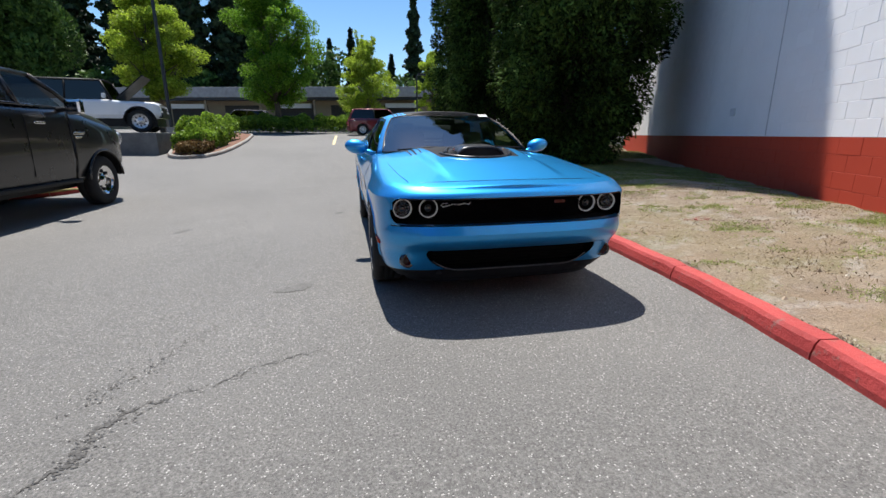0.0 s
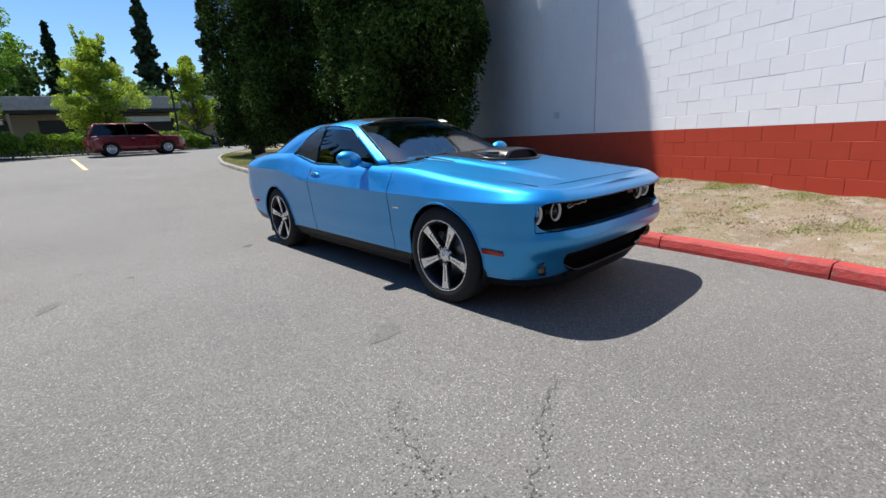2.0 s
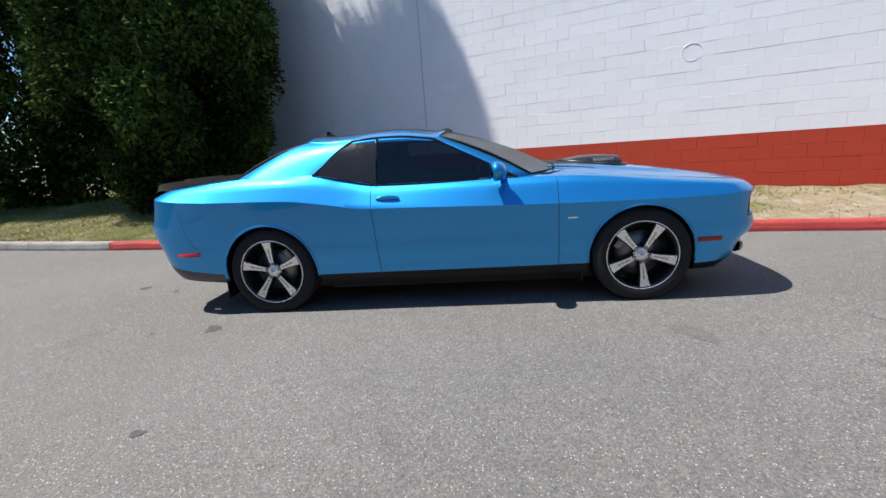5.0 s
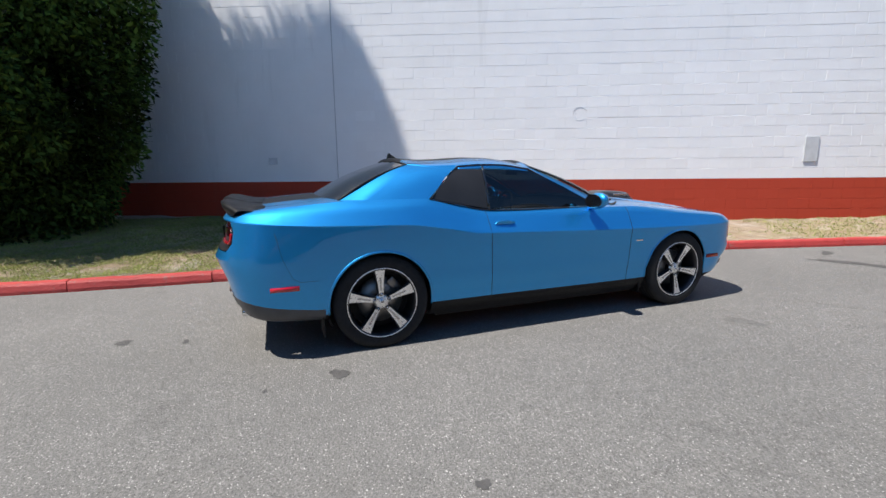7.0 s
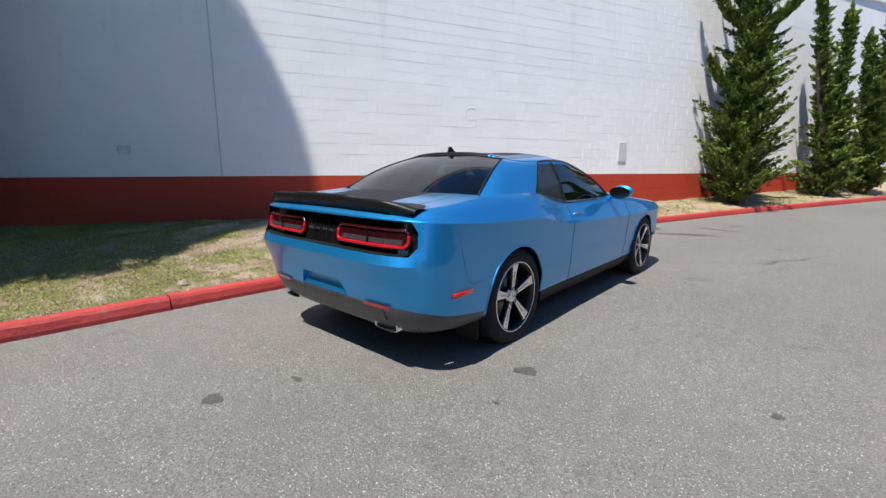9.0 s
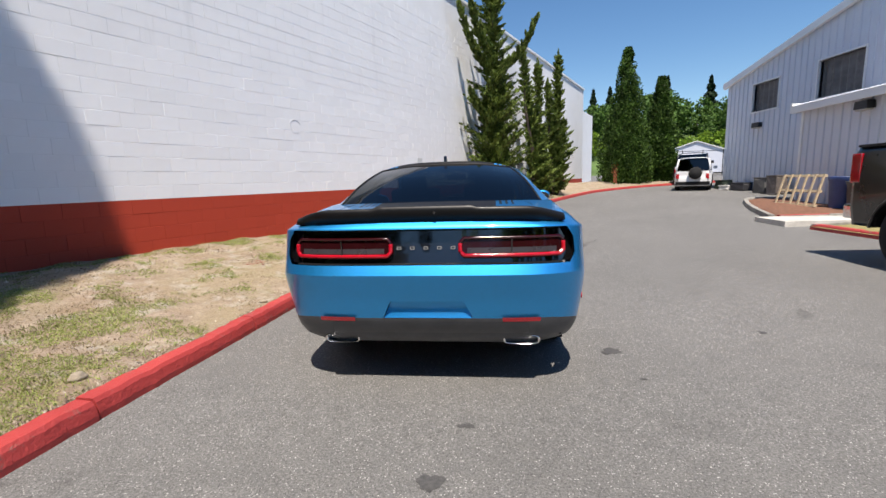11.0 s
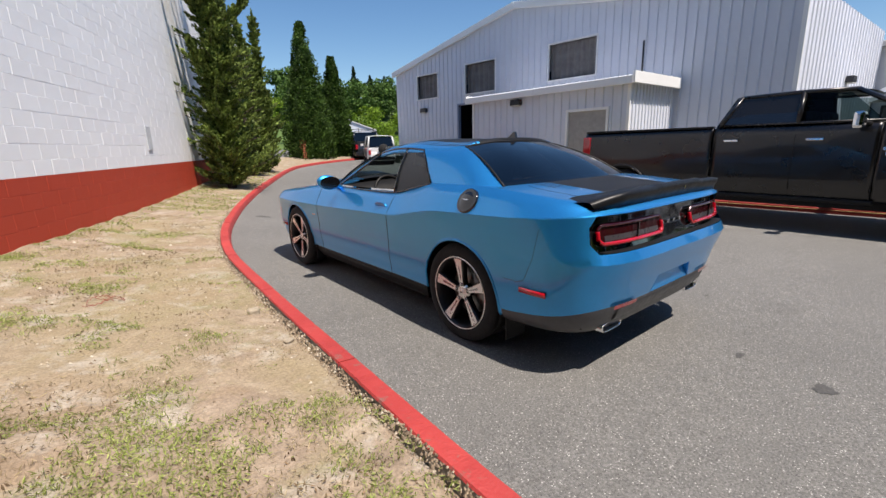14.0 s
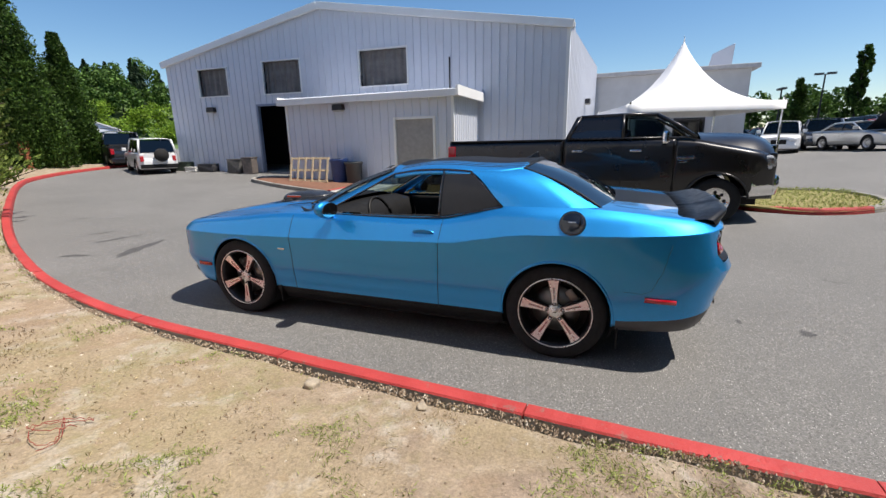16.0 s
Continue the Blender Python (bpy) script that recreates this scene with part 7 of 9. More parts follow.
    add_tube(bm, [(0.37 + 0.185 * math.cos(a), -0.22 - 0.07 * math.sin(a), 0.93 + 0.17 * math.sin(a)) for a in np.linspace(0, 2 * math.pi, 33)], 0.015, 8)
    part("steering_wheel", bm, BLACK_PLASTIC, car)
    part("rear_view_mirror", box(-0.11, 0.11, -0.14, -0.11, 1.29, 1.35, 0.01), BLACK_PLASTIC, car)
    part("windscreen_sticker", grid_mesh("sticker", [[(x, y, z) for x in (0.40, 0.50)] for y, z in ((-0.015, 1.392), (-0.075, 1.366))]), plain("paper_white", (0.75, 0.75, 0.73), 0.7), car, m=Matrix.Translation((0, -0.012, 0.014)))


build_coupe_details()

# ---- other vehicles ----
def simple_wheel(owner, x, y, side, r, width, rim_mat, rim_share=0.62, holes=8):
    w = new("wheel")
    w.parent = owner
    w.matrix_basis = Matrix.Translation((x, y, r)) @ (Matrix.Identity(4) if side > 0 else Matrix.Rotation(math.pi, 4, "Z"))
    h, rr = width / 2, r * rim_share
    part("tyre", lathe([(rr - 0.01, h - 0.03), (rr + 0.01, h - 0.004), (r - 0.05, h), (r - 0.012, h - 0.02), (r, h - 0.05), (r, 0.01), (r - 0.01, 0.006), (r - 0.01, -0.006), (r, -0.01), (r, -h + 0.05), (r - 0.05, -h), (rr, -h + 0.02)], 40), RUBBER, w)
    part("rim", lathe([(0.0, h - 0.035), (rr * 0.28, h - 0.03), (rr * 0.36, h - 0.055), (rr * 0.62, h - 0.06), (rr * 0.82, h - 0.045), (rr * 0.94, h - 0.03), (rr, h - 0.006), (rr + 0.008, h - 0.008)], 40), rim_mat, w)
    for k in range(holes):
        a = 2 * math.pi * k / holes
        m = Matrix.Rotation(a, 4, "X") @ Matrix.Translation((h - 0.052, 0, rr * 0.66)) @ Matrix.Rotation(math.pi / 2, 4, "Y")
        part("rim_slot", cyl(rr * 0.13, rr * 0.12, -0.01, 0.012, 12, m), BLACK_PLASTIC, w)
    return w


def auto(name, label, m, paint, L, W, wb, front_over, keys_top, belt, roof, cab, rim, r=0.35, arch=None, glass_mat=None, category="car", group="", sill=0.28, hood_open=False, rear_spare=False, flare=None, bed=None, tumble=0.13, nose_round=0.22, top_paint=None):
    """A parked vehicle facing local +y. keys_top: (y, z) of the body's upper edge; cab: y of windscreen base, roof front, roof rear, rear glass base."""
    car = thing(name, label, category, m, group)
    yf, yr = L / 2, -L / 2
    ay = (yf - front_over, yf - front_over - wb)
    arch = arch or r + 0.055
    hw = W / 2
    ys = sorted(set([round(v, 4) for v in np.linspace(yr, yf, 90)]))
    bm = bmesh.new()
    prof = [(sill, 0.06), (sill + 0.08, 0.02), (sill + 0.22, 0.0), (0.0, 0.012), (0.62, 0.0), (0.70, 0.006), (0.86, 0.02), (0.95, 0.045), (1.0, 0.09)]

    def ring(y):
        top = spline(keys_top, y)
        e = min(yf - y, y - yr)
        taper = nose_round * max(0.0, 1 - e / 0.30) ** 2.2
        out = []
        for i in range(16):
            f = i / 15
            z = sill + (top - sill) * f
            inset = 0.055 * max(0, 1 - f * 5) + 0.012 * abs(f - 0.55) + 0.085 * max(0, (f - 0.86) / 0.14) ** 2
            out.append((max(0.05, hw - inset - taper), z))
        return out
    rings = [ring(y) for y in ys]
    def nose(y, f):
        return y
    vs = {}
    for s in (1, -1):
        vs[s] = [[bm.verts.new((s * x, y + (0.05 * math.sin(math.pi * min(1, i / 11)) * (1 if y > 0 else -1) if k in (0, len(ys) - 1) else 0), z)) for i, (x, z) in enumerate(rg)] for k, (y, rg) in enumerate(zip(ys, rings))]
        for a, b in zip(vs[s], vs[s][1:]):
            for i in range(15):
                bm.faces.new((a[i], a[i + 1], b[i + 1], b[i]))
    for a, b, ya, yb in zip(range(len(ys)), range(1, len(ys)), ys, ys[1:]):
        if cab and cab[3] + 0.02 < (ya + yb) / 2 < cab[0] - 0.02:
            continue
        if bed and bed[0] < (ya + yb) / 2 < bed[1]:
            continue
        prev = None
        n = 8
        rows = []
        for k in (a, b):
            p, q = vs[1][k][-1].co, vs[-1][k][-1].co
            rows.append([vs[1][k][-1]] + [bm.verts.new(p.lerp(q, t) + Vector((0, 0, 0.03 * math.sin(math.pi * t)))) for t in np.linspace(0, 1, n)[1:-1]] + [vs[-1][k][-1]])
        for i in range(n - 1):
            bm.faces.new((rows[0][i], rows[0][i + 1], rows[1][i + 1], rows[1][i]))
    for k in (0, len(ys) - 1):
        for i in range(15):
            bm.faces.new((vs[1][k][i], vs[1][k][i + 1], vs[-1][k][i + 1], vs[-1][k][i]))
    bmesh.ops.remove_doubles(bm, verts=bm.verts, dist=0.0005)
    for cy in ay:
        dead = [f for f in bm.faces if all(abs(v.co.x) > 0.5 and (v.co.y - cy) ** 2 + (v.co.z - r) ** 2 < arch ** 2 for v in f.verts)]
        bmesh.ops.delete(bm, geom=dead, context="FACES")
        for v in bm.verts:
            d = Vector((0, v.co.y - cy, v.co.z - r))
            if abs(v.co.x) > 0.5 and 1e-4 < d.length < arch:
                d = d.normalized() * arch
                v.co.y, v.co.z = cy + d.y, r + d.z
    bmesh.ops.recalc_face_normals(bm, faces=bm.faces)
    body = part("body", bm, paint, car, smooth=True)
    body.data.set_sharp_from_angle(angle=radians(35))
    part("underbody", box(-hw + 0.12, hw - 0.12, yr + 0.12, yf - 0.12, 0.22, sill + 0.2), BLACK_PLASTIC, car)
    for s in (1, -1):
        for cy in ay:
            simple_wheel(car, s * (hw - 0.14), cy, s, r, 0.25, rim)
            arc = [(s * (hw - 0.012), cy + arch * math.cos(a), r + arch * math.sin(a)) for a in np.linspace(-0.15, math.pi + 0.15, 26)]
            part("arch_trim", tube(arc, 0.03 if flare else 0.012, 6), flare or paint, car)
            rows = [[(s * (hw - 0.02), y, z), (s * (hw - 0.42), y, z)] for _, y, z in arc]
            part("arch_liner", grid_mesh("liner", rows), BLACK_PLASTIC, car)
    # cabin
    g = glass_mat or TINT
    c0, c1, c2, c3 = cab
    t0, t3 = spline(keys_top, c0), spline(keys_top, c3)
    wb_, wt = hw - 0.09, hw - 0.09 - tumble
    low = {"fl": Vector((wb_, c0, t0)), "rl": Vector((wb_, c3, t3))}
    mids = [(c1, roof), (c2, roof)]
    def quad(name, pts, mat, lift=0.0, owner=car):
        bm = bmesh.new()
        bm.faces.new([bm.verts.new(p) for p in pts])
        ob = part(name, bm, mat, owner)
        md = ob.modifiers.new("thick", "SOLIDIFY")
        md.thickness, md.offset = 0.012, 0
        return ob
    A, Bq, C, Dq = Vector((wb_, c0, t0)), Vector((wt, c1, roof - 0.04)), Vector((wt, c2, roof - 0.04)), Vector((wb_, c3, t3))
    mir = lambda v: Vector((-v.x, v.y, v.z))
    # roof with rounded edges
    rows = []
    for f in np.linspace(0, 1, 14):
        y = c1 + (c2 - c1) * f
        e = 0.02 * math.sin(math.pi * f)
        rows.append([(wt * s, y, roof - 0.04 + (0.045 + e) * (1 - abs(s) ** 3)) for s in np.linspace(-1, 1, 13)])
    ob = part("roof", grid_mesh("roof", rows), top_paint or paint, car)
    md = ob.modifiers.new("thick", "SOLIDIFY")
    md.thickness = 0.03
    for s in (1, -1):
        f = (lambda v: v) if s > 0 else mir
        for p, q, rad in ((A, Bq, 0.035), (Bq, C, 0.03), (C, Dq, 0.05)):
            part("pillar", tube([f(p), f(p.lerp(q, 0.5)) + Vector((s * 0.012, 0, 0.0)), f(q)], rad, 8), top_paint or paint, car)
        lowm = [Vector((wb_, c0 + (c3 - c0) * t, spline(keys_top, c0 + (c3 - c0) * t))) for t in (0.0, 0.48, 1.0)]
        mid_top = Bq.lerp(C, 0.42)
        mid_low = lowm[1]
        part("pillar", tube([f(mid_low), f(mid_top)], 0.035, 8), BLACK_PLASTIC, car)
        for nm, pts in (("front_side_window", (A, Bq, mid_top, mid_low)), ("rear_side_window", (mid_low, mid_top, C, Dq))):
            cen = sum(pts, Vector()) / 4
            ob = quad(nm, [f(p.lerp(cen, 0.05)) for p in pts], g)
            ob.visible_shadow = False
        part("door_gap", tube([f(mid_low) + Vector((s * 0.075, 0, -0.10)), f(Vector((hw + 0.001, mid_low.y, sill + 0.45))), f(Vector((hw - 0.02, mid_low.y, sill + 0.12)))], 0.006, 5), BLACK_PLASTIC, car)
        for yy in (mid_low.y + 0.12, c3 + 0.25 if c3 + 0.25 < mid_low.y - 0.5 else mid_low.y - 0.85):
            part("door_handle", box(s * hw - 0.02, s * hw + 0.025, yy, yy + 0.16, belt - 0.17, belt - 0.135, 0.008), CHROME if paint is not WHITE_CAR else paint, car)
        part("door_mirror", box(s * (hw + 0.11) - 0.10, s * (hw + 0.11) + 0.10, c0 - 0.22, c0 - 0.12, belt + 0.03, belt + 0.20, 0.03), paint, car)
        hl = new("headlamp")
        hl.parent = car
        top = spline(keys_top, yf - 0.05)
        part("lens", box(s * (hw - 0.30) - 0.14, s * (hw - 0.30) + 0.14, yf - 0.10, yf + 0.035, top - 0.24, top - 0.09, 0.02), WHITE_LAMP, hl)
        top = spline(keys_top, yr + 0.05)
        part("tail_lamp", box(s * (hw - 0.19) - 0.10, s * (hw - 0.19) + 0.06, yr - 0.045, yr + 0.12, top - 0.42, top - 0.14, 0.02), RED_LENS, car)
    cw = [A.lerp(Bq, 0.04), A.lerp(Bq, 0.96)]
    ob = quad("windscreen", [cw[0], cw[1], mir(cw[1]), mir(cw[0])], CLEAR)
    ob.visible_shadow = False
    cr = [Dq.lerp(C, 0.05), Dq.lerp(C, 0.94)]
    ob = quad("rear_window", [cr[0], cr[1], mir(cr[1]), mir(cr[0])], g)
    ob.visible_shadow = False
    part("cabin_floor", box(-wb_ + 0.05, wb_ - 0.05, c3, c0, sill + 0.1, sill + 0.2), SEAT_FABRIC, car)
    for x in (-0.36, 0.36):
        part("seat", box(x - 0.24, x + 0.24, (c1 + c2) / 2 + 0.0, (c1 + c2) / 2 + 0.14, belt - 0.45, belt + 0.22, 0.05), SEAT_FABRIC, car)
    part("rear_seat", box(-0.6, 0.6, max(c3, c2) + 0.1, max(c3, c2) + 0.25, belt - 0.4, belt + 0.12, 0.05), SEAT_FABRIC, car)
    part("dashboard", box(-wb_ + 0.06, wb_ - 0.06, c0 - 0.45, c0 - 0.02, belt - 0.3, belt - 0.02, 0.04), BLACK_PLASTIC, car)
    top = spline(keys_top, yf - 0.05)
    part("grille", box(-0.34, 0.34, yf - 0.03, yf + 0.055, top - 0.36, top - 0.12, 0.01), BLACK_PLASTIC, car)
    part("front_bumper", box(-hw + 0.1, hw - 0.1, yf - 0.08, yf + 0.085, sill + 0.02, sill + 0.22, 0.03), paint if not flare else BLACK_PLASTIC, car)
    part("rear_bumper", box(-hw + 0.08, hw - 0.08, yr - 0.09, yr + 0.08, sill + 0.04, sill + 0.24, 0.03), paint if not flare else BLACK_PLASTIC, car)
    if hood_open:
        hd = part("open_bonnet", box(-hw + 0.16, hw - 0.16, 0, yf - c0 - 0.2, -0.02, 0.02, 0.01), BLACK_PLASTIC, car, "raised bonnet", m=Matrix.Translation((0, c0 + 0.12, t0 + 0.06)) @ Matrix.Rotation(radians(42), 4, "X"))
    if rear_spare:
        sp_ = part("spare_wheel", lathe([(0.0, 0.11), (0.20, 0.11), (0.22, 0.09), (0.30, 0.10), (0.33, 0.05), (0.33, -0.05), (0.30, -0.08)], 36), RUBBER, car, m=Matrix.Translation((0.12, yr - 0.16, 0.98)) @ Matrix.Rotation(radians(-90), 4, "Z"))
    return car


WHITE_CAR = car_paint("white_car_paint", (0.74, 0.75, 0.76), 0.04, 0.3, 0.0).m
SILVER_CAR = car_paint("silver_car_paint", (0.48, 0.49, 0.50), 0.10, 0.3, 0.6).m
DARK_CAR = car_paint("dark_car_paint", (0.02, 0.022, 0.028), 0.2, 0.28, 0.3).m
MAROON_CAR = car_paint("maroon_car_paint", (0.14, 0.012, 0.016), 0.2, 0.28, 0.3).m
CRIMSON_CAR = car_paint("crimson_car_paint", (0.16, 0.008, 0.016), 0.2, 0.28, 0.3).m
RED_CAR = car_paint("red_car_paint", (0.45, 0.02, 0.025), 0.12, 0.28, 0.1).m
TRUCK_COAT = car_paint("granite_brown_paint", (0.010, 0.0085, 0.0085), 0.35, 0.28, 0.25)
TRUCK_COAT.b.inputs["Coat Weight"].default_value = 0.5
TRUCK_PAINT = TRUCK_COAT.m


def at(x, y, heading, dz=0.0):
    """Stand a vehicle on the ground; heading: degrees its nose is turned from +y, anticlockwise."""
    d = Vector((-math.sin(radians(heading)), math.cos(radians(heading)), 0))
    z0, z1 = gz(x - d.x * 1.4, y - d.y * 1.4), gz(x + d.x * 1.4, y + d.y * 1.4)
    return Matrix.Translation((x, y, (z0 + z1) / 2 + dz)) @ Matrix.Rotation(radians(heading), 4, "Z") @ Matrix.Rotation(math.atan2(z1 - z0, 2.8), 4, "X")


SEDAN = [(-2.4, 0.90), (-2.2, 0.98), (-1.4, 1.0), (0.6, 0.96), (1.0, 0.94), (2.0, 0.82), (2.4, 0.70)]
SUV = [(-2.3, 1.02), (-1.5, 1.10), (0.6, 1.06), (1.1, 1.04), (2.0, 0.98), (2.3, 0.86)]


def suv(label, m, paint, **kw):
    return auto("suv", label, m, paint, 4.6, 1.86, 2.7, 0.92, SUV, 1.08, 1.72, (1.15, 0.45, -1.85, -2.22), SILVER_RIM, r=0.36, category="suv", **kw)


def sedan(label, m, paint, **kw):
    return auto("sedan", label, m, paint, 4.8, 1.82, 2.75, 0.98, SEDAN, 0.98, 1.45, (1.05, 0.25, -0.95, -1.65), SILVER_RIM, r=0.33, **kw)


SILVER_RIM = plain("silver_rim", (0.55, 0.55, 0.56), 0.3, 0.9, 0.08, 12)
LOT = "cars parked in the lot"
# beyond the bend, at the foot of the hill
auto("suv", "white boxy suv with a rear-mounted spare wheel", at(-10.85, -18.9, 154) @ Matrix.Scale(0.86, 4), WHITE_CAR, 4.4, 1.82, 2.65, 0.85, [(-2.2, 1.08), (-1.5, 1.10), (0.7, 1.06), (1.1, 1.04), (2.0, 1.0), (2.2, 0.9)], 1.08, 1.78, (1.0, 0.5, -1.95, -2.12), SILVER_RIM, r=0.36, flare=BLACK_PLASTIC, rear_spare=True, category="suv", group="cars by the bend", tumble=0.1)
auto("pickup_truck", "dark pickup parked beyond the white suv", at(-13.0, -24.2, 156), DARK_CAR, 5.3, 1.9, 3.3, 0.95, [(-2.65, 1.12), (0.4, 1.12), (1.0, 1.10), (2.4, 1.06), (2.65, 0.95)], 1.12, 1.80, (1.15, 0.5, -0.75, -0.9), SILVER_RIM, r=0.38, bed=(-2.5, -0.95), category="pickup", group="cars by the bend")
auto("pickup_truck", "silver pickup parked by the red kerb", at(-14.8, -29.8, 162), SILVER_CAR, 5.3, 1.9, 3.3, 0.95, [(-2.65, 1.08), (0.4, 1.08), (1.0, 1.06), (2.4, 1.02), (2.65, 0.92)], 1.08, 1.74, (1.15, 0.5, -0.75, -0.9), SILVER_RIM, r=0.37, bed=(-2.5, -0.95), category="pickup", group="cars by the bend")
# sales lot beyond the tent
suv("white crossover facing the road in the sales lot", at(-27.5, 10.7, -108), WHITE_CAR, group=LOT)
suv("dark suv parked in the sales lot", at(-29.3, 13.2, -106), DARK_CAR, group=LOT)
auto("sedan", "silver coupe with its bonnet raised", at(-25.5, 13.6, -72), SILVER_CAR, 4.8, 1.85, 2.8, 0.98, SEDAN, 0.98, 1.40, (0.95, 0.2, -0.9, -1.6), SILVER_RIM, r=0.35, hood_open=True, group=LOT)
sedan("maroon sedan parked in the sales lot", at(-24.0, 17.4, -70), MAROON_CAR, group=LOT)
sedan("bright red car parked in the sales lot", at(-33.5, 18.2, -80), RED_CAR, group=LOT)
pr = random.Random(4)
for row in range(4):
    for k in range(8):
        mat = pr.choice([WHITE_CAR, SILVER_CAR, DARK_CAR, DARK_CAR, SILVER_CAR, MAROON_CAR])
        (sedan if pr.random() < 0.6 else suv)("parked car in the back rows of the sales lot", at(-38 - 7.5 * row, 7.5 + 3.0 * k + 1.0 * row, -78 + pr.uniform(-3, 3)), mat, group=LOT)
# upper lot
JEEP_TOP = [(-2.1, 1.12), (0.5, 1.12), (1.0, 1.12), (1.9, 1.08), (2.1, 1.02)]
sedan("dark car parked beyond the hedge", at(5.6, 35.5, 75), DARK_CAR, group="cars in the upper lot")
suv("dark red crossover on the crest of the upper drive", at(1.35, 27.3, -88), CRIMSON_CAR, group="cars in the upper lot")
suv("dark suv parked under the maple", at(-9.6, 36.5, 90), DARK_CAR, group="cars in the upper lot")
sedan("dark car parked beyond the hedge", at(-0.5, 38.5, 90), DARK_CAR, group="cars in the upper lot")
suv("white suv crossing view in the upper lot", at(15.6, 50.0, 70), WHITE_CAR, group="cars in the upper lot")
sedan("black sedan in the upper lot", at(12.8, 42.5, 70), DARK_CAR, group="cars in the upper lot")


def build_truck():
    """The big crew-cab pickup on the far side of the road."""
    ang = -2.6
    m = Matrix.Translation((-6.20, 1.47, 0.045)) @ Matrix.Rotation(radians(ang), 4, "Z")
    hw, yf, yr = 0.98, 3.0, -3.05
    fy, ry, r, arch = 2.12, -2.16, 0.41, 0.50
    tr = thing("pickup_truck", "dark granite-brown crew-cab pickup with chrome bumper", "pickup", m)
    P = TRUCK_PAINT

    def flank(y0, y1, top, base, name, n, bulge=0.0, shoulder=0.05):
        for s in (1, -1):
            bm = bmesh.new()
            cols = []
            for y in np.linspace(y0, y1, n):
                t = spline(top, y)
                col = []
                for i in range(15):
                    f = i / 14
                    z = base + (t - base) * f
                    x = hw - 0.035 * max(0, 1 - f * 4) - 0.012 * (2 * f - 1) ** 2 - shoulder * max(0, (f - 0.88) / 0.12) ** 2
                    e = yf - y
                    x -= 0.16 * max(0, 1 - e / 0.5) ** 2
                    # muscular swell over the wheels
                    for cy in (fy, ry):
                        x += 0.028 * math.exp(-((y - cy) / 0.55) ** 2) * math.exp(-((z - 0.95) / 0.28) ** 2)
                    col.append(bm.verts.new((s * x, y, z)))
                cols.append(col)
            for a, b in zip(cols, cols[1:]):
                for i in range(14):
                    bm.faces.new((a[i], a[i + 1], b[i + 1], b[i]))
            for cy in (fy, ry):
                dead = [f for f in bm.faces if all((v.co.y - cy) ** 2 + (v.co.z - r) ** 2 < arch ** 2 for v in f.verts)]
                bmesh.ops.delete(bm, geom=dead, context="FACES")
                for v in bm.verts:
                    d = Vector((0, v.co.y - cy, v.co.z - r))
                    if 1e-4 < d.length < arch:
                        d = d.normalized() * arch
                        v.co.y, v.co.z = cy + d.y, r + d.z
            bmesh.ops.recalc_face_normals(bm, faces=bm.faces)
            ob = part(name, bm, P, tr, smooth=True)
            md = ob.modifiers.new("thick", "SOLIDIFY")
            md.thickness = 0.02
    WING = [(1.4, 1.54), (1.7, 1.515), (2.12, 1.43), (2.5, 1.35), (2.75, 1.29), (2.95, 1.20), (3.0, 1.14)]
    bed_top, cab_top = [(-3.05, 1.53), (-0.62, 1.55)], [(-0.58, 1.55), (0.9, 1.54), (1.4, 1.54)]
    flank(-3.05, -0.62, bed_top, 0.47, "bed_side", 50)
    flank(-0.58, 1.40, cab_top, 0.44, "cab_side", 40)
    flank(1.41, 3.0, WING, 0.46, "front_wing", 40, shoulder=0.09)
    part("bed_rail", box(-hw + 0.02, -hw + 0.12, -3.05, -0.62, 1.52, 1.555, 0.012), BLACK_PLASTIC, tr)
    part("bed_rail", box(hw - 0.12, hw - 0.02, -3.05, -0.62, 1.52, 1.555, 0.012), BLACK_PLASTIC, tr)
    part("bed_floor", box(-hw + 0.05, hw - 0.05, -3.0, -0.65, 0.85, 0.90), BLACK_PLASTIC, tr)
    part("tailgate", box(-hw + 0.06, hw - 0.06, -3.08, -2.98, 0.72, 1.52, 0.02), P, tr)
    part("bed_front", box(-hw + 0.05, hw - 0.05, -0.68, -0.62, 0.85, 1.52), P, tr)
    part("rear_bumper", box(-hw + 0.04, hw - 0.04, -3.24, -3.06, 0.55, 0.75, 0.03), CHROME, tr, "chrome step bumper")
    # bonnet with a raised middle
    rows = []
    for y in np.linspace(1.80, 2.98, 16):
        z = spline([(1.8, 1.535), (2.4, 1.512), (2.75, 1.472), (2.95, 1.41), (3.0, 1.355)], y)
        w = hw - 0.09 - 0.16 * max(0, 1 - (3.0 - y) / 0.5) ** 2
        edge = spline(WING, y) - 0.008
        crown = z + 0.075 * min(1, (3.10 - y) / 0.4)
        rows.append([(w * s, y, edge + (crown - edge) * (1 - abs(s) ** 3.2) + 0.02 * (1 if abs(s) < 0.35 else 0)) for s in np.linspace(-1, 1, 25)])
    part("bonnet", grid_mesh("bonnet", rows), P, tr)
    part("nose", box(-hw + 0.14, hw - 0.14, 2.86, 3.0, 0.72, 1.26, 0.05), P, tr)
    part("grille", box(-0.46, 0.46, 2.95, 3.06, 0.86, 1.38, 0.03), CHROME, tr, "chrome cross-bar grille")
    part("grille_mesh", box(-0.40, 0.40, 3.03, 3.07, 0.92, 1.32, 0.02), BLACK_PLASTIC, tr)
    part("grille_bar", box(-0.40, 0.40, 3.05, 3.085, 1.09, 1.15, 0.01), CHROME, tr)
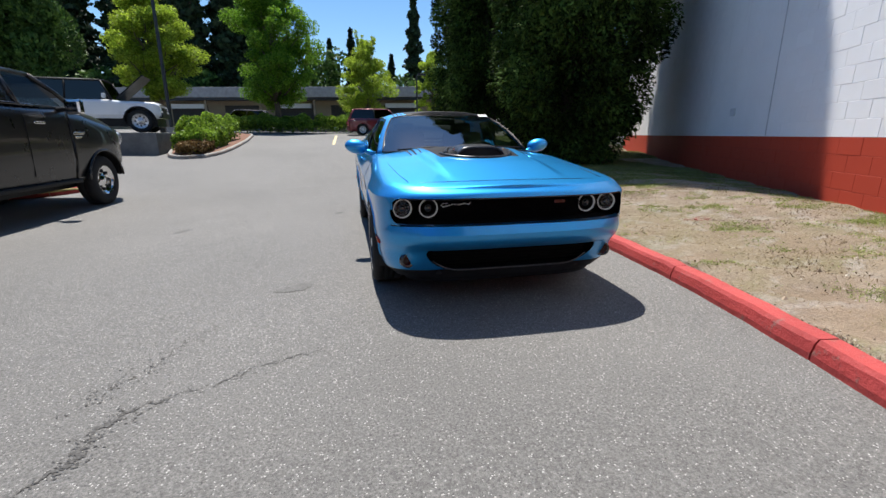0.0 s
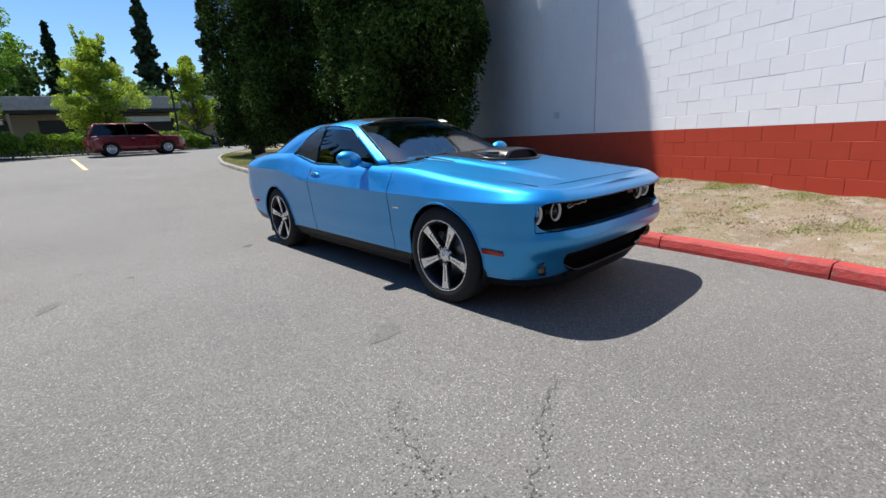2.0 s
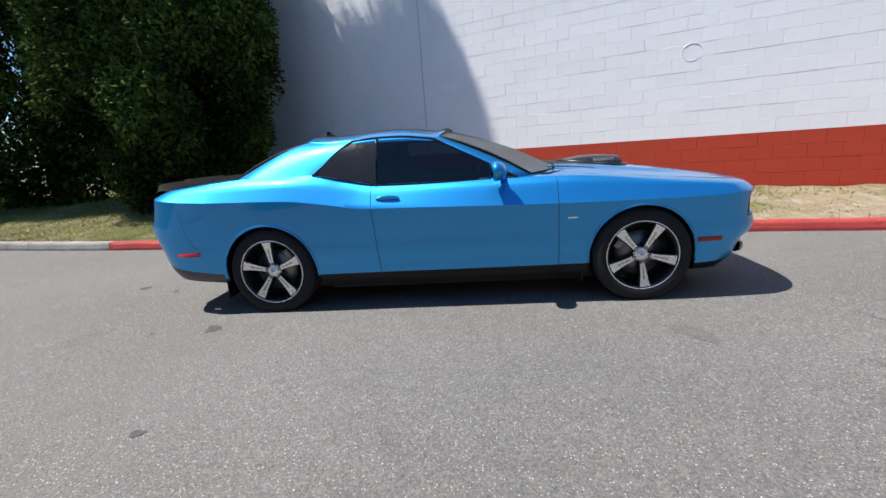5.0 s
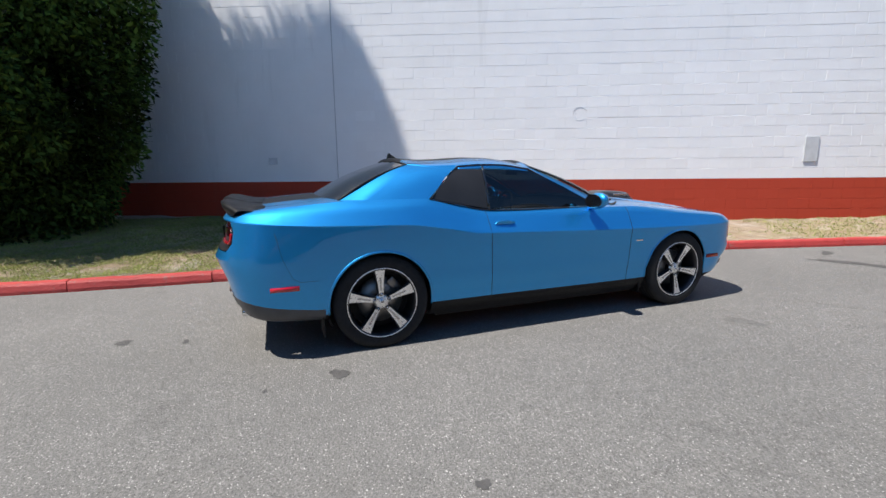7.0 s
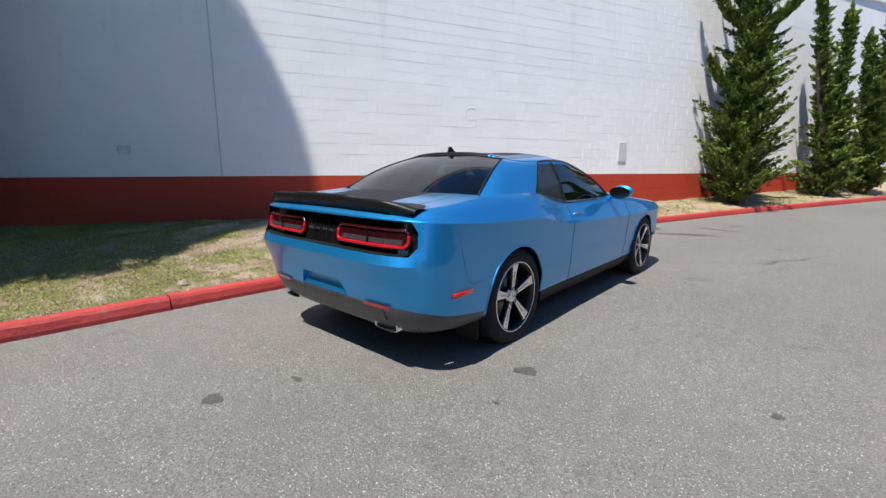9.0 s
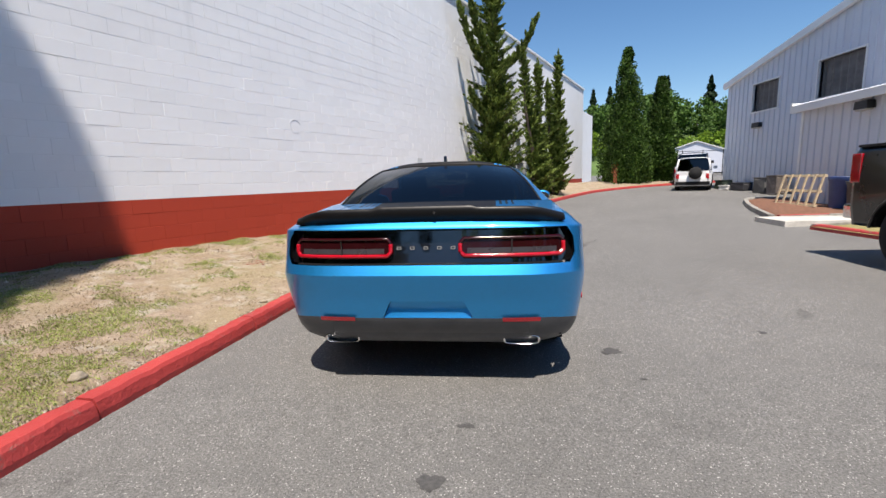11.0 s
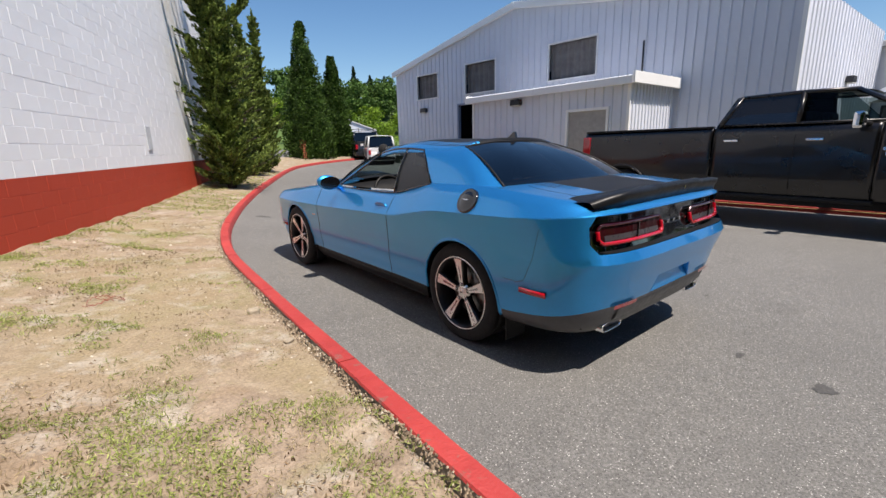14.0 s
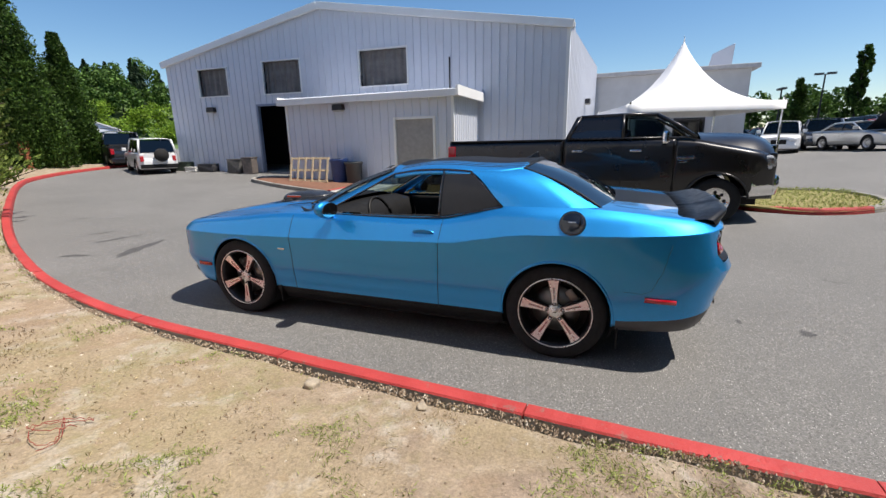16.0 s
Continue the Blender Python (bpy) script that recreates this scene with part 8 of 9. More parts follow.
    part("front_bumper", grid_mesh("bumper", [[(x, 3.10 - 0.52 * (abs(x) / 0.98) ** 7 + d, z) for x in np.linspace(-0.975, 0.975, 41)] for d, z in ((-0.10, 0.50), (0.02, 0.53), (0.05, 0.66), (0.03, 0.84), (-0.06, 0.89))]), CHROME, tr, "polished chrome front bumper")
    for s in (1, -1):
        lamp = new("headlamp")
        lamp.parent = tr
        part("lens", box(s * 0.70 - 0.20, s * 0.70 + 0.20, -0.12, 0.05, -0.12, 0.11, 0.03, Matrix.Translation((0, 2.88, 1.10)) @ Matrix.Rotation(0, 4, "Z")), WHITE_LAMP, lamp)
        part("side_lens", box(s * 0.86 - 0.06, s * 0.86 + 0.045, 2.70, 2.975, 1.02, 1.18, 0.03), LAMP_BOWL, lamp)
        part("amber", box(s * 0.86 - 0.03, s * 0.86 + 0.03, 2.52, 2.62, 1.02, 1.17, 0.012), ORANGE_LENS, lamp)
        part("tail_lamp", box(s * 0.93 - 0.05, s * 0.93 + 0.062, -3.10, -2.92, 1.05, 1.44, 0.02), RED_LENS, tr)
        part("running_board", box(s * 0.93 - 0.07, s * 0.93 + 0.07, -0.45, 1.45, 0.44, 0.50, 0.02), BLACK_PLASTIC, tr)
        for cy in (fy, ry):
            simple_wheel(tr, s * 0.83, cy, s, r, 0.27, CHROME, 0.56, 8)
            arc = [(s * (hw + 0.018), cy + arch * math.cos(a), r + arch * math.sin(a)) for a in np.linspace(0.12, math.pi - 0.12, 26)]
            part("arch_flare", tube(arc, 0.020, 6), P, tr)
            part("arch_liner", grid_mesh("liner", [[(x - s * 0.01, y, z), (x - s * 0.5, y, z)] for x, y, z in arc]), BLACK_PLASTIC, tr)
        for y in (-0.58, 0.50, 1.40):
            part("door_gap", tube([(s * (hw - 0.045), y, 1.50), (s * (hw + 0.002), y, 1.38), (s * (hw + 0.004), y, 0.95), (s * (hw - 0.01), y, 0.60)], 0.006, 5), BLACK_PLASTIC, tr)
        for y in (-0.42, 0.64):
            h = new("door_handle")
            h.parent = tr
            part("grip", box(s * (hw + 0.02) - 0.012, s * (hw + 0.02) + 0.014, y, y + 0.20, 1.30, 1.335, 0.01), CHROME, h, "chrome handle")
        # model badge as plain bright bars
        part("door_badge", box(s * (hw + 0.002) - 0.004, s * (hw + 0.002) + 0.006, 1.45, 1.72, 1.16, 1.20, 0.004), CHROME, tr)
        part("door_badge", box(s * (hw + 0.002) - 0.004, s * (hw + 0.002) + 0.006, 1.48, 1.68, 1.10, 1.135, 0.004), CHROME, tr)
        mr = new("door_mirror")
        mr.parent = tr
        part("shell", box(s * 1.20 - 0.11, s * 1.20 + 0.11, 1.16, 1.27, 1.44, 1.66, 0.04), CHROME, mr, "chrome mirror shell")
        part("arm", tube([(s * 0.90, 1.28, 1.50), (s * 1.10, 1.22, 1.52)], 0.035, 8), BLACK_PLASTIC, mr)
        # glass and pillars
        low = [(s * 0.935, -0.52, 1.55), (s * 0.935, 0.50, 1.55), (s * 0.90, 1.74, 1.54)]
        top = [(s * 0.76, -0.30, 1.97), (s * 0.775, 0.48, 1.985), (s * 0.765, 1.06, 1.97)]
        for a, b, mt in ((0, 1, GLOSS_BLACK), (1, 2, CLEAR)):
            pts = [Vector(low[a]), Vector(low[b]), Vector(top[b]), Vector(top[a])]
            if a == 1:
                pts = [Vector((s * 0.935, 0.55, 1.55)), Vector((s * 0.92, 1.42, 1.55)), Vector((s * 0.78, 1.02, 1.94)), Vector((s * 0.778, 0.54, 1.97))]
            cen = sum(pts, Vector()) / 4
            bm = bmesh.new()
            bm.faces.new([bm.verts.new(p.lerp(cen, 0.06)) for p in pts])
            ob = part("side_window", bm, mt, tr)
            ob.visible_shadow = False
        bm = bmesh.new()
        inner = [Vector(v) - Vector((s * 0.012, 0, 0)) for v in ((s * 0.94, -0.58, 1.53), (s * 0.94, 0.52, 1.53), (s * 0.78, 0.52, 1.99), (s * 0.765, -0.38, 1.975))]
        bm.faces.new([bm.verts.new(v) for v in inner])
        ob = part("rear_door_frame", bm, P, tr)
        md = ob.modifiers.new("thick", "SOLIDIFY")
        md.thickness, md.offset = 0.02, 0
        part("pillar", tube([low[0], top[0]], 0.035, 8), P, tr)
        part("pillar", tube([low[1], top[1]], 0.032, 8), P, tr)
        part("pillar", tube([low[2], (s * 0.845, 1.42, 1.77), top[2]], 0.032, 8), P, tr)
        part("roof_rail", tube([top[0], top[1], top[2]], 0.03, 8), P, tr)
        part("sill_panel", tube([low[0], low[1], low[2]], 0.02, 8), P, tr)
    rows = []
    for y in np.linspace(-0.36, 1.12, 14):
        f = (y + 0.36) / 1.48
        rows.append([(0.775 * s, y, 1.97 + 0.055 * (1 - abs(s) ** 3) - 0.04 * (abs(f - 0.5) * 2) ** 4) for s in np.linspace(-1, 1, 15)])
    part("roof", grid_mesh("roof", rows), P, tr)
    bm = bmesh.new()
    bm.faces.new([bm.verts.new(p) for p in ((0.87, 1.80, 1.54), (-0.87, 1.80, 1.54), (-0.74, 1.10, 1.98), (0.74, 1.10, 1.98))])
    ob = part("windscreen", bm, CLEAR, tr)
    ob.visible_shadow = False
    bm = bmesh.new()
    bm.faces.new([bm.verts.new(p) for p in ((0.88, -0.56, 1.54), (-0.88, -0.56, 1.54), (-0.74, -0.36, 1.97), (0.74, -0.36, 1.97))])
    part("rear_window", bm, GLOSS_BLACK, tr)
    part("chassis", box(-0.66, 0.66, -2.9, 2.8, 0.33, 0.62), BLACK_PLASTIC, tr)
    part("cab_floor", box(-0.9, 0.9, -0.55, 1.75, 0.55, 0.62), BLACK_PLASTIC, tr)
    part("dashboard", box(-0.85, 0.85, 1.40, 1.78, 1.2, 1.52, 0.05), BLACK_PLASTIC, tr)
    for x in (-0.42, 0.42):
        part("seat", box(x - 0.26, x + 0.26, 0.45, 0.61, 0.9, 1.72, 0.06), SEAT_FABRIC, tr)
    part("rear_bench", box(-0.8, 0.8, -0.46, -0.3, 0.9, 1.6, 0.06), SEAT_FABRIC, tr)


build_truck()


def build_jeep():
    """White four-door off-roader on the raised lot, bonnet up."""
    m = Matrix.Translation((-10.1, 14.3, 1.30)) @ Matrix.Rotation(radians(-80), 4, "Z")
    auto("off_roader", "white boxy four-door off-roader with its bonnet raised", m, WHITE_CAR, 4.3, 1.78, 2.85, 0.65, [(-2.15, 1.15), (0.6, 1.15), (0.8, 1.13), (2.0, 1.08), (2.15, 1.0)], 1.15, 1.84, (0.72, 0.45, -2.0, -2.12), SILVER_RIM, r=0.41, arch=0.50, flare=BLACK_PLASTIC, hood_open=True, category="off-roader", sill=0.5, tumble=0.06, nose_round=0.1, top_paint=BLACK_PLASTIC)


build_jeep()

# ---- beds, kerbs and lot furniture ----
MULCH = plain("bark_mulch", (0.16, 0.075, 0.045), 0.95, 0, 0.4, 14, 0.9)
LAWN = plain("lawn_soil", (0.22, 0.19, 0.075), 0.95, 0, 0.35, 8, 0.6)
TAN_WALL = plain("tan_stucco", (0.30, 0.23, 0.15), 0.85, 0, 0.12, 1.5)
GREY_ROOF = plain("grey_roof_felt", (0.36, 0.34, 0.33), 0.9, 0, 0.18, 3, 0.3)
BARE_WOOD = plain("bare_pale_wood", (0.50, 0.40, 0.26), 0.75, 0, 0.25, 10, 0.3)
YELLOW_LINE = plain("worn_yellow_paint", (0.62, 0.50, 0.28), 0.8, 0, 0.25, 12)
STAIN = plain("oil_stain", (0.065, 0.063, 0.061), 0.75, 0, 0.35, 40, 0.5)
CRACK = plain("dark_crack", (0.080, 0.077, 0.073), 0.95, 0, 0.6, 90)


def smooth_line(keys, n, closed=False):
    pts = catmull([*keys, keys[0]] if closed else keys, n)
    return [Vector((p[0], p[1], 0)) for p in pts]


def bed(name, label, keys, mat, height=0.11, n=90):
    """A raised bed: its soil sheet inside a closed plan line."""
    line = smooth_line(keys, n, True)
    c = sum(line, Vector()) / len(line)
    rows = []
    for f in (1.0, 0.85, 0.6, 0.35, 0.12, 0.01):
        rows.append([(c.x + (p.x - c.x) * f, c.y + (p.y - c.y) * f, gz(c.x + (p.x - c.x) * f, c.y + (p.y - c.y) * f) + (height + 0.05 * (1 - f) if f < 1 else height * 0.6)) for p in line])
    ob = part(name, grid_mesh(name, rows), mat)
    tagged(ob, label, "planting bed", kind="structure")
    return line


isle = bed("grass_island", "kerbed grass island with a mulched end", [(-6.95, -4.7), (-7.15, -2.0), (-7.25, 2.0), (-7.1, 3.9), (-6.5, 4.7), (-6.2, 5.6), (-6.7, 6.7), (-8.0, 7.1), (-9.3, 6.4), (-9.6, 4.0), (-9.7, 0.0), (-9.7, -4.6), (-8.4, -5.0)], LAWN)
kerb_run("kerb_island", isle, lambda p: RED_KERB if p.x > -7.4 and p.y < 5.4 else GREY_KERB, "partly red-painted kerb round the grass island", 1.6, 1, 7)
mul = bed("mulch_bed", "brown bark mulch bed before the lean-to", [(-7.35, -6.45), (-7.6, -7.2), (-8.1, -8.6), (-8.7, -10.0), (-9.4, -11.2), (-10.3, -11.0), (-10.0, -9.0), (-9.95, -6.45)], MULCH)
kerb_run("kerb_mulch", mul, lambda p: RED_KERB if p.y > -6.9 and p.x > -8.0 else GREY_KERB, "grey concrete kerb round the mulch bed", 1.4, 1, 8)
slab = part("walkway", box(-9.9, -6.75, -6.25, -5.15, 0.02, 0.20, 0.01), concrete("pale_concrete", (0.60, 0.57, 0.52)))
tagged(slab, "pale concrete walkway slab to the lean-to door", "walkway", kind="structure")

up = bed("shrub_bed_soil", "kerbed soil bed beside the upper drive", [(-5.95, 12.1), (-5.75, 14.0), (-5.95, 18.0), (-6.4, 22.5), (-7.2, 26.5), (-9.5, 27.5), (-9.0, 20.0), (-7.6, 13.4), (-6.75, 11.7)], MULCH, 0.12)
kerb_run("kerb_upper", up, lambda p: GREY_KERB, "plain grey concrete kerb round the shrub bed", 2.2, 1, 9)
lot = part("raised_lot", box(-17.5, -7.75, 13.0, 24, -0.3, 1.30, 0.03), concrete("dark_retaining_concrete", (0.17, 0.165, 0.155)))
tagged(lot, "raised parking lot behind a dark concrete retaining wall", "retaining wall", kind="structure")

line = thing("lane_line", "worn pale yellow lane stripe on the upper drive", "lane marking", kind="structure")
rows = [[(x, y, gz(x, y) + 0.012) for x in (-1.80, -1.65)] for y in np.linspace(18.1, 26.0, 16)]
part("stripe", grid_mesh("stripe", rows), YELLOW_LINE, line)

# long low carport building
lb = thing("carport_building", "long low tan carport building with a flat grey roof", "building", Matrix.Translation((-14.5, 47.5, 2.2)) @ Matrix.Rotation(radians(-12), 4, "Z"))
part("wall", box(-27, 25, 0, 7, -0.8, 2.5), TAN_WALL, lb)
part("roof", box(-27.6, 25.6, -1.6, 7.5, 2.75, 3.75, 0.05), GREY_ROOF, lb, "deep grey roof fascia")
part("soffit", box(-27.4, 25.4, -1.4, 0.0, 2.5, 2.74), DARK_METAL, lb)
for k in range(9):
    x = -25 + 5.6 * k
    o = new("carport_bay")
    o.parent = lb
    o.location = (x, 0, 0)
    # no real recess: a dark panel on the wall carries the bay's shade as colour
    part("opening", box(-1.9, 1.9, -0.03, 0.02, 0, 2.05), plain("painted_bay_shade", (0.05, 0.045, 0.04), 0.9), o)
    if k % 2 == 0:
        part("awning", box(-1.7, 1.7, -0.5, -0.06, 1.75, 2.2, 0.03), TRIM_WHITE, o, "white bay awning")
    part("post", box(2.2, 2.4, -1.3, -1.1, 0, 2.5), TAN_WALL, o)
# parking lot lamp poles


def lot_lamp(x, y, h, z0=None, label="tall dark parking-lot lamp on a square pole", heads=(0,)):
    lamp = thing("lot_lamp", label, "lamp", Matrix.Translation((x, y, gz(x, y) if z0 is None else z0)), "parking-lot lamps")
    part("pole", cyl(0.09, 0.06, 0, h, 12), DARK_METAL, lamp)
    part("base", cyl(0.25, 0.25, 0, 0.6, 16), CONCRETE, lamp)
    for a in heads:
        part("head", box(0.1, 0.75, -0.2, 0.2, h - 0.06, h + 0.10, 0.03, Matrix.Rotation(radians(a), 4, "Z")), DARK_METAL, lamp)


lot_lamp(-9.35, 19.3, 9.0, 0.98)
lot_lamp(-44.2, 14.9, 4.6, heads=(0, 180))
lot_lamp(-45.4, 18.2, 5.6, heads=(80, 260))
lot_lamp(4.9, 33.2, 4.6, label="slim dark lamp pole beyond the hedge")
spire("columnar_tree", "narrow dark columnar street tree", -45.0, 16.5, 5.2, 0.62, ARBOR_LEAF, 71, 3500, 0.14, 1.5, (0, 0), 0.3, 30, trunk=0.1, group="street trees by the lot", belly=0.2)
spire("columnar_tree", "narrow dark columnar street tree", -46.2, 21.0, 7.4, 0.9, ARBOR_LEAF, 72, 4200, 0.15, 2.0, (0, 0), 0.4, 34, trunk=0.1, group="street trees by the lot", belly=0.2)
spire("columnar_tree", "narrow dark street tree", -44.0, 24.0, 6.6, 1.1, FIR_LEAF, 73, 6000, 0.18, 1.4, (0, 0), 0.7, 34, trunk=0.1, group="street trees by the lot", belly=0.2)
pr = random.Random(19)
woodland("far_trees", "hazy line of trees beyond the sales lot", [(-95 - pr.uniform(0, 14), -4 + 4.4 * k, 0.5, pr.uniform(5.5, 9.5), pr.uniform(2.8, 4.2), False) for k in range(28)], 81, WOOD_LEAF, 0, 40, 0.5)


def post_sign():
    ps = thing("wooden_post", "rust-brown timber post with a square board", "post", Matrix.Translation((-7.95, -22.7, gz(-7.9, -22.7))))
    rust = plain("rust_brown_wood", (0.30, 0.085, 0.04), 0.8, 0, 0.25, 9, 0.2)
    part("post", box(-0.09, 0.09, -0.09, 0.09, -0.1, 1.15, 0.01), rust, ps)
    part("board", box(-0.20, 0.20, -0.11, -0.085, 0.85, 1.45, 0.008), rust, ps)


post_sign()


def crate_frame():
    """Pale timber rack leaning by the bins."""
    m = Matrix.Translation((-8.95, -9.15, 0.30)) @ Matrix.Rotation(radians(90), 4, "Z") @ Matrix.Rotation(radians(-14), 4, "X")
    fr = thing("timber_rack", "pale bare timber rack leaning on the mulch", "rack", m)
    for z in (0.03, 0.42, 0.84):
        part("rail", box(0, 1.62, -0.025, 0.025, z - 0.035, z + 0.035, 0.004), BARE_WOOD, fr)
    for k in range(6):
        x = 0.03 + 0.312 * k
        part("slat", box(x - 0.035, x + 0.035, -0.055, -0.026, 0.0, 0.88, 0.004), BARE_WOOD, fr)
    for k in range(4):
        x = 0.2 + 0.4 * k
        part("slat", box(x - 0.035, x + 0.035, 0.026, 0.30, 0.02, 0.06, 0.004), BARE_WOOD, fr)


crate_frame()


def bin_drum(x, y, mat, label, h=0.72, r=0.30):
    b = thing("waste_bin", label, "bin", Matrix.Translation((x, y, gz(x, y) + 0.11)), "bins by the lean-to")
    part("body", lathe([(0.0, 0.0), (r * 0.82, 0.0), (r * 0.86, 0.02), (r, h * 0.9), (r + 0.02, h * 0.92), (r + 0.02, h), (r - 0.02, h), (r - 0.04, 0.1)], 28, "Z"), mat, b)
    part("rim", lathe([(r - 0.01, h - 0.02), (r + 0.03, h - 0.01), (r + 0.03, h + 0.02), (r - 0.02, h + 0.015)], 28, "Z"), mat, b)


bin_drum(-9.45, -7.35, plain("blue_plastic", (0.03, 0.07, 0.22), 0.45), "blue plastic waste bin beside the lean-to", 0.80)
bin_drum(-9.45, -6.75, plain("dark_grey_plastic", (0.05, 0.055, 0.06), 0.5), "dark grey waste bin beside the lean-to", 0.70)
for x, y, sx, sy, sz, c, lab in ((-11.6, -14.3, 0.5, 0.7, 0.62, (0.10, 0.095, 0.09), "dark scuffed crate against the workshop wall"), (-11.55, -13.5, 0.5, 0.5, 0.72, (0.13, 0.11, 0.10), "brown drum-like crate against the workshop wall"), (-11.7, -16.2, 0.45, 0.8, 0.34, (0.035, 0.035, 0.04), "black tarpaulin bundle against the workshop wall"), (-11.4, -16.9, 0.35, 0.6, 0.2, (0.7, 0.69, 0.66), "white crumpled sack on the ground"), (-11.7, -17.7, 0.5, 0.7, 0.4, (0.03, 0.045, 0.03), "dark heap beside the workshop corner")):
    o = thing("yard_crate", lab, "crate", Matrix.Translation((x, y, gz(x, y))) @ Matrix.Rotation(radians(9), 4, "Z"), "clutter along the workshop")
    bm = box(-sx / 2, sx / 2, -sy / 2, sy / 2, 0, sz, 0.06)
    pr2 = random.Random(int(-y * 10))
    for v in bm.verts:
        v.co += Vector((pr2.uniform(-0.03, 0.03), pr2.uniform(-0.03, 0.03), pr2.uniform(-0.02, 0.0) if v.co.z > 0.1 else 0))
    part("shell", bm, plain("crate_skin", c, 0.7, 0, 0.3, 8, 0.2), o)
    part("lid", box(-sx / 2 - 0.01, sx / 2 + 0.01, -sy / 2 - 0.01, sy / 2 + 0.01, sz - 0.02, sz + 0.02, 0.01), plain("crate_lid", tuple(v * 0.8 for v in c), 0.7), o)


# ---- small marks on the paving ----
def blot(x, y, rx, ry, seed, turn=0.0, mat=None):
    pr = random.Random(seed)
    bm = bmesh.new()
    n = 26
    vs = []
    k1, k2, k3 = pr.uniform(0, 6), pr.uniform(0, 6), pr.uniform(0, 6)
    for k in range(n):
        a = 2 * math.pi * k / n
        f = 1 + 0.18 * math.sin(2 * a + k1) + 0.16 * math.sin(3 * a + k2) + 0.12 * math.sin(7 * a + k3)
        u, v = rx * f * math.cos(a), ry * f * math.sin(a)
        c, s = math.cos(turn), math.sin(turn)
        px, py = x + u * c - v * s, y + u * s + v * c
        vs.append(bm.verts.new((px, py, gz(px, py) + 0.003)))
    bm.faces.new(vs)
    o = thing("oil_stain", "dark dried oil stain on the asphalt", "stain", group="oil stains", kind="structure")
    part("stain", bm, mat or STAIN, o)


SOFT_STAIN = plain("faded_stain", (0.118, 0.115, 0.109), 0.85, 0, 0.35, 60, 0.6)
blot(-1.54, -1.60, 0.13, 0.09, 1, 0.4, SOFT_STAIN)
blot(-1.25, 1.86, 0.075, 0.055, 2)
blot(-0.11, 3.37, 0.05, 0.06, 3)
blot(-0.24, 2.92, 0.04, 0.025, 4)
blot(-3.18, 0.92, 0.16, 0.05, 5, 1.2, SOFT_STAIN)
blot(-2.54, 1.43, 0.035, 0.03, 6)
blot(-1.33, 2.32, 0.02, 0.015, 7)
blot(-2.1, -4.55, 0.05, 0.04, 8)
for x, y, rx, ry, tn in ((-0.95, -6.28, 0.37, 0.05, -0.16), (-0.60, -5.22, 0.48, 0.12, 0.40), (-1.18, -7.06, 0.18, 0.04, -0.34), (0.05, -5.70, 0.17, 0.08, 1.96), (-2.03, -9.04, 0.12, 0.04, 2.6)):
    blot(x, y, rx, ry, int(-y * 7), tn)


def crack(points, label, width, seed, crumbs=0, loose=0.05):
    """A meandering worn crack: a dark ragged ribbon, broken in places, with crumbled edges beside it."""
    pr = random.Random(seed)
    n = 260
    pts = catmull(points, n)
    k1, k2, k3 = (pr.uniform(0, 6) for _ in range(3))
    bm = bmesh.new()
    last = None
    for i, p in enumerate(pts):
        u = i / (n - 1)
        d = np.array(pts[min(i + 1, n - 1)]) - np.array(pts[max(i - 1, 0)])
        side = Vector((-d[1], d[0], 0)).normalized()
        swell = max(0.0, 0.55 + 0.45 * math.sin(u * 19 + k1) + 0.35 * math.sin(u * 47 + k2)) * min(1, u * 12, (1 - u) * 12)
        q = Vector((p[0], p[1], 0)) + side * 0.012 * (math.sin(u * 33 + k3) + 0.6 * math.sin(u * 83 + k1))
        q.z = gz(q.x, q.y) + 0.0035
        w = width * (0.25 + swell)
        pair = [bm.verts.new(q - side * w * pr.uniform(0.3, 1.2)), bm.verts.new(q + side * w * pr.uniform(0.3, 1.2))]
        if last and pr.random() > 0.06:
            bm.faces.new((last[0], last[1], pair[1], pair[0]))
        last = pair
    for _ in range(crumbs):
        p = pts[pr.randrange(n)]
        c = Vector((p[0] + pr.gauss(0, loose), p[1] + pr.gauss(0, loose), 0))
        c.z = gz(c.x, c.y) + 0.0035
        r0 = pr.uniform(0.002, 0.008)
        bm.faces.new([bm.verts.new(c + Vector((r0 * pr.uniform(0.5, 1.4) * math.cos(1.2566 * j), r0 * pr.uniform(0.4, 1.0) * math.sin(1.2566 * j), 0))) for j in range(5)])
    o = thing("asphalt_crack", label, "crack", group="cracks in the asphalt", kind="structure")
    part("crack", bm, CRACK, o)


crack([(-1.25, -2.70), (-1.43, -2.78), (-1.62, -2.86), (-1.73, -2.96), (-1.93, -3.05), (-2.07, -3.13)], "long ragged crack across the drive", 0.0045, 5, 90, 0.03)
crack([(-2.04, -3.12), (-2.12, -3.20), (-2.15, -3.28), (-2.14, -3.37), (-2.16, -3.47), (-2.26, -3.60), (-2.45, -3.85), (-2.6, -4.2)], "wide crumbling crack in the asphalt", 0.017, 6, 260, 0.035)
crack([(-2.32, -3.05), (-2.25, -2.91), (-2.16, -2.77), (-2.06, -2.47), (-1.93, -2.26)], "faint line of crumbled asphalt", 0.002, 7, 170, 0.05)


def verge_z(x, y):
    return verge_height(x, y)


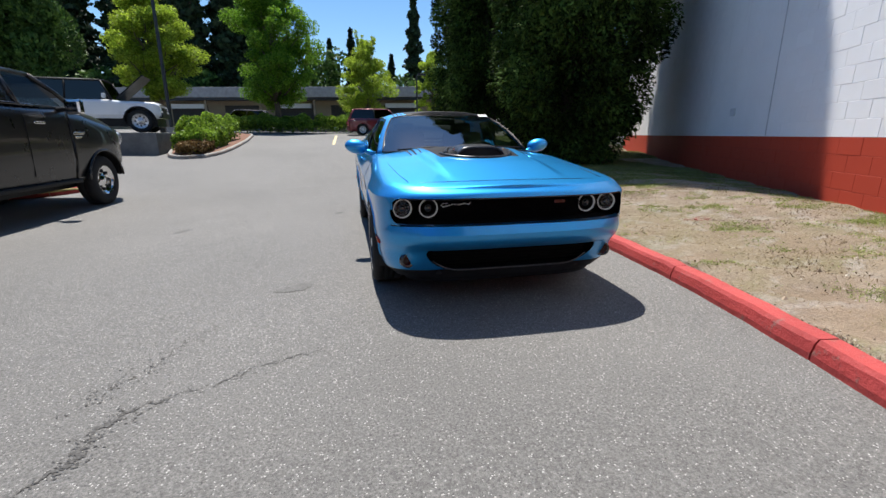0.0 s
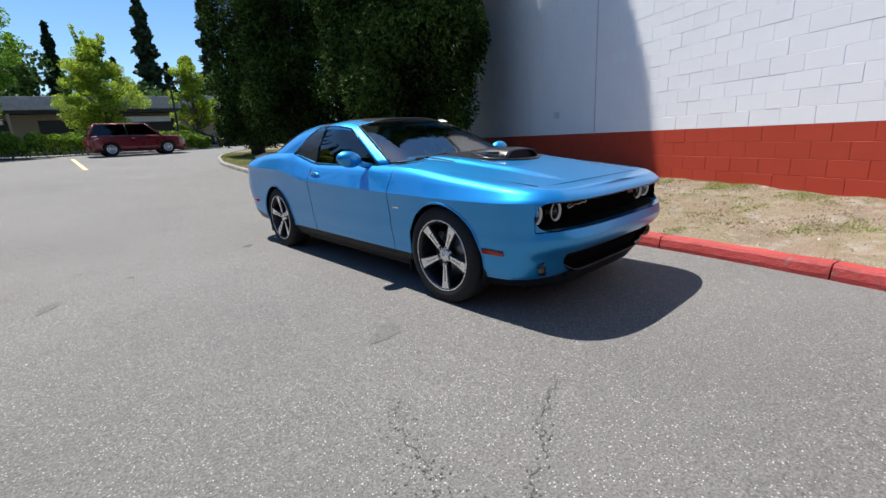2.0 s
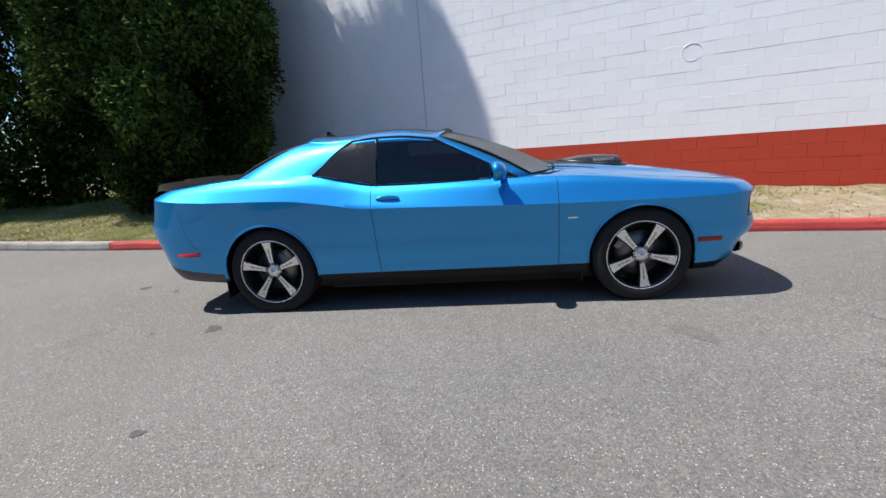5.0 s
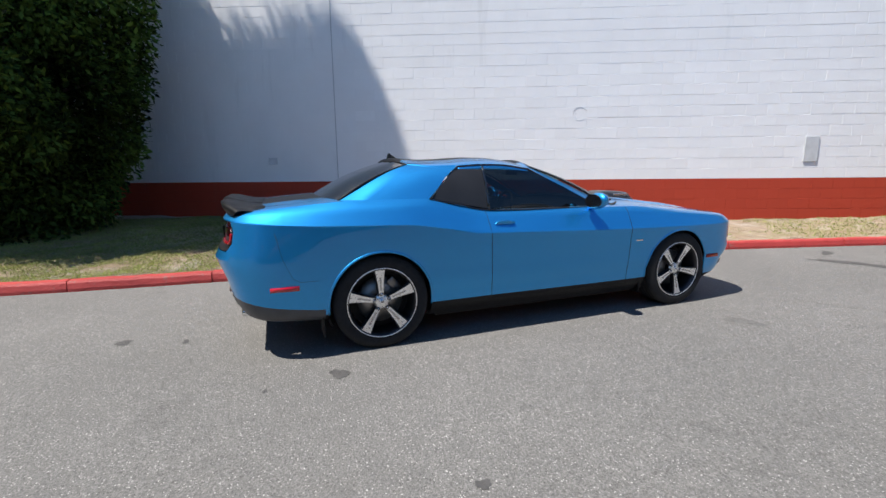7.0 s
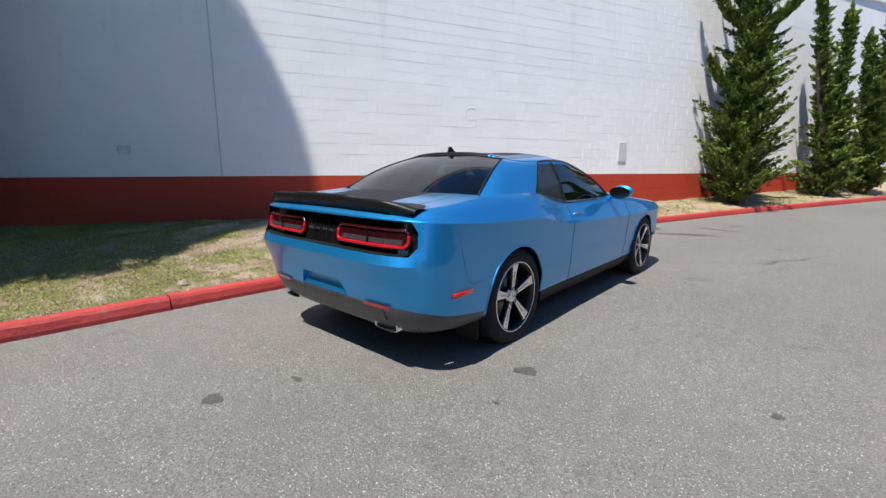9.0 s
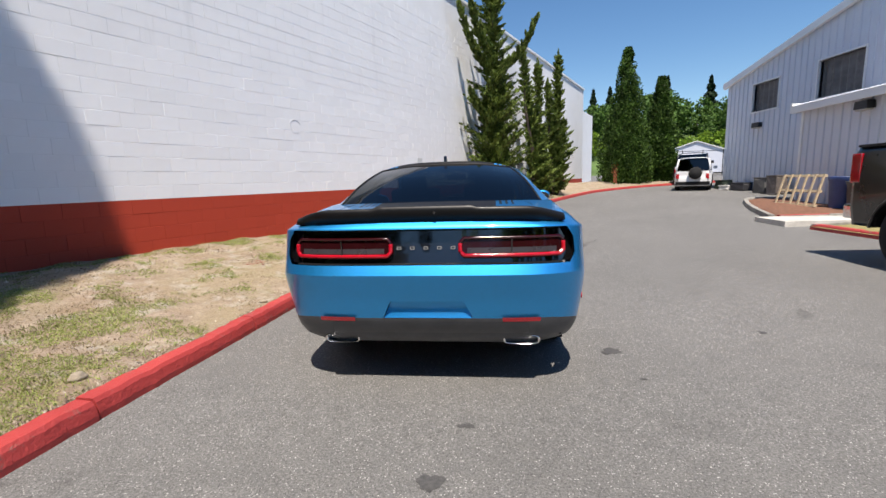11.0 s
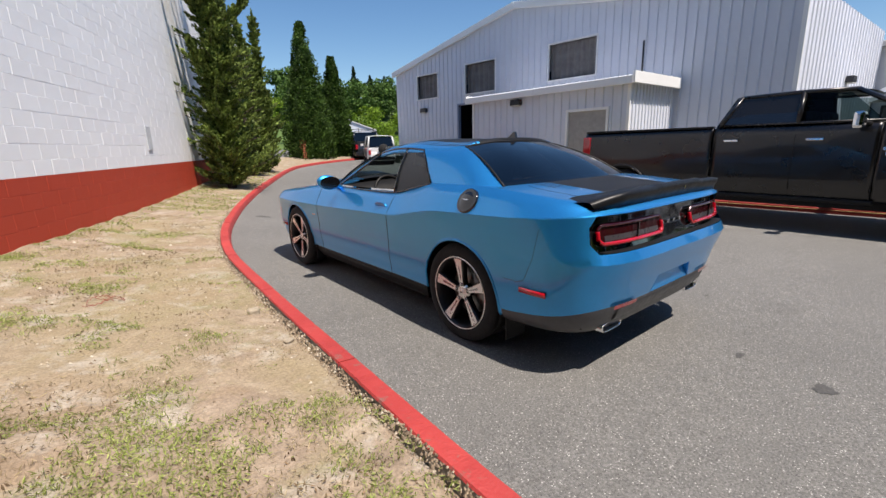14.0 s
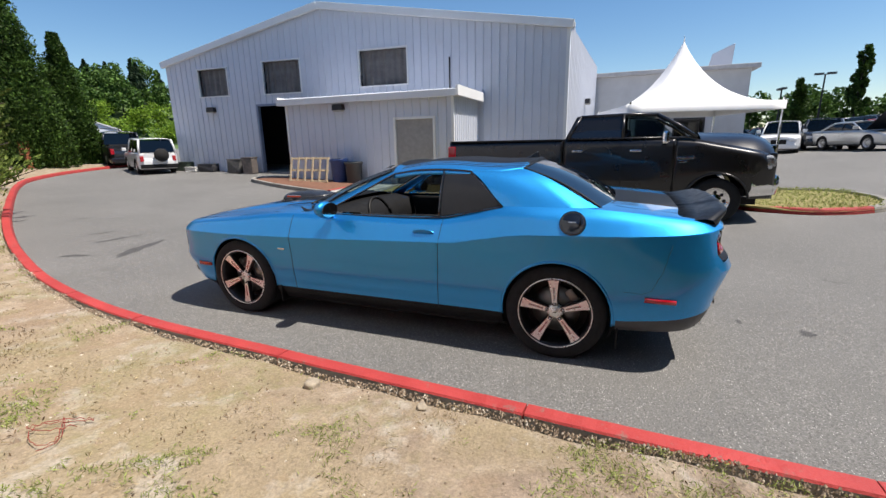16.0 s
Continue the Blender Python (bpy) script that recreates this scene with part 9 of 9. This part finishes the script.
def stone(x, y, size, seed, label):
    pr = random.Random(seed)
    bm = bmesh.new()
    bmesh.ops.create_icosphere(bm, subdivisions=3, radius=1)
    k = [pr.uniform(0, 6) for _ in range(4)]
    for v in bm.verts:
        c = v.co.copy()
        f = 1 + 0.12 * math.sin(3 * c.x + k[0]) + 0.12 * math.sin(4 * c.y + k[1]) + 0.08 * math.sin(5 * c.z + k[2])
        v.co = Vector((c.x * size * 1.3, c.y * size * 0.9, c.z * size * 0.75)) * f
    o = thing("stone", label, "stone", Matrix.Translation((x, y, verge_z(x, y) + size * 0.35)) @ Matrix.Rotation(k[3], 4, "Z"), "loose stones on the verge")
    part("rock", bm, concrete("field_stone", (0.40, 0.335, 0.25)), o, smooth=True)


stone(1.97, 0.10, 0.047, 1, "rounded pale field stone by the kerb")
stone(1.96, 0.87, 0.030, 2, "small buff field stone beside the kerb")
stone(2.15, 2.75, 0.04, 4, "half-buried buff stone in dry soil")


def verge_cover():
    """Grass in patches, straw everywhere and small debris, all as loose blades."""
    rng = np.random.default_rng(77)

    def scatter(n, x0, x1, y0, y1):
        x, y = rng.uniform(x0, x1, n), rng.uniform(y0, y1, n)
        wx = WALL_P.x + WALL_D.x / WALL_D.y * (y - WALL_P.y)
        ky, kx = np.array([p.y for p in KERB])[::-1], np.array([p.x for p in KERB])[::-1]
        kerb_x = np.interp(y, ky, kx) + 0.17 / np.cos(np.arctan(np.gradient(kx, ky)[np.clip(np.searchsorted(ky, y), 0, len(ky) - 1)]))
        keep = (x > kerb_x) & (x < wx - 0.05)
        return x[keep], y[keep], kerb_x[keep], wx[keep]

    kk = np.array([(p.x, p.y) for p in KERB[::4]])

    def height(x, y):
        d = np.sqrt(((np.stack([x, y], 1)[:, None, :] - kk[None]) ** 2).sum(2)).min(1)
        low = np.where(y > -3, 0.072 + 0.035 * np.clip((y - 0.8) / 1.6, 0, 1), 0.072 + 0.025 * np.clip((-3 - y) / 2, 0, 1))
        rise = np.where(y < 9, low + (0.37 - low) * np.clip((d - 0.15) / 2.5, 0, 1) ** 1.1, 0.10 + 0.10 * np.clip(d / 3, 0, 1))
        return ground_z(x, y) + rise + 0.018 * np.sin(x * 3.1 + y * 1.7) * np.sin(y * 2.3) + 0.01 * np.sin(x * 9 + y * 7)

    def patch(x, y, scale, seed):
        return np.array([noise.noise(Vector((a * scale, b * scale, seed))) + 0.5 * noise.noise(Vector((a * scale * 2.7, b * scale * 2.7, seed + 5))) + 0.35 * noise.noise(Vector((a * scale * 7, b * scale * 7, seed + 9))) for a, b in zip(x, y)])

    def blades(n, x0, x1, y0, y1, thr, scale, seed, length, mat, name, label, wide=0.004, lift=1.1, near_wall=0.0, spread=0.62, start=1.3, ragged=0.12):
        x, y, kx, wx = scatter(n, x0, x1, y0, y1)
        p = patch(x, y, scale, seed) + near_wall * np.clip(1 - (wx - x) / 0.9, 0, 1) + spread * np.clip((y - start) / 2.2, 0, 1) - 0.3 * np.clip(1 - (x - kx) / 0.8, 0, 1) + 0.25 * np.clip((-6 - y) / 2, 0, 1)
        keep = p > thr + rng.uniform(-ragged, ragged, len(p))
        x, y = x[keep], y[keep]
        z = height(x, y) + 0.006
        c = np.stack([x, y, z + length * 0.22], 1)
        q = leaf_quads(c, wide, rng, lift, 1.0, length / wide)
        ob = part(name, quads_mesh(name, q, mat))
        tagged(ob, label, "grass", kind="stuff")
    blades(480000, 1.4, 6.5, -4.5, 6.5, 0.40, 1.9, 3.0, 0.028, GRASS, "verge_grass", "patchy short green grass on dry soil", 0.0042, 0.5, near_wall=0.3, spread=0.95, start=0.9, ragged=0.26)
    blades(70000, -4.5, 4.0, -16.0, -4.0, -0.05, 0.8, 4.0, 0.055, GRASS, "verge_grass_far", "thin green grass along the wall foot", 0.007, 0.7, near_wall=0.25)
    blades(150000, 1.3, 6.5, -6.0, 6.5, 0.22, 1.5, 8.0, 0.034, STRAW, "verge_straw", "dead straw-coloured grass on the verge", 0.003, 0.3, ragged=0.35)
    blades(30000, 2.0, 9.0, 6.5, 21.0, -0.1, 0.6, 9.0, 0.06, STRAW, "bed_straw", "dry tan grass under the cedars", 0.007, 0.6)
    blades(150000, 2.0, 9.0, 6.5, 21.0, -0.35, 0.6, 12.0, 0.06, GRASS, "bed_grass", "short green grass in the shade of the cedars", 0.008, 0.7, ragged=0.3)
    blades(45000, 1.4, 6.0, -5.0, 6.0, 0.22, 1.1, 14.0, 0.020, LITTER, "verge_litter", "brown dry leaf crumbs scattered on the verge", 0.007, 0.15, spread=0.15)
    # island lawn
    n = 17000
    x, y = rng.uniform(-9.5, -6.2, n), rng.uniform(-4.3, 6.9, n)
    lx, ly = np.array([p.x for p in isle]), np.array([p.y for p in isle])
    inside = np.zeros(n, bool)
    for (xa, ya, xb, yb) in zip(lx, ly, np.roll(lx, -1), np.roll(ly, -1)):
        cross = ((ya > y) != (yb > y)) & (x < (xb - xa) * (y - ya) / (yb - ya + 1e-9) + xa)
        inside ^= cross
    keep = inside & (y > -2.4)
    x, y = x[keep], y[keep]
    c = np.stack([x, y, ground_z(x, y) + 0.14], 1)
    ob = part("island_lawn", quads_mesh("island_lawn", leaf_quads(c, 0.010, rng, 1.1, 1.0, 8.0), GRASS))
    tagged(ob, "short green lawn on the kerbed island", "grass", kind="stuff")
    # crumbs of soil and gravel
    n = 5200
    x, y, kx, wx = scatter(n, 1.4, 6.0, -5.0, 5.5)
    z = height(x, y)
    s = rng.uniform(0.004, 0.013, len(x)) * (1 + (rng.random(len(x)) > 0.97) * 1.2)
    verts, faces = [], []
    for a, b, c, k in zip(x, y, z, s):
        i = len(verts)
        th = rng.uniform(0, 6.28)
        for j in range(4):
            verts.append((a + k * math.cos(th + j * 1.57) * rng.uniform(0.7, 1.3), b + k * math.sin(th + j * 1.57) * rng.uniform(0.7, 1.3), c - 0.002))
        verts.append((a, b, c + k * 0.9))
        faces += [(i, i + 1, i + 4), (i + 1, i + 2, i + 4), (i + 2, i + 3, i + 4), (i + 3, i, i + 4)]
    kp = [(p, (KERB[min(i + 1, len(KERB) - 1)] - KERB[max(i - 1, 0)]).normalized()) for i, p in enumerate(KERB) if -6 < p.y < 6]
    for _ in range(5200):
        p, d = kp[int(rng.integers(0, len(kp)))]
        off = 0.145 + abs(rng.normal()) * 0.05
        a, b = p.x - d.y * off + d.x * rng.uniform(-0.05, 0.05), p.y + d.x * off + d.y * rng.uniform(-0.05, 0.05)
        c = float(height(np.array([a]), np.array([b]))[0]) + rng.uniform(-0.01, 0.02) * (off < 0.19)
        k = rng.uniform(0.003, 0.010)
        i, th = len(verts), rng.uniform(0, 6.28)
        for j in range(4):
            verts.append((a + k * math.cos(th + j * 1.57) * rng.uniform(0.7, 1.3), b + k * math.sin(th + j * 1.57) * rng.uniform(0.7, 1.3), c - 0.004))
        verts.append((a, b, c + k * 0.9))
        faces += [(i, i + 1, i + 4), (i + 1, i + 2, i + 4), (i + 2, i + 3, i + 4), (i + 3, i, i + 4)]
    m = Mat("gravel_crumbs", (0.4, 0.33, 0.24), 0.95)
    m.color(m.ramp(m.island(), (0.0, (0.13, 0.09, 0.06)), (0.75, (0.36, 0.28, 0.20)), (1.0, (0.55, 0.49, 0.40))))
    ob = part("verge_gravel", data_mesh("verge_gravel", verts, faces, m.m))
    tagged(ob, "loose gravel and soil crumbs on the verge", "gravel", kind="stuff")


verge_cover()
wire = thing("red_wire", "tangled thin red wire lying on the dry soil", "wire")
pr = random.Random(2)
pts = [(2.84 + 0.11 * math.sin(k * 0.9) + 0.008 * k, -0.80 + 0.10 * math.cos(k * 1.3) + 0.006 * k, 0) for k in range(16)]
pts = [(x, y, verge_z(x, y) + 0.012 + 0.02 * abs(math.sin(k * 1.7))) for k, (x, y, _) in enumerate(map(tuple, catmull(pts, 70)))]
part("strand", tube(pts, 0.002, 5), plain("red_plastic", (0.24, 0.03, 0.022), 0.5), wire)
